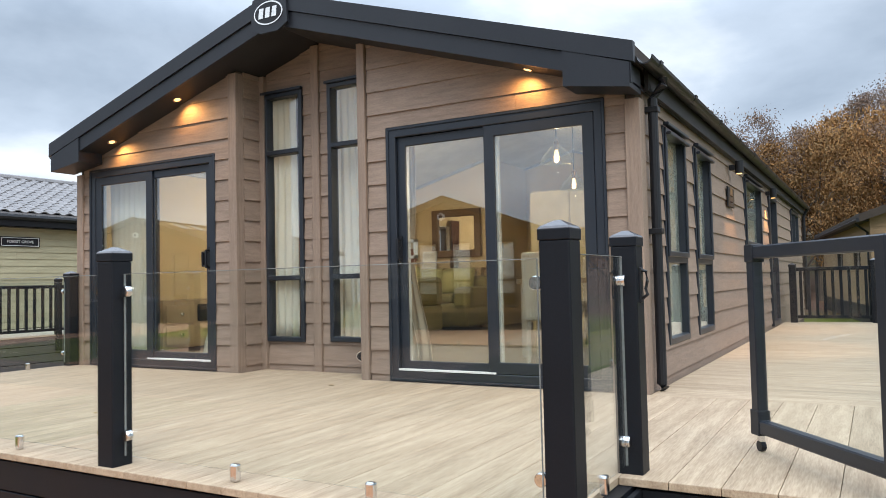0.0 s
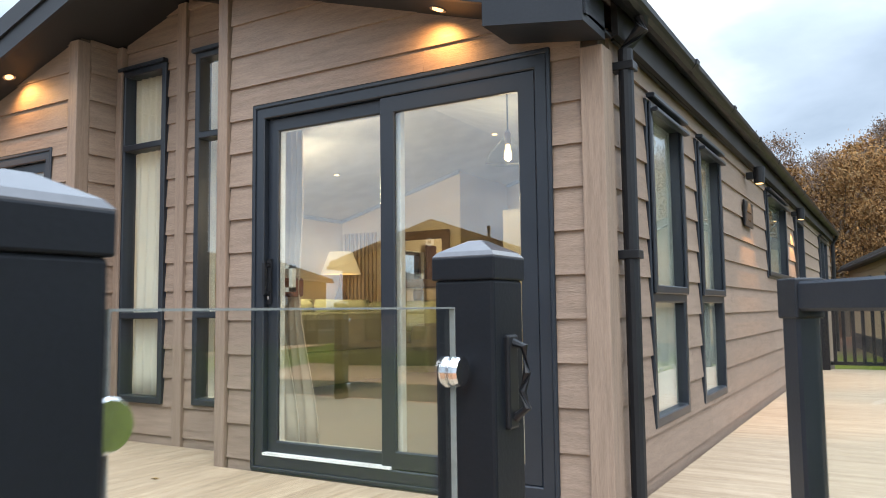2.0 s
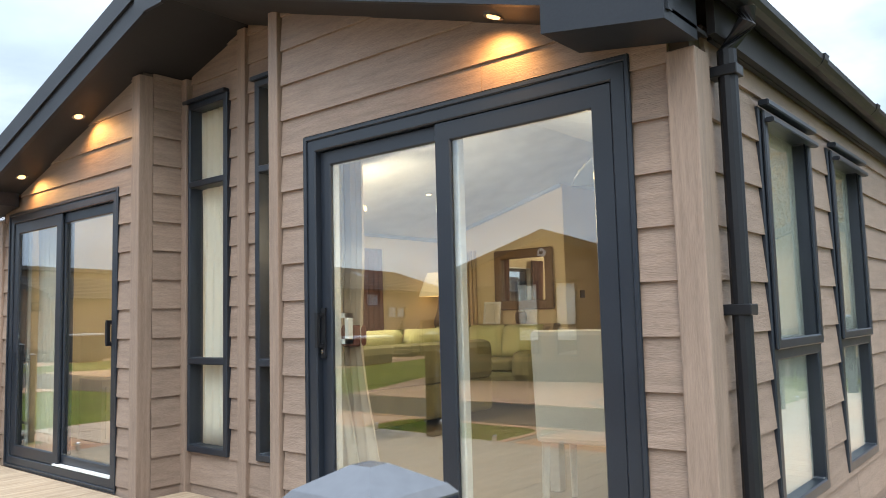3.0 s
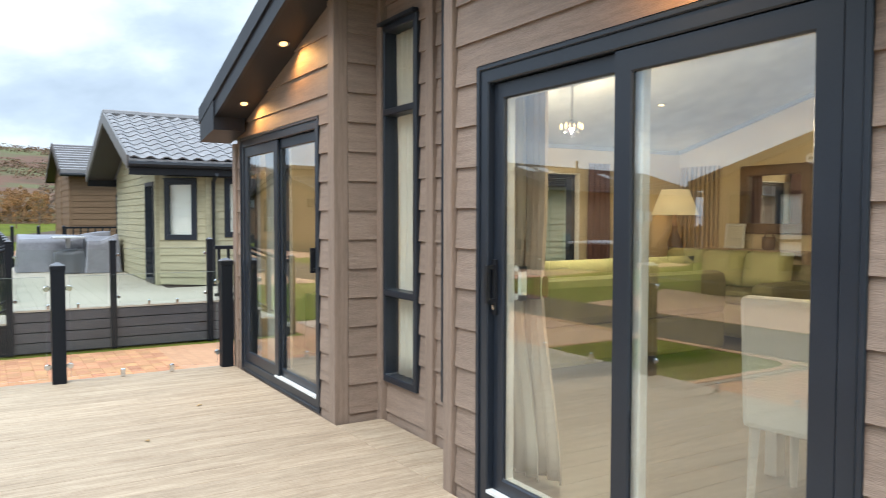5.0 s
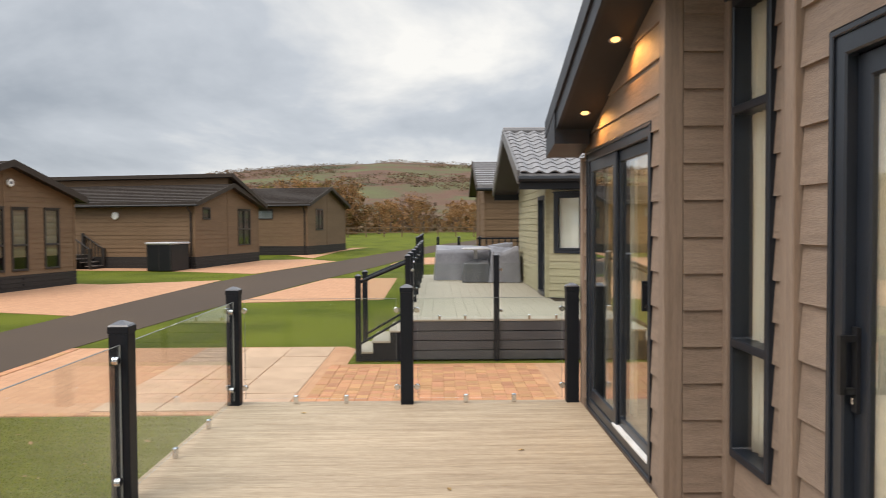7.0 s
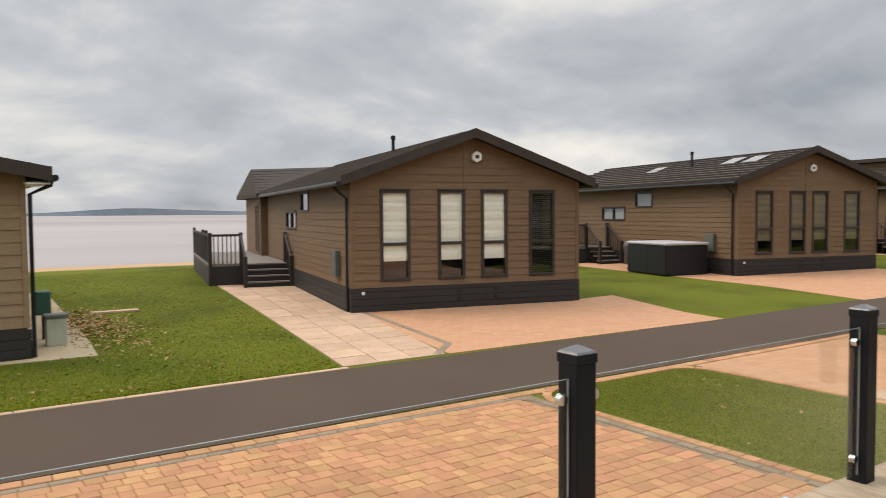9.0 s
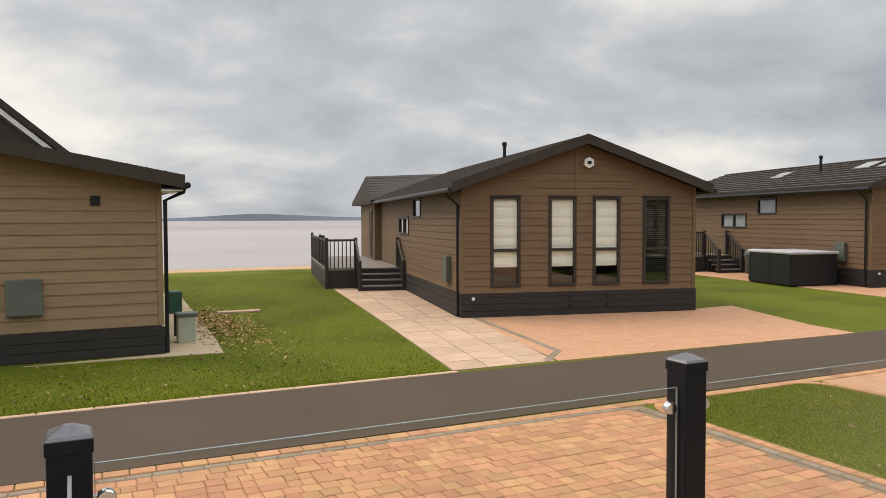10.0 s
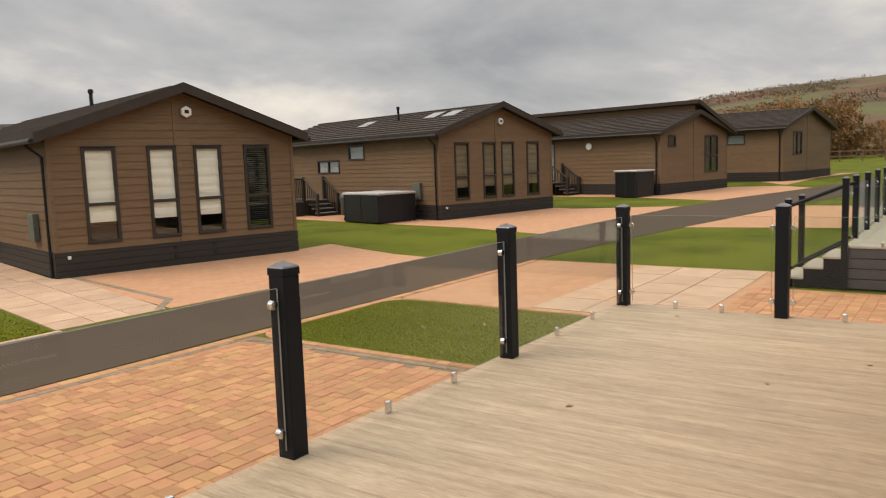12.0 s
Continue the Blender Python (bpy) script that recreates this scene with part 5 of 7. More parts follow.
def slabs(name, quad, nu, nv, label, material=None, h=0.014):
    """Flagstones laid in a quad of four corners."""
    a, b, c, d = (Vector(p) for p in quad)
    t = tagged(drape(name, quad, 0.002, JOINT), label, "paving", kind="structure")
    at = lambda s, r: (a * (1 - s) + b * s) * (1 - r) + (d * (1 - s) + c * s) * r
    rnd = random.Random(nu * 31 + nv)
    for j in range(nv):
        for i in range(nu):
            s0, s1, r0, r1 = (i + 0.012) / nu, (i + 0.988) / nu, (j + 0.012) / nv, (j + 0.988) / nv
            bm = bmesh.new()
            dz = h + rnd.uniform(-0.002, 0.002)
            ps = [at(s0, r0), at(s1, r0), at(s1, r1), at(s0, r1)]
            lo = [bm.verts.new((p.x, p.y, gz(p.x) - 0.02)) for p in ps]
            hi = [bm.verts.new((p.x, p.y, gz(p.x) + dz)) for p in ps]
            bm.faces.new(hi)
            for k in range(4):
                bm.faces.new((lo[k], lo[(k + 1) % 4], hi[(k + 1) % 4], hi[k]))
            part("slab", bm, material or SLAB, t)


slabs("pavement_2", [(-5.98, -5.32), (-7.75, -5.28), (-9.15, -10.9), (-7.05, -10.9)], 3, 9, "buff sandstone flags beside the brown lodge")
slabs("pavement_3", [(-7.06, -10.92), (-8.86, -10.92), (-11.4, -21.5), (-9.0, -21.5)], 3, 16, "buff sandstone flags along the brown lodge")
tagged(drape("pavement_4", [(-7.80, -5.26), (-14.5, -5.05), (-14.7, -6.2), (-15.9, -9.4), (-14.6, -9.4), (-8.95, -10.7)], 0.012, SETT_FAR), "orange sett drive before the brown lodge", "paving", kind="structure")
edging("kerb_5", [(-7.62, -5.34), (-8.3, -6.0), (-8.6, -7.6), (-9.1, -10.4)], SETT_GREY, "grey sett course edging the drive", w=0.14)
tagged(drape("pavement_5", [(-19.5, -4.75), (-20.6, -8.0), (-22.3, -18.0), (-24.5, -18.0), (-22.8, -10.3), (-28.4, -8.8), (-28.0, -7.7), (-29.5, -4.0)], 0.012, SETT_FAR), "orange sett drive before a brown lodge", "paving", kind="structure")
tagged(drape("pavement_6", [(-32.6, -3.5), (-34.6, -8.0), (-36, -16), (-37.5, -16), (-36.0, -6.9), (-42.5, -5.4), (-43, -3.0), (-41, -1.3), (-36, -2.6)], 0.012, SETT_FAR), "orange sett drive before a brown lodge", "paving", kind="structure")
tagged(drape("pavement_7", [(-10.12, -2.42), (-14.9, -2.38), (-14.9, 2.4), (-14.6, 2.6), (-13.2, 2.6), (-13.2, 13.0), (-7.85, 13.0), (-7.85, 2.25), (-10.12, 2.2)], 0.008, SETT_FAR), "orange sett drive between the decks", "paving", kind="structure")
tagged(drape("pavement_8", [(-22.0, -1.55), (-30.0, -0.1), (-30.0, 2.5), (-22.6, 2.5)], 0.012, SETT_FAR), "orange sett drive", "paving", kind="structure")
tagged(drape("pavement_9", [(-44, -3.0), (-58, -2.3), (-58, -1.2), (-56.5, -1.7), (-48.5, -3.3), (-47.5, -5.0)], 0.012, SETT_FAR), "orange sett drive", "paving", kind="structure")
tagged(drape("pavement_10", [(-38, 1.75), (-44, 2.6), (-44, 5), (-38, 5)], 0.012, SETT_FAR), "orange sett drive", "paving", kind="structure")
slabs("pavement_11", [(-10.2, -0.1), (-14.8, -0.1), (-14.8, 2.2), (-10.2, 2.2)], 5, 3, "pink sandstone flags beside the lawn", h=0.018)
tagged(drape("pavement_12", [(-0.3, -8.55), (-3.25, -8.42), (-3.4, -10.2), (-3.9, -20), (-2.4, -20), (-2.4, -8.75)], 0.012, CONCRETE), "bare concrete apron round the tan lodge", "paving", kind="structure")

# individual setts of the strip by the neighbour's deck
setts("pavement_13", -13.15, -10.2, 2.35, 5.6, lambda x, y: False, "orange setts beside the raised deck")


# ---- the sage-green lodge next door ----
def text_bm(body, size):
    cu = bpy.data.curves.new("lettering", "FONT")
    cu.body, cu.size, cu.align_x, cu.align_y, cu.extrude = body, size, "CENTER", "CENTER", 0.002
    ob = bpy.data.objects.new("lettering", cu)
    me = bpy.data.meshes.new_from_object(ob)
    bm = bmesh.new()
    bm.from_mesh(me)
    bpy.data.objects.remove(ob)
    return bm


def green_lodge():
    t = thing("holiday_lodge", "sage-green board lodge with grey tiled roof and dark trim", "lodge", pose(-19.2, 12, gz(-19)))
    t["world_parts"] = 1
    X, XL, RX, Y0, Y1 = -16.22, -22.18, -19.2, 6.30, 19.0
    eave, apex = 2.42, 3.50
    sl = (apex - eave) / (RX - XL)
    lines = [(apex + sl * RX, -sl), (apex - sl * RX, sl)]
    fr, rt = front_at(Y0), right_at(X)
    door = (-17.95, -17.0, 0.02, 2.12)
    w = wall("wall", t, fr, XL, -16.89, -0.6, apex, [door], lines)
    boards(w, fr, XL, -16.93, 0.02, apex, 0.15, [door], lines, CLAD_GREEN)
    win = (7.48, 8.20, 0.98, 2.18)
    w = wall("wall", t, rt, 7.16, Y1, -0.6, eave, [win])
    boards(w, rt, 7.18, Y1, 0.02, eave, 0.15, [win], [], CLAD_GREEN)
    ch = Vector((X - -16.89, 7.16 - Y0, 0))
    L = ch.length
    ch.normalize()
    cm = Matrix(((ch.x, ch.y, 0, -16.89), (ch.y, -ch.x, 0, Y0), (0, 0, 1, 0), (0, 0, 0, 1)))
    bay = (0.17, 0.86, 0.93, 2.16)
    w = wall("wall", t, cm, 0.0, L, -0.6, eave, [bay])
    boards(w, cm, 0.03, L - 0.03, 0.02, eave, 0.15, [bay], [], CLAD_GREEN)
    for mm, h in ((cm, bay), (rt, win)):
        c = casement(t, mm, *h, w=0.085, pane=PANE_FAR)
        part("blind", slab_bm(mm, h[0] + 0.05, h[1] - 0.05, h[2] + 0.05, h[3] - 0.05, -0.06, -0.05), BLIND, c, "cream roller blind, fully down")
        part("sash", frame_bm(mm, h[0] + 0.06, h[1] - 0.06, h[2] + 0.06, h[3] - 0.06, 0.05, 0.0, 0.055), ANTHRACITE, c)
    d = part("door", frame_bm(fr, *door, 0.08, -0.08, 0.06), ANTHRACITE, t, "dark glazed entrance door")
    part("pane", slab_bm(fr, door[0] + 0.08, door[1] - 0.08, 0.10, 2.04, -0.03, -0.02), PANE, d)
    part("door_handle", slab_bm(fr, -17.1, -17.07, 0.95, 1.15, 0.06, 0.10), BLACKPIPE, d)
    for x, y in ((-16.89, Y0), (X, 7.16)):
        part("corner_trim", boxes((x - 0.05, x + 0.05, y - 0.05, y + 0.05, 0.01, eave)), CLAD_GREEN, t)
    for z in (-0.52, -0.36, -0.20):
        part("skirt_board", boxes((X - 0.01, X + 0.03, 7.2, Y1, z, z + 0.15)), SKIRT, t)
    # roof slopes, verge boards, gutters
    yf = 5.60
    top = lambda x: apex + 0.19 - sl * abs(x - RX)
    for s in (-1, 1):
        xe = RX + s * 3.30
        bm = bmesh.new()
        prism(bm, [(RX, top(RX)), (xe, top(xe)), (xe, top(xe) - 0.12), (RX, top(RX) - 0.12)], lambda u, z: yf + 0.03, lambda u, z: Y1 + 0.3)
        r = part("roof", bm, TILE, t)
        bm = bmesh.new()
        prism(bm, [(RX, top(RX) + 0.07), (xe, top(xe) + 0.07), (xe, top(xe) - 0.19), (RX, top(RX) - 0.19)], lambda u, z: yf - 0.02, lambda u, z: yf + 0.02)
        part("verge", bm, VERGE, t, "pale grey metal verge")
        bm = bmesh.new()
        prism(bm, [(RX, top(RX) - 0.13), (xe, top(xe) - 0.13), (xe, top(xe) - 0.15), (RX, top(RX) - 0.15)], lambda u, z: yf + 0.021, lambda u, z: Y0 - 0.04)
        part("soffit", bm, ROOF_EDGE, t)
        part("gutter", tube([(xe + s * 0.05, yf, top(xe) - 0.10), (xe + s * 0.05, Y1 + 0.3, top(xe) - 0.10)], 0.06, 8), BLACKPIPE, t)
        part("fascia", boxes((min(xe, xe - s * 0.03), max(xe, xe - s * 0.03), yf + 0.02, Y1 + 0.3, top(xe) - 0.30, top(xe) - 0.10)), BLACKPIPE, t)
        part("eaves_board", boxes((min(xe, xe - s * 0.34), max(xe, xe - s * 0.34), Y0, Y1, top(xe) - 0.30, top(xe) - 0.285)), SOFFIT, t)
        # curved tiles
        if s > 0:
            me = bpy.data.meshes.new("roof_tile")
            W, H, n = 0.30, 0.345, 6
            vs = []
            for k in range(n + 1):
                yv = W * k / n
                zv = 0.028 * math.sin(2 * math.pi * k / n) + 0.03
                vs += [(0, yv, zv + 0.012), (-H, yv, zv - 0.006), (0, yv, zv - 0.012)]
            fs = []
            for k in range(n):
                fs += [(3 * k, 3 * k + 3, 3 * k + 4, 3 * k + 1), (3 * k, 3 * k + 2, 3 * k + 5, 3 * k + 3)]
            me.from_pydata(vs, [], fs)
            me.materials.append(TILE)
            ang = math.degrees(math.atan(sl))
            length = math.hypot(3.30, 3.30 * sl)
            rows = int(length / 0.315)
            rv, rf, made = [], [], 0
            for j in range(rows):
                dist = length * (1 - j / rows)
                x = RX + dist * math.cos(radians(ang))
                for i in range(44):
                    y = yf + 0.04 + 0.295 * i
                    m = pose(x, y, top(x), 0, ang, 0)
                    if i < 27 and made < 300:
                        share("roof_tile", me, r, m)
                        made += 1
                    else:
                        o = len(rv)
                        rv += [tuple(m @ Vector(v)) for v in vs]
                        rf += [tuple(o + k for k in f) for f in fs]
            mm = bpy.data.meshes.new("tiles")
            mm.from_pydata(rv, [], rf)
            mm.materials.append(TILE)
            ob = new("tiles", mm)
            ob.parent = r
            tagged(ob, kind="stuff")
    part("ridge", tube([(RX, yf, top(RX) + 0.03), (RX, Y1 + 0.3, top(RX) + 0.03)], 0.09, 8), TILE, t)
    part("downpipe", tube([(-15.85, 7.24, 2.24), (-16.12, 7.24, 2.10), (-16.12, 7.24, 0.0)], 0.04, 8), BLACKPIPE, t)
    # name sign with a white border
    sg = part("name_sign", slab_bm(rt, 9.33, 10.21, 1.78, 2.00, 0.03, 0.045), BLACKPIPE, t, "black name sign with white lettering")
    part("border", frame_bm(rt, 9.35, 10.19, 1.80, 1.98, 0.012, 0.045, 0.047, bevel=0), WHITE, sg)
    bm = text_bm("FOREST GROVE", 0.085)
    bmesh.ops.transform(bm, matrix=Matrix.Translation((X + 0.047, 9.77, 1.89)) @ Matrix.Rotation(math.pi / 2, 4, "Z") @ Matrix.Rotation(math.pi / 2, 4, "X"), verts=bm.verts)
    part("lettering", bm, WHITE, sg)


VERGE = surface("grey_metal_verge", (0.12, 0.108, 0.10), rough=0.4, bump=0.05)
green_lodge()


SKIRT_GREY = surface("slate_board", (0.060, 0.060, 0.066), (0.046, 0.046, 0.051), rough=0.5, scale=2.5, bump=0.15)


def green_deck():
    t = thing("deck_2", "raised grey deck with charcoal boarded sides and steps", "deck", pose(0, 0, 0), kind="structure")
    part("deck_frame", boxes((-24.5, -13.47, 3.58, 6.24, -0.66, -0.03), (-16.10, -13.47, 6.24, 13.0, -0.66, -0.03)), POSTMAT, t)
    y = 3.55
    while y < 6.2:
        part("deck_board", boxes((-24.5, -13.42, y, y + 0.196, -0.028, 0.0)), DECK_GREY, t)
        y += 0.2
    while y < 12.9:
        part("deck_board", boxes((-16.18, -13.42, y, y + 0.196, -0.028, 0.0)), DECK_GREY, t)
        y += 0.2
    for k in range(4):
        z = -0.04 - 0.155 * k
        part("skirt_board", boxes((-13.465, -13.43, 3.56, 13.0, z - 0.140, z), bevel=0.004), SKIRT_GREY, t)
        part("skirt_board", boxes((-24.5, -13.47, 3.545, 3.575, z - 0.148, z), bevel=0.003), POSTMAT, t)
    for k in range(3):
        z, yb = -0.17 * (k + 1), 3.55 - 0.28 * k
        part("tread", boxes((-14.55, -13.40, yb - 0.30, yb, z - 0.03, z), bevel=0.004), DECK_GREY, t)
        part("string", boxes((-13.455, -13.425, yb - 0.28, yb, -0.66, z - 0.032)), POSTMAT, t)
        part("riser", boxes((-14.55, -13.46, yb - 0.272, yb - 0.25, -0.66, z - 0.032)), POSTMAT, t)


green_deck()
for y in (3.56, 4.98, 6.47):
    deck_post(-13.42, y, 1.04, 0, [(0, 1)] if y < 6 else [(0, -1)], "neighbour's deck posts", low=-0.66, w=0.045)
glass_panel(-13.42, 3.65, -13.42, 4.89, group="neighbour's balustrade panels")
glass_panel(-13.42, 5.07, -13.42, 6.38, group="neighbour's balustrade panels")
deck_post(-13.42, 2.76, 0.72 + 0.66, -0.66, [], "neighbour's deck posts", low=0.0, w=0.045)
deck_post(-14.58, 2.76, 0.72 + 0.66, -0.66, [], "neighbour's deck posts", low=0.0, w=0.045)
deck_post(-14.62, 3.56, 1.04, 0, [], "neighbour's deck posts", w=0.045)
for x in (-13.42, -14.58):
    h = thing("stair_handrail", "sloping anthracite handrail with glass beneath", "handrail", pose(x, 2.76, 0), "neighbour's stair rails")
    part("rail", tube([(0, 0.0, 0.60), (0, 0.80, 0.93)], 0.028, 8), POSTMAT, h)
    part("bottom_rail", tube([(0, 0.0, -0.40), (0, 0.80, 0.06)], 0.02, 8), POSTMAT, h)
    bm = bmesh.new()
    prism(bm, [(0.04, -0.36), (0.76, 0.038), (0.76, 0.89), (0.04, 0.59)], lambda u, z: -0.004, lambda u, z: 0.004, right_at(0))
    part("pane", bm, RAIL_GLASS, h)
for k, x in enumerate((-16.2, -17.9, -19.6, -21.3, -23.0, -24.4)):
    deck_post(x, 3.57, 1.04, 0, [(1, 0)], "neighbour's deck posts", w=0.045)
    xp = (-14.62, -16.2, -17.9, -19.6, -21.3, -23.0)[k]
    glass_panel(x + 0.08, 3.57, xp - 0.08, 3.57, group="neighbour's balustrade panels")


def bannister(x0, y0, x1, y1, z=0.0, h=0.92, gap=0.11, label="anthracite bannister rail with square balusters", group="bannisters", w=0.045):
    d = Vector((x1 - x0, y1 - y0))
    L = d.length
    t = thing("bannister", label, "railing", pose(x0, y0, z, 0, 0, math.degrees(math.atan2(d.y, d.x))), group)
    part("rail", boxes((0, L, -0.035, 0.035, h - 0.06, h), bevel=0.006), POSTMAT, t)
    part("bottom_rail", boxes((0, L, -0.025, 0.025, 0.07, 0.12)), POSTMAT, t)
    me = None
    n = int(L / gap)
    for k in range(n):
        u = L * (k + 0.5) / n
        if me is None:
            b = part("baluster", boxes((-0.5 * w, 0.5 * w, -0.016, 0.016, 0.12, h - 0.06)), POSTMAT, t)
            b.location.x = u
            me = b.data
        else:
            share("baluster", me, t, pose(u, 0, 0))
    return t


bannister(-13.42, 6.55, -13.42, 8.75, group="neighbour's bannisters", gap=0.15)
deck_post(-13.42, 8.82, 1.04, 0, [], "neighbour's deck posts", w=0.05)
bannister(-13.42, 8.9, -13.42, 11.5, group="neighbour's bannisters", gap=0.15)
# fence that closes our side walk, with its gate post
deck_post(-1.30, 14.05, 0.98, group="side walk posts")
deck_post(-0.10, 14.05, 1.02, group="side walk posts")
deck_post(0.22, 14.05, 1.02, group="side walk posts")
bannister(-1.24, 14.05, -0.16, 14.05, group="side walk bannisters", gap=0.12)
# Assumed rail, out of view; glass so that side windows reflect lighter.
side_y = (3.12, 5.3, 7.5, 9.7, 11.9, 14.05)
for ya, yb in zip(side_y, side_y[1:]):
    if yb < 14:
        deck_post(0.22, yb, 1.0, group="side walk posts")
    glass_panel(0.22, ya + 0.08, 0.22, yb - 0.08, group="side walk glass panels")


def cover(name, label, x0, x1, y0, y1, h, seed, material):
    """A loose waterproof cover over garden furniture: sagging top, pleated sides, flared hem."""
    n = 26
    bm = bmesh.new()
    grid = {}
    for i in range(-6, n + 7):
        for j in range(-6, n + 7):
            u, v = min(max(i, 0), n) / n, min(max(j, 0), n) / n
            x, y = x0 + (x1 - x0) * u, y0 + (y1 - y0) * v
            out = max(-i, i - n, -j, j - n, 0)
            edge = min(u, 1 - u, v, 1 - v)
            z = h * (0.90 + 0.10 * math.cos(2.5 * u + seed) * math.sin(3 * v + seed)) - 0.10 * math.exp(-((u - 0.5) ** 2 + (v - 0.5) ** 2) * 9) + 0.03 * noise.noise((u * 5, v * 5, seed))
            if out:
                z *= (6 - out) / 6
                fl = 0.012 * out + 0.035 * (out / 6) * noise.noise((x * 4, y * 4, seed))
                dx, dy = (-1 if i < 0 else 1 if i > n else 0), (-1 if j < 0 else 1 if j > n else 0)
                x, y = x + dx * fl, y + dy * fl
                if out == 6:
                    z = 0.012
            elif edge < 0.04:
                z -= 0.02
            grid[i, j] = bm.verts.new((x, y, z))
    for i in range(-6, n + 6):
        for j in range(-6, n + 6):
            bm.faces.new((grid[i, j], grid[i + 1, j], grid[i + 1, j + 1], grid[i, j + 1]))
    bmesh.ops.remove_doubles(bm, verts=bm.verts, dist=0.0005)
    ob = part(name, bm, material, smooth=True)
    return tagged(ob, label, "furniture cover", "garden furniture covers")


TARP = surface("grey_tarpaulin", (0.22, 0.22, 0.24), (0.165, 0.165, 0.185), rough=0.55, scale=2.5, fine=18, bump=0.5)
TARP_DARK = surface("charcoal_tarpaulin", (0.09, 0.092, 0.10), rough=0.55, scale=2.5, fine=18, bump=0.5)
TARP_PALE = surface("pale_tarpaulin", (0.46, 0.45, 0.46), rough=0.5, scale=2.5, fine=18, bump=0.4)
cover("furniture_cover", "grey waterproof cover over a garden sofa", -22.9, -22.1, 4.0, 6.1, 1.05, 1.3, TARP)
cover("furniture_cover", "grey waterproof cover over a corner seat", -22.0, -21.1, 5.45, 6.15, 1.0, 4.2, TARP)
cover("furniture_cover", "charcoal waterproof cover over a low table", -21.9, -21.2, 4.75, 5.38, 0.62, 2.2, TARP_DARK)
tagged(part("garden_table", boxes((-21.95, -21.15, 4.7, 5.42, 0.86, 0.90), (-21.6, -21.5, 5.0, 5.1, 0.61, 0.86), bevel=0.01), TARP_PALE), "pale covered table top on a stem", "table")

# lodge beyond the green one
def far_right_window(t):
    rt = right_at(5.6)
    c = casement(t, rt, 1.4, 2.5, 0.5 + 0.2, 2.55, w=0.07)
    part("curtain", slab_bm(rt, 1.45, 2.45, 0.75, 2.5, 0.03, 0.034), BLIND, c)


lodge((-34.2, 5.75), 0.0, 5.6, 12.0, 3.30, 4.30, [], [], CLAD_BROWN, TILE, "brown board lodge with grey tiled roof", joined=True, pitch=0.2, extras=far_right_window)
bannister(-27.5, 5.4, -27.5, 8.2, gz(-27), 1.6, 0.2, group="far bannisters")
for k in range(5):
    deck_post(-30.5 - 2.2 * k, 3.3, 1.55, gz(-32), [], "far deck posts", low=0.0, w=0.05)
for k in range(4):
    deck_post(-28.6, 3.3 + 0.75 * k, 1.55, gz(-32), [], "far deck posts", low=0.0, w=0.05)


# ---- steps, decks and tubs of the seaward lodges ----
def rear_steps(A, angle, v0=7.4, deck_to=13.0, uw=2.0, step_w=1.05):
    """Side steps up to a railed deck along the left wall."""
    M = pose(A[0], A[1], gz(A[0]), 0, 0, angle)
    t = thing("deck_steps", "dark timber side steps and railed deck of a brown lodge", "steps", M, "side steps")
    for k in range(4):
        z = 0.17 * (k + 1)
        part("tread", boxes((-step_w, -0.06, v0 + 0.27 * k, v0 + 0.27 * k + 0.29, z - 0.04, z)), TREAD, t)
        part("riser", boxes((-step_w, -0.06, v0 + 0.27 * k + 0.012, v0 + 0.27 * k + 0.03, 0, z - 0.041)), SKIRT, t)
    vd = v0 + 1.08
    part("deck_floor", boxes((-uw, -0.06, vd, deck_to, 0.60, 0.68)), TREAD, t)
    part("deck_side", boxes((-uw, -uw + 0.03, vd, deck_to, 0.0, 0.6)), SKIRT, t)
    part("deck_side", boxes((-uw + 0.031, -step_w - 0.01, vd, vd + 0.03, 0.0, 0.6)), SKIRT, t)
    for u, v, h in ((-step_w - 0.02, v0, 0.95), (-0.10, v0, 0.95), (-step_w - 0.02, vd, 1.65), (-0.10, vd, 1.65), (-uw + 0.05, vd, 1.65)):
        part("newel", boxes((u - 0.055, u + 0.055, v - 0.055, v + 0.055, 0.0, h), bevel=0.01), TIMBER, t)
    for u in (-step_w - 0.02, -0.10):
        part("handrail", tube([(u, v0, 0.90), (u, vd, 1.60)], 0.035, 8), TIMBER, t)
        for k in range(6):
            f = (k + 0.7) / 6.5
            part("baluster", boxes((u - 0.015, u + 0.015, v0 + 1.08 * f - 0.015, v0 + 1.08 * f + 0.015, 0.1 + 0.68 * f, 0.9 + 0.7 * f)), TIMBER, t)
    part("rail", boxes((-uw, -step_w - 0.02, vd - 0.03, vd + 0.03, 1.53, 1.6)), TIMBER, t)
    part("rail", boxes((-uw + 0.02, -uw + 0.08, vd, deck_to, 1.53, 1.6)), TIMBER, t)
    for k in range(7):
        u = -uw + 0.1 + (uw - step_w - 0.1) * (k + 0.5) / 7
        part("baluster", boxes((u - 0.015, u + 0.015, vd - 0.015, vd + 0.015, 0.68, 1.54)), TIMBER, t)
    n = int((deck_to - vd) / 0.13)
    me = None
    for k in range(n):
        v = vd + 0.08 + (deck_to - vd) * k / n
        if me is None:
            b = part("baluster", boxes((-uw + 0.03, -uw + 0.07, -0.02, 0.02, 0.68, 1.54)), TIMBER, t)
            b.location.y = v
            me = b.data
        else:
            share("baluster", me, t, pose(0, v, 0))
    for v in (vd + 1.5, vd + 3.0, deck_to - 0.05):
        part("newel", boxes((-uw, -uw + 0.1, v - 0.05, v + 0.05, 0.0, 1.7), bevel=0.01), TIMBER, t)


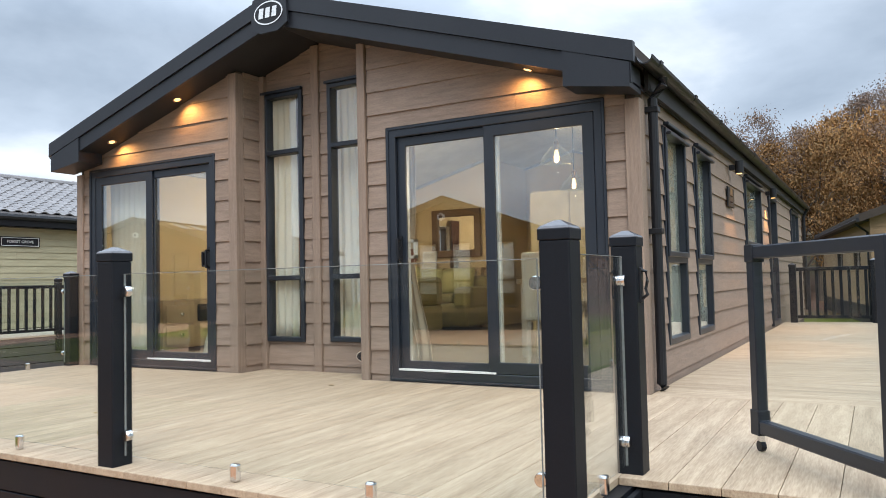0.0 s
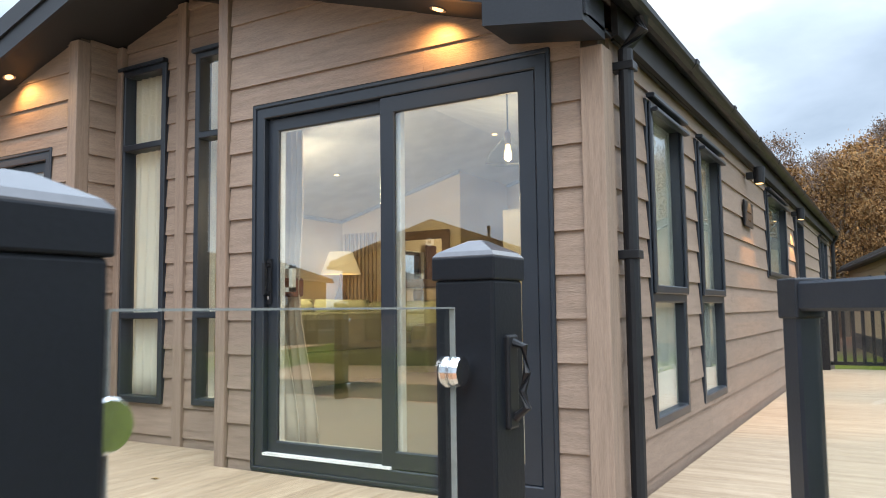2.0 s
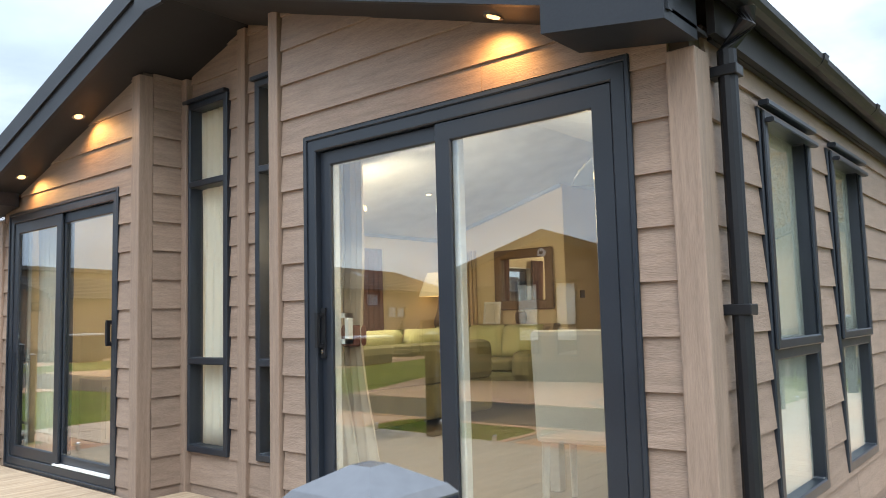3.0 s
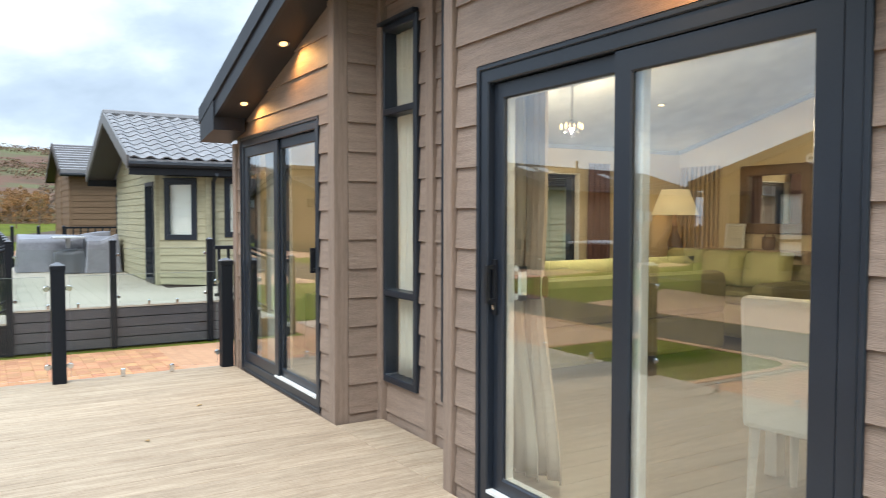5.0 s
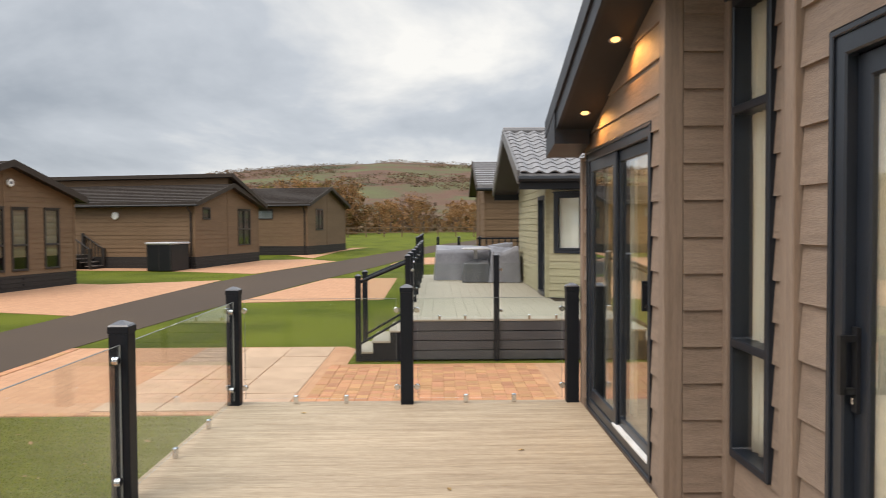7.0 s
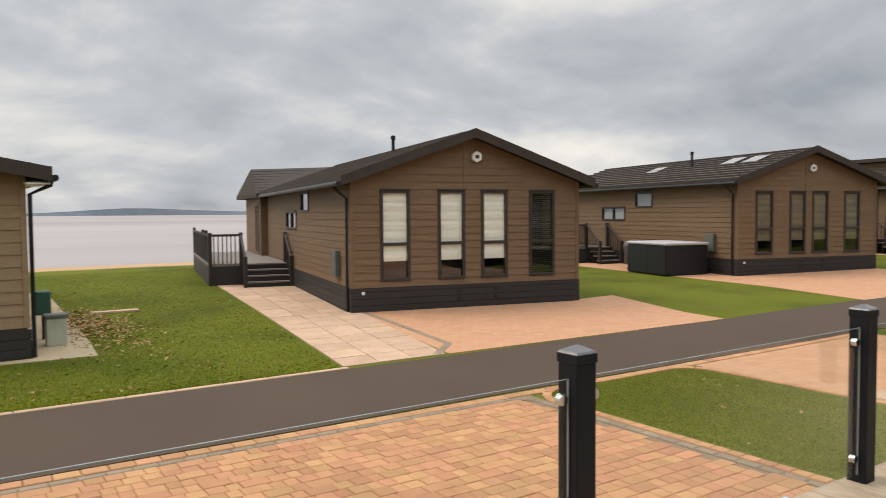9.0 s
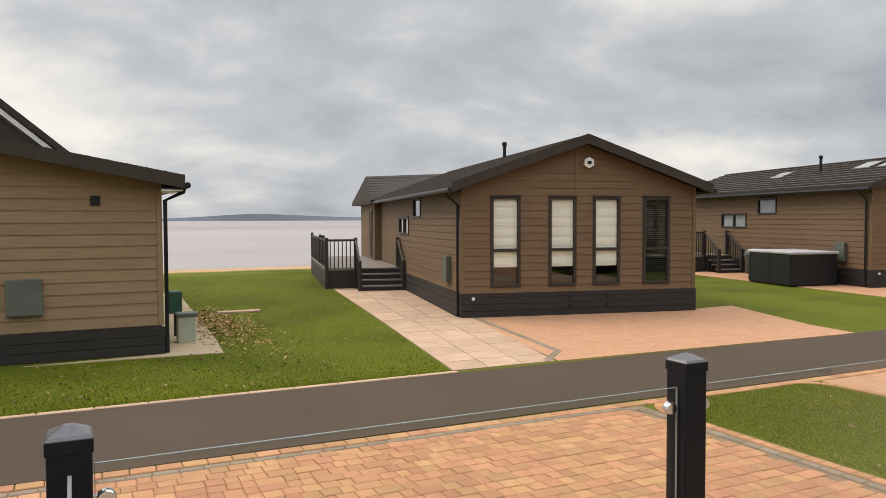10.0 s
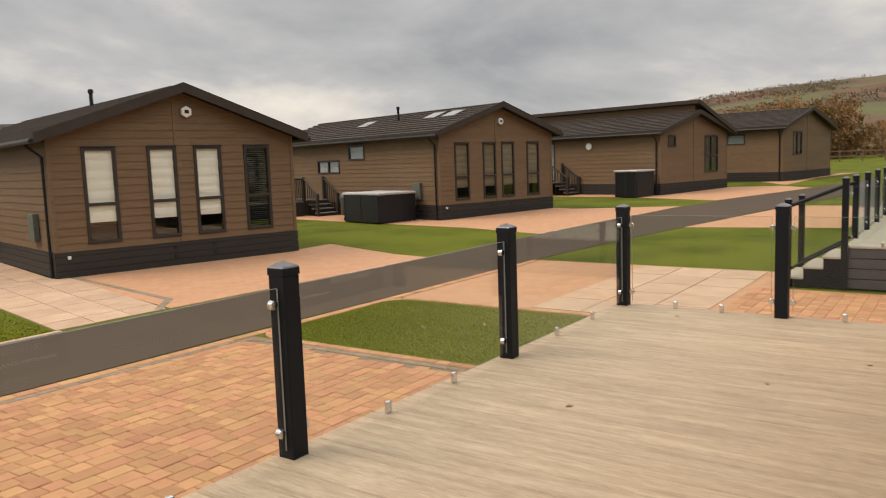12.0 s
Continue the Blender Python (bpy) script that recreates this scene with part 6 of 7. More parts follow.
TREAD = surface("worn_tread", (0.20, 0.17, 0.145), rough=0.7, scale=3, bump=0.3)
TIMBER = surface("dark_stained_timber", (0.026, 0.019, 0.015), rough=0.6, scale=3, stretch=(4, 4, 1), bump=0.2)
rear_steps(N1_POSE[0], N1_POSE[1], 7.0, 16.0, 2.45, step_w=1.45)
rear_steps((-22.66, -10.37), 165.0, 6.6, 10.0, 1.7)
rear_steps((-35.9, -7.0), 168.0, 4.6, 8.4, 1.7)


def rear_wing(A, angle):
    """The cross gable at the seaward end of the brown lodge."""
    t = thing("lodge_wing", "brown boarded side wing with hipped tiled roof", "lodge wing", pose(A[0], A[1], gz(A[0]), 0, 0, angle))
    w = part("wall", boxes((-0.25, 0.4, 12.3, 16.5, 0.0, 2.9)), CORE, t)
    boards(w, front_at(12.3), -0.23, 0.1, 0.5, 2.9, 0.17, [], [], CLAD_BROWN, False, 4, 0.024, 0.01)
    boards(w, left_at(-0.25), 12.3, 16.5, 0.5, 2.9, 0.17, [], [], CLAD_BROWN, True, 4, 0.024, 0.01)
    bm = bmesh.new()
    p = [bm.verts.new(v) for v in ((-0.45, 11.9, 2.96), (2.9, 11.9, 2.96), (2.9, 17.0, 2.96), (-0.60, 17.0, 2.96), (-0.32, 14.4, 3.98), (2.9, 14.4, 4.12))]
    q = [bm.verts.new((v.co.x, v.co.y, 2.82)) for v in p[:4]]
    for f in ((p[0], p[1], p[5], p[4]), (p[2], p[3], p[4], p[5]), (p[3], p[0], p[4]), (p[1], p[2], p[5]), (q[0], q[1], q[2], q[3])):
        bm.faces.new(f)
    for k in range(4):
        bm.faces.new((p[k], p[(k + 1) % 4], q[(k + 1) % 4], q[k]))
    casement(t, left_at(-0.25), 12.7, 13.6, 0.75, 2.6, material=BROWN_FRAME, pane=PANE_FAR, posts=(13.15,))
    c0, c1, c4, c5 = [p[k].co.copy() for k in (0, 1, 4, 5)]
    rf = part("roof", bm, TILE_BROWN, t)
    for k in range(9):
        f = k / 9
        part("tile_course", tube([c0.lerp(c4, f), c1.lerp(c5, f)], 0.022, 5), TILE_BROWN, rf)


rear_wing(*N1_POSE)


def hot_tub(A, angle, u0, u1, v0, v1, h):
    t = thing("hot_tub", "black panelled hot tub with pale insulated lid", "hot tub", pose(A[0], A[1], gz(A[0]), 0, 0, angle), "hot tubs")
    part("cabinet", boxes((u0, u1, v0, v1, 0.01, h - 0.09), bevel=0.03), BLACKPIPE, t)
    part("lid", boxes((u0 - 0.04, u1 + 0.04, v0 - 0.04, v1 + 0.04, h - 0.089, h), bevel=0.03), TARP_PALE, t, "pale grey lid")
    for v in (v0 + 0.05, (v0 + v1) / 2, v1 - 0.05):
        part("corner_strip", boxes((u0 - 0.012, u0 - 0.001, v - 0.02, v + 0.02, 0.03, h - 0.12)), SKIRT, t)


hot_tub((-22.66, -10.37), 165.0, -2.0, -0.35, 1.0, 3.2, 1.08)
hot_tub((-35.9, -7.0), 168.0, -1.8, -0.35, 0.1, 1.3, 1.25)
bq = thing("barbecue", "kettle barbecue under a black fitted cover", "barbecue", pose(-22.66, -10.37, gz(-22.66), 0, 0, 165.0) @ pose(-1.2, 4.0, 0))
part("cover", turned([(0.30, 0.18), (0.36, 0.2), (0.36, 0.75), (0.42, 0.85), (0.34, 1.0), (0.12, 1.08), (0.0, 1.09)], 14), TARP_DARK, bq, smooth=True)
for a in (0.6, 2.7, 4.7):
    part("leg", tube([(0.25 * math.cos(a), 0.25 * math.sin(a), 0.0), (0.2 * math.cos(a), 0.2 * math.sin(a), 0.25)], 0.015, 6), BLACKPIPE, bq)

PILLAR = surface("pale_green_plastic", (0.42, 0.46, 0.36), rough=0.5, bump=0.05)
BOTTLE = surface("bottle_green", (0.02, 0.09, 0.06), rough=0.4, bump=0.05)
# service boxes beside the tan lodge
sb = thing("service_pillar", "pale green electricity pillar on the concrete apron", "service box", pose(-2.85, -9.9, gz(0)))
part("body", boxes((-0.16, 0.16, -0.12, 0.12, 0.0, 0.48), bevel=0.02), PILLAR, sb)
part("hood", boxes((-0.19, 0.19, -0.15, 0.15, 0.48, 0.55), bevel=0.02), GREENBOX, sb)
gb = thing("gas_regulator", "dark green gas regulator box on a post", "service box", pose(-2.75, -10.7, gz(0)))
part("post", boxes((-0.02, 0.02, -0.02, 0.02, 0.0, 0.55)), BLACKPIPE, gb)
part("box", boxes((-0.13, 0.13, -0.1, 0.1, 0.45, 0.88), bevel=0.03), BOTTLE, gb)
tagged(part("plank", boxes((-5.1, -4.1, -14.1, -13.85, gz(0), gz(0) + 0.05), bevel=0.01), SLAB), "weathered pale plank lying on the lawn", "plank")


# ---- inside the taupe lodge ----
CREAM_WALL = surface("cream_wallpaper", (0.70, 0.58, 0.38), (0.63, 0.51, 0.32), rough=0.8, scale=2, fine=40, bump=0.1)
CEIL = surface("white_ceiling", (0.78, 0.77, 0.74), rough=0.85, bump=0.05)
FLOOR = surface("grey_oak_vinyl", (0.215, 0.175, 0.14), (0.155, 0.125, 0.10), rough=0.45, scale=1.5, stretch=(6, 1, 1), fine=14, bump=0.1)
DRAPE = surface("cream_drape", (0.90, 0.87, 0.79), (0.83, 0.79, 0.70), rough=0.9, scale=3, stretch=(3, 3, 1), bump=0.2)
nd, ld = DRAPE.node_tree.nodes, DRAPE.node_tree.links
td = nd.new("ShaderNodeBsdfTranslucent")
td.inputs["Color"].default_value = (0.85, 0.78, 0.64, 1)
xd = nd.new("ShaderNodeMixShader")
xd.inputs[0].default_value = 0.28
ld.new(nd["Principled BSDF"].outputs[0], xd.inputs[1])
ld.new(td.outputs[0], xd.inputs[2])
ld.new(xd.outputs[0], nd["Material Output"].inputs["Surface"])
DRAPE_RED = surface("burgundy_drape", (0.15, 0.070, 0.055), rough=0.9, scale=3, bump=0.2)
DRAPE_TAUPE = surface("taupe_drape", (0.58, 0.50, 0.41), (0.47, 0.39, 0.31), rough=0.9, scale=3, stretch=(3, 3, 1), bump=0.2)
TIE = surface("brown_tieback", (0.17, 0.05, 0.03), rough=0.7, bump=0.1)
SOFA = surface("olive_chenille", (0.27, 0.25, 0.13), (0.20, 0.185, 0.095), rough=0.95, scale=4, fine=60, bump=0.3)
CUSHION = surface("sage_cushion", (0.55, 0.54, 0.26), rough=0.9, scale=4, fine=60, bump=0.3)
OAK = surface("pale_oak", (0.48, 0.37, 0.24), (0.39, 0.29, 0.18), rough=0.5, scale=2, stretch=(6, 6, 1), bump=0.15)
OAK_DARK = surface("carved_brown_wood", (0.16, 0.095, 0.05), rough=0.5, scale=4, bump=0.3)
LINEN = surface("cream_linen", (0.72, 0.68, 0.60), (0.64, 0.60, 0.52), rough=0.9, scale=6, fine=90, bump=0.2)
CUPBOARD = surface("cream_cupboard", (0.72, 0.63, 0.42), rough=0.45, bump=0.05)
WARM = glow("warm_bulb", (1.0, 0.66, 0.30), 2.6)
SHADE = glow("lit_lampshade", (1.0, 0.80, 0.45), 0.25)
MIRROR, mn, ml, mb = nodes_of("mirror")
mb.inputs["Metallic"].default_value, mb.inputs["Roughness"].default_value, mb.inputs["Base Color"].default_value = 1.0, 0.02, (0.9, 0.9, 0.9, 1)
RY1, RY2, NOOK_X = 11.1, 12.6, -5.50
CEIL_Z, CEIL_SLOPE = 3.065, 0.272


def room():
    tagged(part("floor", boxes((EAVE_L + 0.13, -5.37, FRONT_Y + 0.13, 5.80, 0.061, 0.072), (-3.87, EAVE_R - 0.13, FRONT_Y + 0.13, 5.80, 0.061, 0.072), (EAVE_L + 0.13, EAVE_R - 0.13, 5.80, RY2, 0.061, 0.072)), FLOOR), "grey oak-effect floor inside the lodge", "floor", kind="structure")
    d_r, d_l = DOOR_R, DOOR_L
    t1, t2 = (-5.295, -4.805, 0.27, 2.70), (-4.50, -4.01, 0.28, 2.70)
    inner = [(CEIL_Z - 0.006 + CEIL_SLOPE * APEX_X, -CEIL_SLOPE), (CEIL_Z - 0.006 - CEIL_SLOPE * APEX_X, CEIL_SLOPE)]
    fr = front_at(FRONT_Y + 0.122)
    side = [(5.96, 6.70, 0.28, 2.00), (7.10, 7.84, 0.28, 2.00), (10.15, 11.65, 1.18, 2.06)]
    for n, m, a, b, holes, lines, zt in (("wall_north_1", fr, EAVE_L + 0.14, -5.36, [d_l], inner, 3), ("wall_north_2", fr, -3.89, EAVE_R - 0.14, [d_r], inner, 3), ("wall_north_3", front_at(5.772), -5.36, -3.88, [t1, t2], inner, 3),
                                         ("wall_back_1", front_at(RY1), EAVE_L + 0.14, NOOK_X - 0.02, [], inner, 3.05), ("wall_back_2", front_at(RY2), NOOK_X, EAVE_R - 0.14, [], inner, 3.05), ("wall_return", right_at(NOOK_X), RY1, RY2 - 0.001, [], [], CEIL_Z - 0.006 - CEIL_SLOPE * 0.9),
                                         ("wall_right", right_at(EAVE_R - 0.122), FRONT_Y + 0.145, RY2 - 0.001, side, [], 2.26), ("wall_left", left_at(EAVE_L + 0.122), FRONT_Y + 0.145, RY1 - 0.001, [FAR_HOLE], [], 2.26)):
        tagged(wall(n, None, m, a, b, 0.073, zt, holes, lines, 0.018, CREAM_WALL), "cream papered inner wall", "wall", kind="structure")
    for s in (-1, 1):
        bm = bmesh.new()
        xe, xm = APEX_X + s * 2.95, APEX_X + s * 0.77
        at = lambda x: CEIL_Z - CEIL_SLOPE * abs(x - APEX_X)
        prism(bm, [(APEX_X, at(APEX_X)), (xm, at(xm)), (xm, at(xm) + 0.015), (APEX_X, at(APEX_X) + 0.015)], lambda u, z: 5.795, lambda u, z: RY2)
        prism(bm, [(xm, at(xm)), (xe, at(xe)), (xe, at(xe) + 0.015), (xm, at(xm) + 0.015)], lambda u, z: FRONT_Y + 0.145, lambda u, z: RY2)
        tagged(part("ceiling", bm, CEIL), "white vaulted ceiling", "ceiling", kind="structure")
    # grey cornice where the back wall and the low side wall meet the ceiling
    cornice = thing("trim", "grey cornice between wall and ceiling", "cornice", kind="structure")
    at = lambda x: CEIL_Z - CEIL_SLOPE * abs(x - APEX_X)
    for a, b, y in ((EAVE_L + 0.15, NOOK_X, RY1), (NOOK_X + 0.01, APEX_X, RY2), (APEX_X, EAVE_R - 0.15, RY2)):
        bm = bmesh.new()
        prism(bm, [(a, at(a) - 0.002), (b, at(b) - 0.002), (b, at(b) - 0.045), (a, at(a) - 0.045)], lambda u, z: y - 0.055, lambda u, z: y - 0.019)
        part("cornice", bm, CORNICE, cornice)
    part("cornice", boxes((EAVE_L + 0.142, EAVE_L + 0.18, FRONT_Y + 0.15, RY1 - 0.056, 2.215, 2.258)), CORNICE, cornice)


CORNICE = surface("grey_cornice", (0.40, 0.41, 0.44), rough=0.6, bump=0.03)
room()


def drape_curtain(x0, x1, y, z0, z1, tie=None, material=None, label="cream full-length curtain held by a brown tieback", to=None):
    """A pleated curtain, drawn in at the tieback."""
    t = thing("curtain", label, "curtain", pose((x0 + x1) / 2, y, z0), "lodge curtains")
    n, rows = 44, 14
    bm = bmesh.new()
    g = []
    folds = max(2.5, (x1 - x0) / 0.085)
    deep = min(0.03, (x1 - x0) / folds * 0.2)
    xt = (to if to is not None else x0) - (x0 + x1) / 2
    for r in range(rows + 1):
        z = (z1 - z0) * r / rows
        f = 1.0
        if tie is not None:
            d = z + z0 - tie
            f = 0.46 + 0.54 * smooth01(-d / 0.95) if d < 0 else 0.46 + 0.10 * smooth01(d / 0.5)
        line = []
        for k in range(n + 1):
            s = k / n
            x = x0 + (x1 - x0) * s - (x0 + x1) / 2
            x = xt + (x - xt) * f
            line.append(bm.verts.new((x, deep * math.sin(s * 2 * math.pi * folds + 0.9 * math.sin(z * 2 + 3 * s)), z)))
        g.append(line)
    for a, b in zip(g, g[1:]):
        for k in range(n):
            bm.faces.new((a[k], a[k + 1], b[k + 1], b[k]))
    ex = bmesh.ops.extrude_face_region(bm, geom=bm.faces[:])
    for v in ex["geom"]:
        if isinstance(v, bmesh.types.BMVert):
            v.co.y += 0.006
    part("cloth", bm, material or DRAPE, t, smooth=True)
    if tie is not None:
        w = (x1 - x0) * 0.40
        a, b = sorted((xt, xt + (w if xt < 0 else -w)))
        part("tieback", boxes((a - 0.01, b + 0.02, -0.05, 0.05, tie - z0 - 0.06, tie - z0 + 0.06), bevel=0.02), TIE, t)
    return t


drape_curtain(-3.84, -3.52, 5.60, 0.09, 2.18, 1.05)
drape_curtain(-3.74, -3.42, 5.66, 0.09, 2.18, 1.05, DRAPE_TAUPE, "taupe outer curtain held by a brown tieback", to=-3.74)
drape_curtain(-7.46, -6.80, 5.50, 0.09, 2.05, None, label="cream full-length curtain hanging straight")
drape_curtain(-6.12, -5.60, 5.56, 0.09, 2.08, 0.98, to=-5.60)
drape_curtain(-5.25, -4.965, 5.715, 0.30, 2.66, None, label="cream full-length curtain beside the tall window")
drape_curtain(-4.97, -4.84, 5.735, 0.30, 2.66, None, DRAPE_RED, "burgundy curtain beside the tall window")
drape_curtain(-4.88, -4.30, 5.835, 0.09, 2.72, None, label="cream full-length curtain beside the tall window")

for y in (8.62, 9.62):
    drape_curtain(-0.17, 0.17, 0, 0, 1.85, None, DRAPE_RED, "burgundy curtain beside the side window").matrix_basis = pose(EAVE_L + 0.22, y, 0.20, 0, 0, 90)


def dining_chair(x, y, turn):
    c = thing("dining_chair", "cream linen high-backed dining chair on pale legs", "chair", pose(x, y, 0.073, 0, 0, turn), "dining chairs")
    part("seat", boxes((-0.23, 0.23, -0.22, 0.24, 0.40, 0.50), bevel=0.03), LINEN, c)
    bm = boxes((-0.23, 0.23, -0.27, -0.19, 0.38, 0.985), bevel=0.03)
    for v in bm.verts:
        v.co.y -= 0.10 * max(0, v.co.z - 0.45) ** 1.3
    part("backrest", bm, LINEN, c)
    for lx, ly in ((-0.19, -0.21), (0.19, -0.21), (-0.19, 0.2), (0.19, 0.2)):
        part("leg", tube([(lx * 1.05, ly * 1.08, 0.0), (lx, ly, 0.40)], [0.018, 0.026], 4), LINEN_LEG, c)


LINEN_LEG = surface("pale_painted_wood", (0.68, 0.64, 0.57), rough=0.5, bump=0.05)
dining_chair(-2.62, 6.48, 10)
dining_chair(-1.98, 7.35, 100)
dining_chair(-2.75, 8.05, 180)
tb = thing("dining_table", "pale oak dining table on white legs", "table", pose(-2.65, 7.25, 0.073))
part("tabletop", boxes((-0.42, 0.42, -0.60, 0.60, 0.70, 0.75), bevel=0.008), OAK, tb)
for lx in (-0.36, 0.36):
    for ly in (-0.52, 0.52):
        part("leg", boxes((lx - 0.035, lx + 0.035, ly - 0.035, ly + 0.035, 0.0, 0.70), bevel=0.005), LINEN_LEG, tb)


def plump(hx, hy, hz, seed):
    """A stuffed cushion: full in the middle, pinched at its four corners."""
    bm = bmesh.new()
    n = 8
    for side in (-1, 1):
        g = {}
        for i in range(n + 1):
            for j in range(n + 1):
                u, v = 2 * i / n - 1, 2 * j / n - 1
                full = (max(0.0, 1 - u ** 4) * max(0.0, 1 - v ** 4)) ** 0.5
                k = 1 - 0.06 * (u * u * v * v)
                g[i, j] = bm.verts.new((u * hx * k * (1 - 0.05 * (1 - v * v)), side * hy * full * (1 + 0.12 * noise.noise((u * 2, v * 2, seed))), v * hz * k * (1 - 0.06 * (1 - u * u))))
        for i in range(n):
            for j in range(n):
                bm.faces.new((g[i, j], g[i + 1, j], g[i + 1, j + 1], g[i, j + 1]))
    bmesh.ops.remove_doubles(bm, verts=bm.verts, dist=0.0008)
    return bm


def sofa(x, y, turn, w, label, cushions):
    s = thing("sofa", label, "sofa", pose(x, y, 0.073, 0, 0, turn), "olive sofas")
    part("base", boxes((-w / 2, w / 2, -0.42, 0.45, 0.06, 0.42), bevel=0.05), SOFA, s)
    part("backrest", boxes((-w / 2, w / 2, 0.27, 0.47, 0.40, 0.82), bevel=0.08), SOFA, s)
    for u in (-w / 2 + 0.12, w / 2 - 0.12):
        part("arm", boxes((u - 0.14, u + 0.14, -0.45, 0.30, 0.30, 0.66), bevel=0.09), SOFA, s)
    n = int(w / 0.7)
    for k in range(n):
        u = -w / 2 + 0.25 + (w - 0.5) * (k + 0.5) / n
        part("seat_cushion", boxes((u - (w - 0.5) / n / 2 + 0.01, u + (w - 0.5) / n / 2 - 0.01, -0.43, 0.26, 0.42, 0.56), bevel=0.045), SOFA, s)
    for k in range(cushions):
        u = -w / 2 + 0.20 + (w - 0.4) * (k + 0.5) / cushions
        part("back_cushion", plump((w - 0.4) / cushions / 2 + 0.03, 0.13, 0.23, k + w), CUSHION, s, "plump lime-green back cushion", True).matrix_basis = pose(u, 0.17, 0.745, -12, 0, 3 * (k % 2))


sofa(-6.42, 10.42, 0, 2.1, "olive fabric sofa with lime cushions by the back wall", 3)
sofa(-5.92, 8.30, -90, 2.3, "olive fabric sofa with its back to the dining end", 2)
lt = thing("lamp_table", "small round dark side table", "table", pose(-7.28, 10.72, 0.073))
part("tabletop", turned([(0.24, 0.66), (0.25, 0.68), (0.25, 0.70), (0.0, 0.701)], 20), OAK_DARK, lt)
part("stem", turned([(0.16, 0.0), (0.15, 0.03), (0.03, 0.06), (0.03, 0.66)], 16), OAK_DARK, lt)
lp = thing("table_lamp", "lit table lamp with cream empire shade", "lamp", pose(-7.28, 10.72, 0.775))
part("base", turned([(0.09, 0.0), (0.10, 0.03), (0.05, 0.08), (0.08, 0.22), (0.09, 0.32), (0.04, 0.46), (0.02, 0.66)], 18), OAK_DARK, lp, smooth=True)
part("shade", turned([(0.29, 0.66), (0.17, 0.98), (0.165, 0.98), (0.282, 0.66)], 24), SHADE, lp, smooth=True)
# mirror and console on the back wall
mr = thing("wall_mirror", "square mirror in a broad carved brown frame", "mirror", pose(-6.11, RY1 - 0.02, 1.615))
part("frame", frame_bm(FRONT, -0.46, 0.46, -0.40, 0.40, 0.12, 0.002, 0.055, bevel=0.015), OAK_DARK, mr)
part("glass", boxes((-0.345, 0.345, -0.012, -0.004, -0.285, 0.285)), MIRROR, mr)
cs = thing("console_table", "narrow oak console behind the sofa", "table", pose(-6.3, RY1 - 0.12, 0.073))
part("top", boxes((-0.72, 0.72, -0.08, 0.08, 0.92, 0.96), bevel=0.004), OAK, cs)
for u in (-0.67, 0.67):
    part("leg", boxes((u - 0.03, u + 0.03, -0.06, 0.06, 0.0, 0.92)), OAK, cs)
pf = thing("photo_frame", "small white photo frame standing on the console", "frame", pose(-6.60, RY1 - 0.12, 1.034, -8))
part("frame", frame_bm(FRONT, -0.14, 0.14, 0.0, 0.30, 0.03, -0.01, 0.01), WHITE, pf)
part("mount", boxes((-0.11, 0.11, -0.002, 0.004, 0.03, 0.27)), LINEN, pf)
bk_ = thing("basket", "low woven brown basket on the console", "basket", pose(-6.12, RY1 - 0.12, 1.034))
part("bowl", turned([(0.06, 0.0), (0.075, 0.04), (0.078, 0.10), (0.068, 0.15), (0.05, 0.15)], 16), OAK_DARK, bk_, smooth=True)
part("handle", tube([(-0.06, 0, 0.14), (-0.04, 0, 0.22), (0.04, 0, 0.22), (0.06, 0, 0.14)], 0.008, 6), OAK_DARK, bk_)
# slatted panel on the back wall
for k in range(9):
    ob = part("wall_slat", boxes((-7.50 + 0.07 * k, -7.462 + 0.07 * k, RY1 - 0.045, RY1 - 0.02, 0.08, 2.05)), OAK, None)
    tagged(ob, "thin upright oak slat on the back wall", "wall slat", "slatted panel")
tagged(part("thermostat", boxes((NOOK_X + 0.002, NOOK_X + 0.02, 11.45, 11.55, 1.35, 1.45), bevel=0.004), BLACKPIPE), "small black thermostat on the cream wall", "thermostat")
# media unit along the side wall of the left bay
mu = thing("media_unit", "pale oak media sideboard with drawers and a dark panel for shelf shade", "sideboard", pose(-7.30, 6.75, 0.073))
part("body", boxes((-0.23, 0.20, -0.85, 0.85, 0.05, 0.60), bevel=0.006), OAK, mu)
# black panel on the solid front stands in for a shelf's shade
part("shelf_shade_panel", boxes((0.201, 0.206, -0.35, 0.35, 0.34, 0.54)), BLACKPIPE, mu)
for y0_ in (-0.82, 0.38):
    for z0_ in (0.09, 0.33):
        d_ = part("drawer", boxes((0.201, 0.222, y0_, y0_ + 0.44, z0_, z0_ + 0.21), bevel=0.004), OAK, mu)
        part("knob", turned([(0.018, 0), (0.022, 0.012), (0.0, 0.02)], 10), STEEL, d_).matrix_basis = pose(0.222, y0_ + 0.22, z0_ + 0.105, 0, 90)
tagged(part("ornament", turned([(0.07, 0.673), (0.09, 0.72), (0.06, 0.80), (0.045, 0.86), (0.02, 0.92), (0.0, 0.93)], 14, (-7.3, 7.3)), OAK_DARK, smooth=True), "small brown ornament on the sideboard", "ornament")
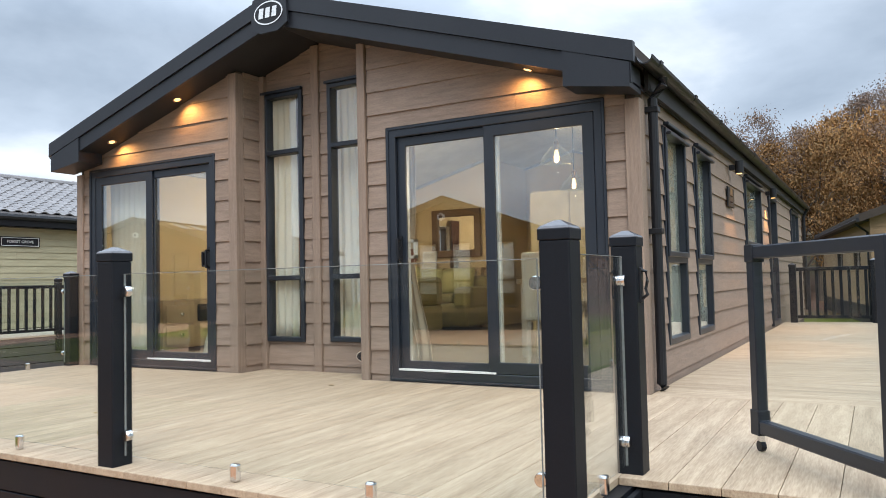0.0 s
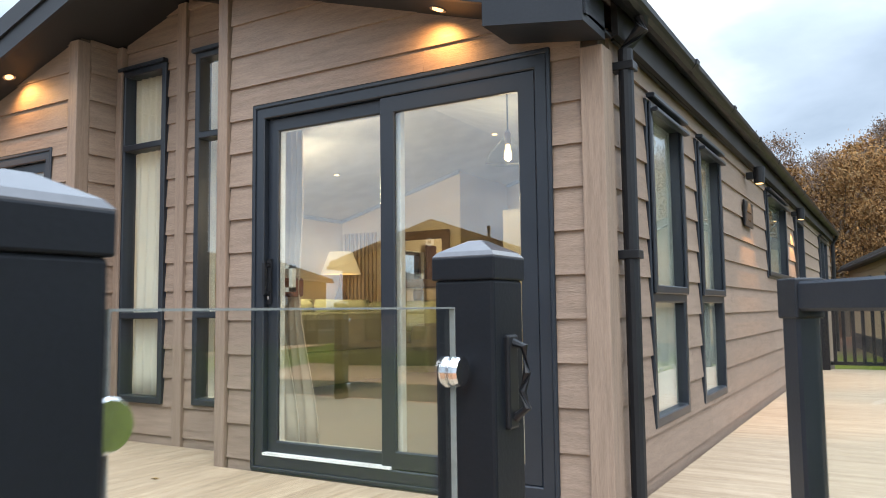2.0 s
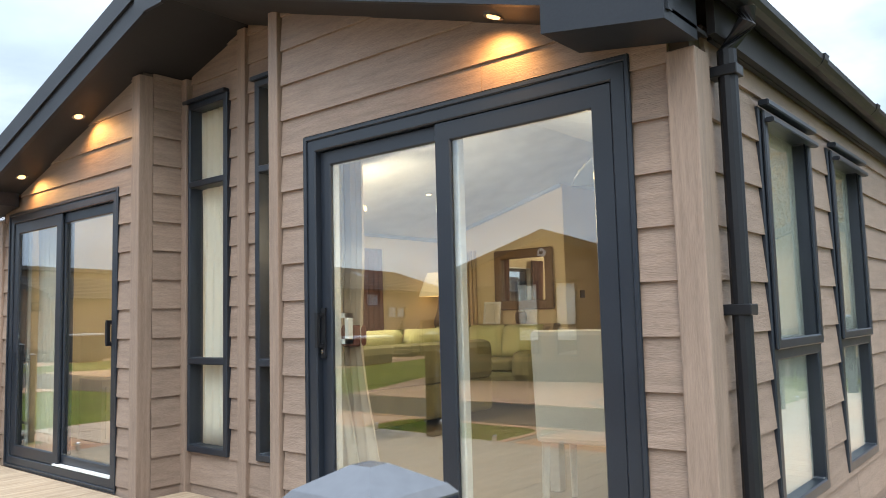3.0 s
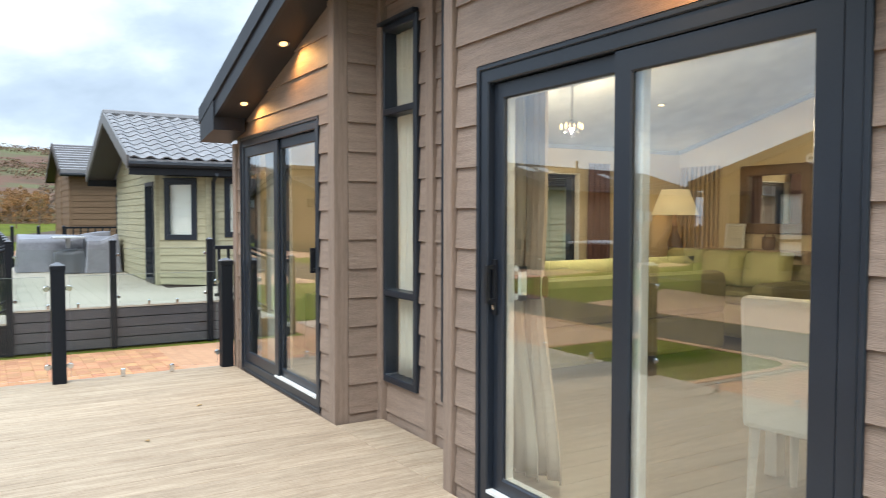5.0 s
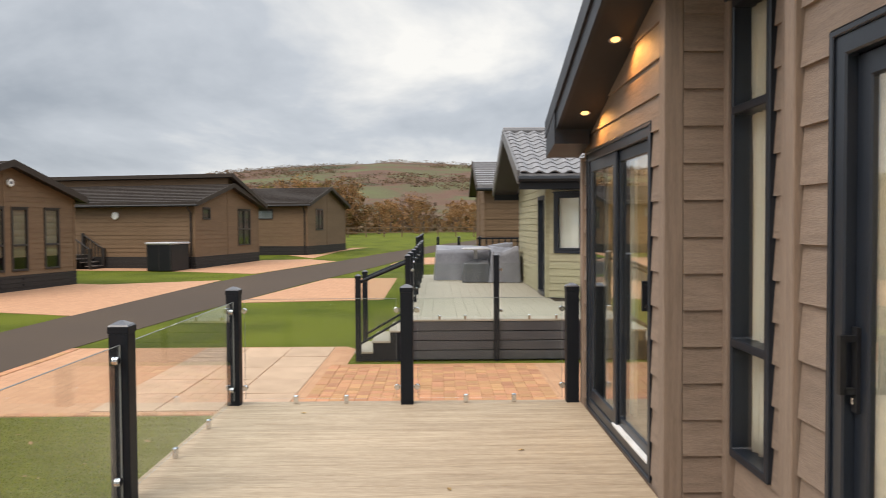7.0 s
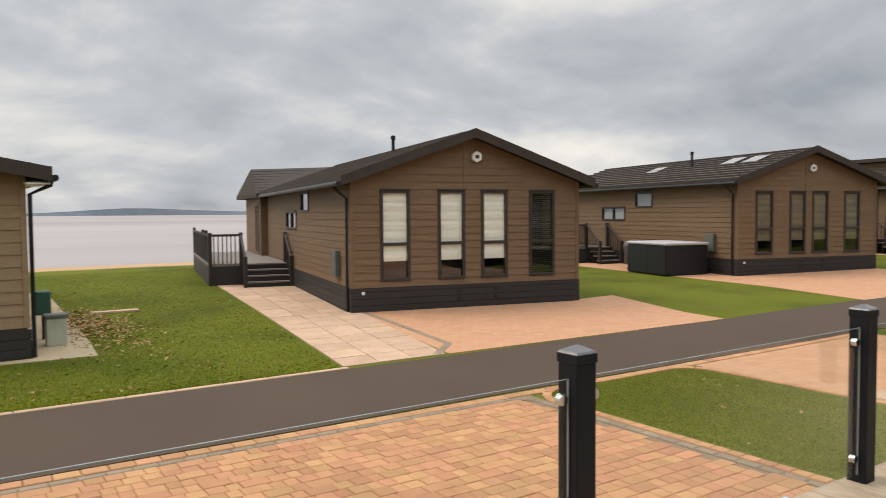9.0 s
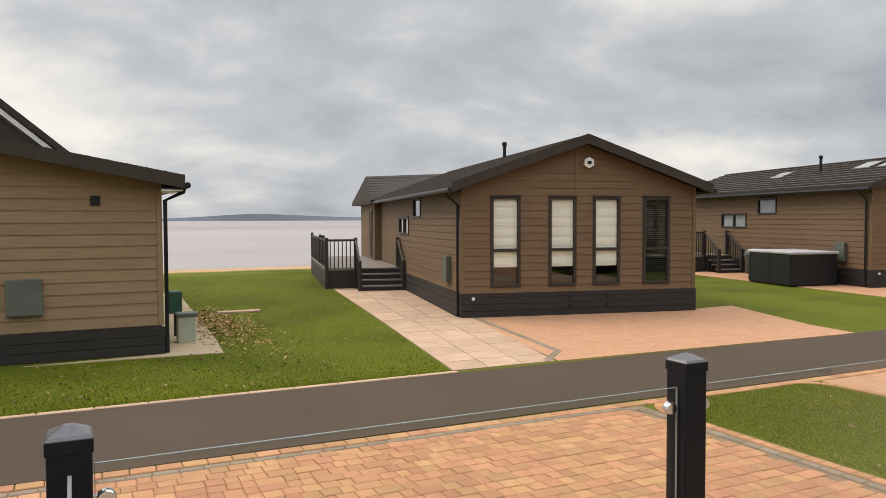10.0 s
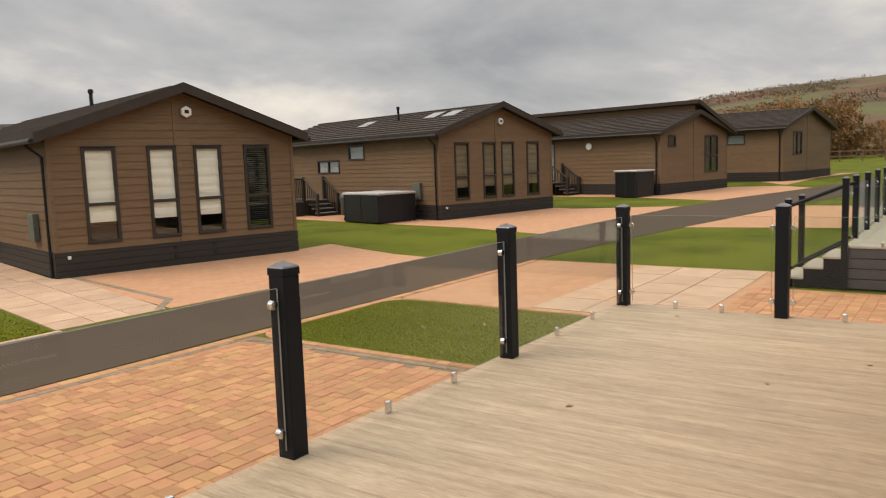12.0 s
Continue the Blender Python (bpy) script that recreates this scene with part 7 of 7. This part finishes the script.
# kitchen cupboards at the back of the dining end
for k, (x, w) in enumerate(((-4.42, 0.6), (-3.81, 0.6))):
    ku = thing("tall_cupboard", "tall cream kitchen cupboard", "cupboard", pose(x, 10.2, 0.073), "kitchen cupboards")
    part("body", boxes((0, w, 0.02, 0.58, 0.0, 2.02), bevel=0.004), CUPBOARD, ku)
    dd = part("door", boxes((0.01, w - 0.01, 0.0, 0.018, 0.1, 2.0), bevel=0.004), CUPBOARD, ku)
    part("handle", tube([(w - 0.06, -0.02, 0.95), (w - 0.06, -0.02, 1.15)], 0.008, 6), STEEL, dd)
ku = thing("base_cupboard", "cream kitchen base unit under a pale worktop", "cupboard", pose(-2.32, RY2 - 0.62, 0.073), "kitchen cupboards")
part("body", boxes((0, 0.66, 0.02, 0.58, 0.0, 0.86), bevel=0.004), CUPBOARD, ku)
part("worktop", boxes((-0.0, 0.67, -0.02, 0.6, 0.861, 0.90), bevel=0.004), OAK, ku)


def pendant(x, y, z, energy, top):
    p = thing("pendant_light", "glass pendant with a glowing filament bulb", "pendant light", pose(x, y, z), "pendant lights")
    part("flex", tube([(0, 0, 0.16), (0, 0, top - z)], 0.006, 6), BLACKPIPE, p)
    part("lampholder", turned([(0.022, 0.07), (0.025, 0.15), (0.008, 0.17)], 12), OAK_DARK, p)
    part("bulb", turned([(0.0, -0.05), (0.022, -0.035), (0.028, 0.0), (0.018, 0.045), (0.014, 0.07)], 14), WARM, p, smooth=True)
    part("glass_shade", turned([(0.16, -0.06), (0.13, 0.02), (0.05, 0.10), (0.03, 0.12), (0.028, 0.12), (0.048, 0.098), (0.127, 0.018), (0.156, -0.06)], 20), RAIL_GLASS, p, smooth=True)
    l = new("pendant_glow", bpy.data.lights.new("pendant_glow", "POINT"))
    l.data.energy, l.data.color, l.data.shadow_soft_size = energy, (1.0, 0.80, 0.54), 0.015
    l.parent = p
    l.location = (0, 0, -0.13)


pendant(-2.66, 6.75, 1.97, 22, 2.53)
pendant(-3.05, 8.30, 1.90, 22, 2.64)
ch = thing("chandelier", "five-arm chandelier with lit candle bulbs", "chandelier", pose(-5.75, 7.7, 2.18))
part("stem", tube([(0, 0, 0.05), (0, 0, 0.52)], 0.012, 8), STEEL, ch)
part("hub", turned([(0.0, -0.02), (0.05, 0.0), (0.05, 0.06), (0.0, 0.09)], 14), STEEL, ch)
for k in range(5):
    a = 2 * math.pi * k / 5
    c, s = math.cos(a), math.sin(a)
    arm = part("arm", tube([(0.04 * c, 0.04 * s, 0.02), (0.065 * c, 0.065 * s, -0.03), (0.095 * c, 0.095 * s, 0.0)], 0.007, 6), STEEL, ch)
    part("bulb", turned([(0.008, 0.0), (0.012, 0.025), (0.0, 0.06)], 10, (0.095 * c, 0.095 * s)), WARM, arm)
l = new("chandelier_glow", bpy.data.lights.new("chandelier_glow", "POINT"))
l.data.energy, l.data.color, l.data.shadow_soft_size = 66, (1.0, 0.82, 0.58), 0.02
l.parent = ch
l.location = (0, 0, -0.06)
for x, y in ((-3.62, 7.6), (-3.42, 7.75), (-4.85, 8.2), (-2.72, 6.35), (-6.6, 6.7), (-6.3, 9.4), (-4.5, 10.2)):
    z = CEIL_Z - CEIL_SLOPE * abs(x - APEX_X)
    sp = thing("ceiling_downlight", "small lit chrome downlight in the white ceiling", "light", pose(x, y, z), "ceiling downlights")
    part("bezel", turned([(0.028, -0.012), (0.042, -0.014), (0.042, 0.004), (0.028, 0.004)], 16), STEEL, sp)
    part("lens", turned([(0.026, -0.022), (0.028, -0.013)], 14), WARM, sp)

# ---- trees ----
def leaf_material(name, cols):
    m, n, l, b = nodes_of(name)
    gm = n.new("ShaderNodeNewGeometry")
    oi = n.new("ShaderNodeObjectInfo")
    r = n.new("ShaderNodeValToRGB")
    while len(r.color_ramp.elements) < len(cols):
        r.color_ramp.elements.new(0.5)
    for k, (el, c) in enumerate(zip(r.color_ramp.elements, cols)):
        el.position, el.color = k / (len(cols) - 1), (*c, 1)
    l.new(gm.outputs["Random Per Island"], r.inputs[0])
    hv = n.new("ShaderNodeHueSaturation")
    mr_ = n.new("ShaderNodeMapRange")
    mr_.inputs["To Min"].default_value, mr_.inputs["To Max"].default_value = 0.7, 1.25
    l.new(oi.outputs["Random"], mr_.inputs["Value"])
    l.new(mr_.outputs[0], hv.inputs["Value"])
    l.new(r.outputs[0], hv.inputs["Color"])
    l.new(hv.outputs[0], b.inputs["Base Color"])
    b.inputs["Roughness"].default_value, b.inputs["Specular IOR Level"].default_value = 0.85, 0.08
    return m


RUST = leaf_material("rust_leaves", [(0.15, 0.088, 0.046), (0.23, 0.125, 0.052), (0.31, 0.165, 0.062), (0.20, 0.14, 0.072)])
# distant trees use a second rust ramp, a little lighter in most stops
RUST_FAR = leaf_material("distant_rust_leaves", [(0.17, 0.10, 0.054), (0.27, 0.142, 0.065), (0.36, 0.18, 0.07), (0.20, 0.145, 0.07)])
OLIVE = leaf_material("olive_leaves", [(0.08, 0.085, 0.028), (0.15, 0.13, 0.045), (0.22, 0.15, 0.05), (0.11, 0.11, 0.04)])
TWIG = leaf_material("bare_twigs", [(0.17, 0.13, 0.105), (0.22, 0.165, 0.13), (0.26, 0.17, 0.12), (0.15, 0.12, 0.10)])
BARK = surface("grey_bark", (0.11, 0.085, 0.065), rough=0.9, scale=6, stretch=(1, 1, 0.3), bump=0.5)


def tree(name, label, seed, height, spread, leaf, leaves, size, low=0.18):
    """A tapered trunk with forking limbs; the crown is clumps of small leaves round the limb ends."""
    rnd = random.Random(seed)
    t = thing(name, label, "tree", pose(0, 0, -60), "autumn trees")
    trunk = tube([(0, 0, -0.3), (0.05, 0, height * 0.2), (0.12 * rnd.uniform(-1, 1), 0.1, height * 0.45), (0.2 * rnd.uniform(-1, 1), 0, height * 0.72)], [0.22, 0.17, 0.12, 0.04], 7)
    part("trunk", trunk, BARK, t)
    ends = []
    for k in range(11):
        a = 2.4 * k + rnd.uniform(-0.4, 0.4)
        z0_ = height * (low + (0.63 - low) * k / 11)
        reach = spread * (1.0 - 0.45 * abs(k / 11 - 0.35)) * rnd.uniform(0.75, 1.1)
        p1 = Vector((math.cos(a) * reach * 0.5, math.sin(a) * reach * 0.5, z0_ + height * 0.12))
        p2 = Vector((math.cos(a) * reach, math.sin(a) * reach, z0_ + height * rnd.uniform(0.2, 0.34)))
        part("limb", tube([(0, 0, z0_), p1, p2], [0.07, 0.05, 0.015], 5), BARK, t)
        ends += [p1, p1.lerp(p2, 0.5), p2, p2 + Vector((rnd.uniform(-0.6, 0.6), rnd.uniform(-0.6, 0.6), rnd.uniform(0.1, 0.8)))]
    for k in range(9):
        ends.append(Vector((rnd.uniform(-0.5, 0.5) * spread, rnd.uniform(-0.5, 0.5) * spread, height * rnd.uniform(0.72, 0.97))))
    vs, fs = [], []
    for c in ends:
        rad = rnd.uniform(0.45, 0.95) * spread / 3.2
        for k in range(leaves):
            d = Vector((rnd.gauss(0, 1), rnd.gauss(0, 1), rnd.gauss(0, 0.7)))
            p = c + d * rad * 0.55
            s = size * rnd.uniform(0.6, 1.4)
            q = Euler((rnd.uniform(0, 6), rnd.uniform(0, 6), rnd.uniform(0, 6))).to_matrix()
            o = len(vs)
            vs += [tuple(p + q @ Vector(v)) for v in ((-s, 0, 0), (0, -0.45 * s, 0.1 * s), (s, 0, 0), (0, 0.45 * s, 0.1 * s))]
            fs.append((o, o + 1, o + 2, o + 3))
    me = bpy.data.meshes.new("crown")
    me.from_pydata(vs, [], fs)
    me.materials.append(leaf)
    cr = new("crown", me)
    cr.parent = t
    return t


kinds = [tree("tree", "oak with rust-brown autumn leaves", 1, 9.0, 3.4, RUST, 330, 0.085), tree("tree", "tree with thinning russet leaves", 2, 10.0, 3.0, RUST, 300, 0.08),
         tree("tree", "tree with olive-green turning leaves", 3, 8.0, 3.2, OLIVE, 170, 0.085), tree("tree", "bare winter tree with fine grey-brown twigs", 4, 10.5, 3.0, TWIG, 280, 0.062),
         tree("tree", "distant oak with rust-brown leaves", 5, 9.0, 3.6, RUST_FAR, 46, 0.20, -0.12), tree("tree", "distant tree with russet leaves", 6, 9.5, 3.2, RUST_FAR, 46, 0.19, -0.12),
         tree("tree", "distant tree with olive leaves", 7, 8.0, 3.2, OLIVE, 46, 0.20, -0.12), tree("tree", "distant bare tree with grey-brown twigs", 8, 10.0, 3.0, TWIG, 44, 0.17, -0.1)]
rnd = random.Random(11)
spots = []
for k in range(56):
    x = rnd.uniform(-11, 14)
    spots.append((x, 39 + rnd.random() * 24, rnd.uniform(0.80, 1.02) * (0.86 + 0.16 * min(1, (x + 11) / 9)), rnd.choice((0, 0, 1, 1, 3, 3)) if k % 4 and (x > -3 or k % 2) else 3))
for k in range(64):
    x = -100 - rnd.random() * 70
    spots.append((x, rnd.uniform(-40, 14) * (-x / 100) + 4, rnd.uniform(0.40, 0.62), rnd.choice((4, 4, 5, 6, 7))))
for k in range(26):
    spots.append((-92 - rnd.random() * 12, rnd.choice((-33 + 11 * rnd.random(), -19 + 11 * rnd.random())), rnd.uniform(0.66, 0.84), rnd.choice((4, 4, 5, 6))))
first = set()
for x, y, s, k in spots:
    m = pose(x, y, land(x, y) - 0.1, 0, 0, rnd.uniform(0, 360)) @ Matrix.Diagonal((s, s, s, 1))
    if k not in first:
        first.add(k)
        kinds[k].matrix_basis = m
        continue
    c = copy_thing(kinds[k], m)
    c.scale = (s, s, s)

# scrub that covers the far hillside, too far off to count
def scrub():
    rnd = random.Random(3)
    vs, fs = [], []
    for k in range(4300):
        x = -190 - rnd.random() ** 1.4 * 520 if k < 3600 else -112 - rnd.random() * 80
        y = rnd.uniform(-0.62, 0.35) * -x * 0.75
        if k < 3600 and noise.noise((x * 0.012, y * 0.012, 1.7)) < -0.08:
            continue
        z = land(x, y)
        h = rnd.uniform(1.3, 2.7)
        for j in range(22):
            px, py, pz = x + rnd.gauss(0, h * 0.9), y + rnd.gauss(0, h * 0.9), z + h * rnd.random() * 0.8
            s = h * rnd.uniform(0.11, 0.25)
            q = Euler((rnd.uniform(0, 6), rnd.uniform(0, 6), rnd.uniform(0, 6))).to_matrix()
            o = len(vs)
            vs += [tuple(Vector((px, py, pz)) + q @ Vector(v)) for v in ((-s, 0, 0), (0, -0.7 * s, 0), (s, 0, 0), (0, 0.7 * s, 0))]
            fs.append((o, o + 1, o + 2, o + 3))
    me = bpy.data.meshes.new("woodland")
    me.from_pydata(vs, [], fs)
    me.materials.append(HILLWOOD)
    tagged(new("woodland", me), "brown and olive winter woodland on the far hill", "woodland", kind="stuff")


HILLWOOD = leaf_material("hill_woodland", [(0.085, 0.065, 0.045), (0.13, 0.082, 0.055), (0.15, 0.092, 0.055), (0.095, 0.09, 0.048)])
scrub()
lodge((-0.15, 24.0), 8.7, 6.0, 12.0, 3.02, 4.05, [], [(2.0, 3.2, 1.6, 2.5), (6.0, 7.2, 1.6, 2.5)], CLAD_TAN, TILE_BROWN, "pale brown board lodge behind the deck fence", joined=True, pitch=0.2)

# paddock fence at the edge of the fields
pfence = thing("paddock_fence", "brown post-and-rail fence before the fields", "fence", pose(-86, 0, land(-86, 0)))
for k in range(24):
    part("post", boxes((-0.06, 0.06, -30 + 2.0 * k, -29.88 + 2.0 * k, 0.0, 1.2)), OAK_DARK, pfence)
for z in (0.5, 1.0):
    part("rail", boxes((-0.03, 0.03, -30, 16.1, z, z + 0.1)), OAK_DARK, pfence)

# ---- grass, fallen leaves, small litter ----
def grass(name, label, area, n, seed, h, skip=lambda x, y: False):
    rnd = random.Random(seed)
    vs, fs = [], []
    x0, x1, y0, y1 = area
    for k in range(n):
        x, y = rnd.uniform(x0, x1), y1 - (y1 - y0) * rnd.random() ** (1.7 if y1 - y0 > 10 else 1.0)
        if skip(x, y):
            continue
        a, hh, w = rnd.uniform(0, 6.28), h * rnd.uniform(0.5, 1.3), 0.006 + 0.004 * rnd.random()
        dx, dy, z = math.cos(a) * w, math.sin(a) * w, gz(x) - 0.004
        lx, ly = rnd.gauss(0, hh * 0.5), rnd.gauss(0, hh * 0.5)
        o = len(vs)
        vs += [(x - dx, y - dy, z), (x + dx, y + dy, z), (x + lx, y + ly, z + hh)]
        fs.append((o, o + 1, o + 2))
    me = bpy.data.meshes.new(name)
    me.from_pydata(vs, [], fs)
    me.materials.append(BLADE)
    tagged(new(name, me), label, "grass", kind="stuff")


BLADE = leaf_material("grass_blades", [(0.085, 0.116, 0.004), (0.125, 0.162, 0.006), (0.17, 0.20, 0.010), (0.215, 0.215, 0.018)])
grass("grass", "short mown grass blades", (-9.95, -7.2, -2.45, 2.2), 60000, 1, 0.02, lambda x, y: off_lawn(x, y))
grass("grass", "short mown grass blades across the lane", (-11.5, 4.0, -27.0, -5.3), 150000, 2, 0.024, lambda x, y: x < -5.95 - (-5.4 - y) * 0.19 or (x > -2.5 and y < -8.4) or (x > -3.4 and y < -8.4))


def litter(name, label, count, area, z_of, seed, size, skip=lambda x, y: False):
    rnd = random.Random(seed)
    vs, fs = [], []
    for k in range(count):
        x, y = area(rnd)
        if skip(x, y):
            continue
        s = size * rnd.uniform(0.6, 1.3)
        q = Euler((rnd.gauss(0, 0.35), rnd.gauss(0, 0.35), rnd.uniform(0, 6.28))).to_matrix()
        p = Vector((x, y, z_of(x) + s * 0.3))
        o = len(vs)
        vs += [tuple(p + q @ Vector(v)) for v in ((-s, 0, 0), (-0.2 * s, -0.5 * s, 0.15 * s), (s, 0, 0), (-0.2 * s, 0.5 * s, 0.15 * s))]
        fs.append((o, o + 1, o + 2, o + 3))
    me = bpy.data.meshes.new(name)
    me.from_pydata(vs, [], fs)
    me.materials.append(LEAF)
    tagged(new(name, me), label, "leaves", kind="stuff")


LEAF = leaf_material("fallen_leaves", [(0.30, 0.17, 0.07), (0.42, 0.28, 0.13), (0.22, 0.11, 0.05), (0.50, 0.36, 0.18)])
litter("leaves", "scattered fallen leaves on the grass", 1300, lambda r: (r.uniform(-8.5, 2.0), -5.5 - 14 * r.random() ** 1.3), gz, 5, 0.036, lambda x, y: x < -5.95 - (-5.4 - y) * 0.19 or (x > -2.6 and y < -8.4))
litter("leaves", "heap of brown leaves by the concrete apron", 1500, lambda r: (-3.75 + r.gauss(0, 0.35), -12.0 + r.gauss(0, 1.6)), lambda x: gz(x) + 0.03 * random.random(), 6, 0.038)
litter("leaves", "scattered fallen leaves on the front lawn", 40, lambda r: (r.uniform(-9.8, -7.4), r.uniform(-2.2, 1.5)), gz, 7, 0.034)
for x, y, a in ((-5.55, 4.10, 20), (-7.35, 2.95, 80), (-4.55, 3.2, 140), (-3.9, 4.85, 200), (-6.3, 4.6, 300)):
    bm = bmesh.new()
    v = [bm.verts.new(c) for c in ((-0.03, 0, 0.004), (0.0, -0.014, 0.010), (0.032, 0, 0.006), (0.0, 0.014, 0.011), (0, 0, 0.003))]
    for f in ((0, 1, 4), (1, 2, 4), (2, 3, 4), (3, 0, 4)):
        bm.faces.new([v[k] for k in f])
    ob = part("fallen_leaf", bm, LEAF)
    ob.matrix_basis = pose(x, y, 0.0, 0, 0, a)
    tagged(ob, "small curled brown leaf lying on the deck", "leaf", "leaves on the deck")
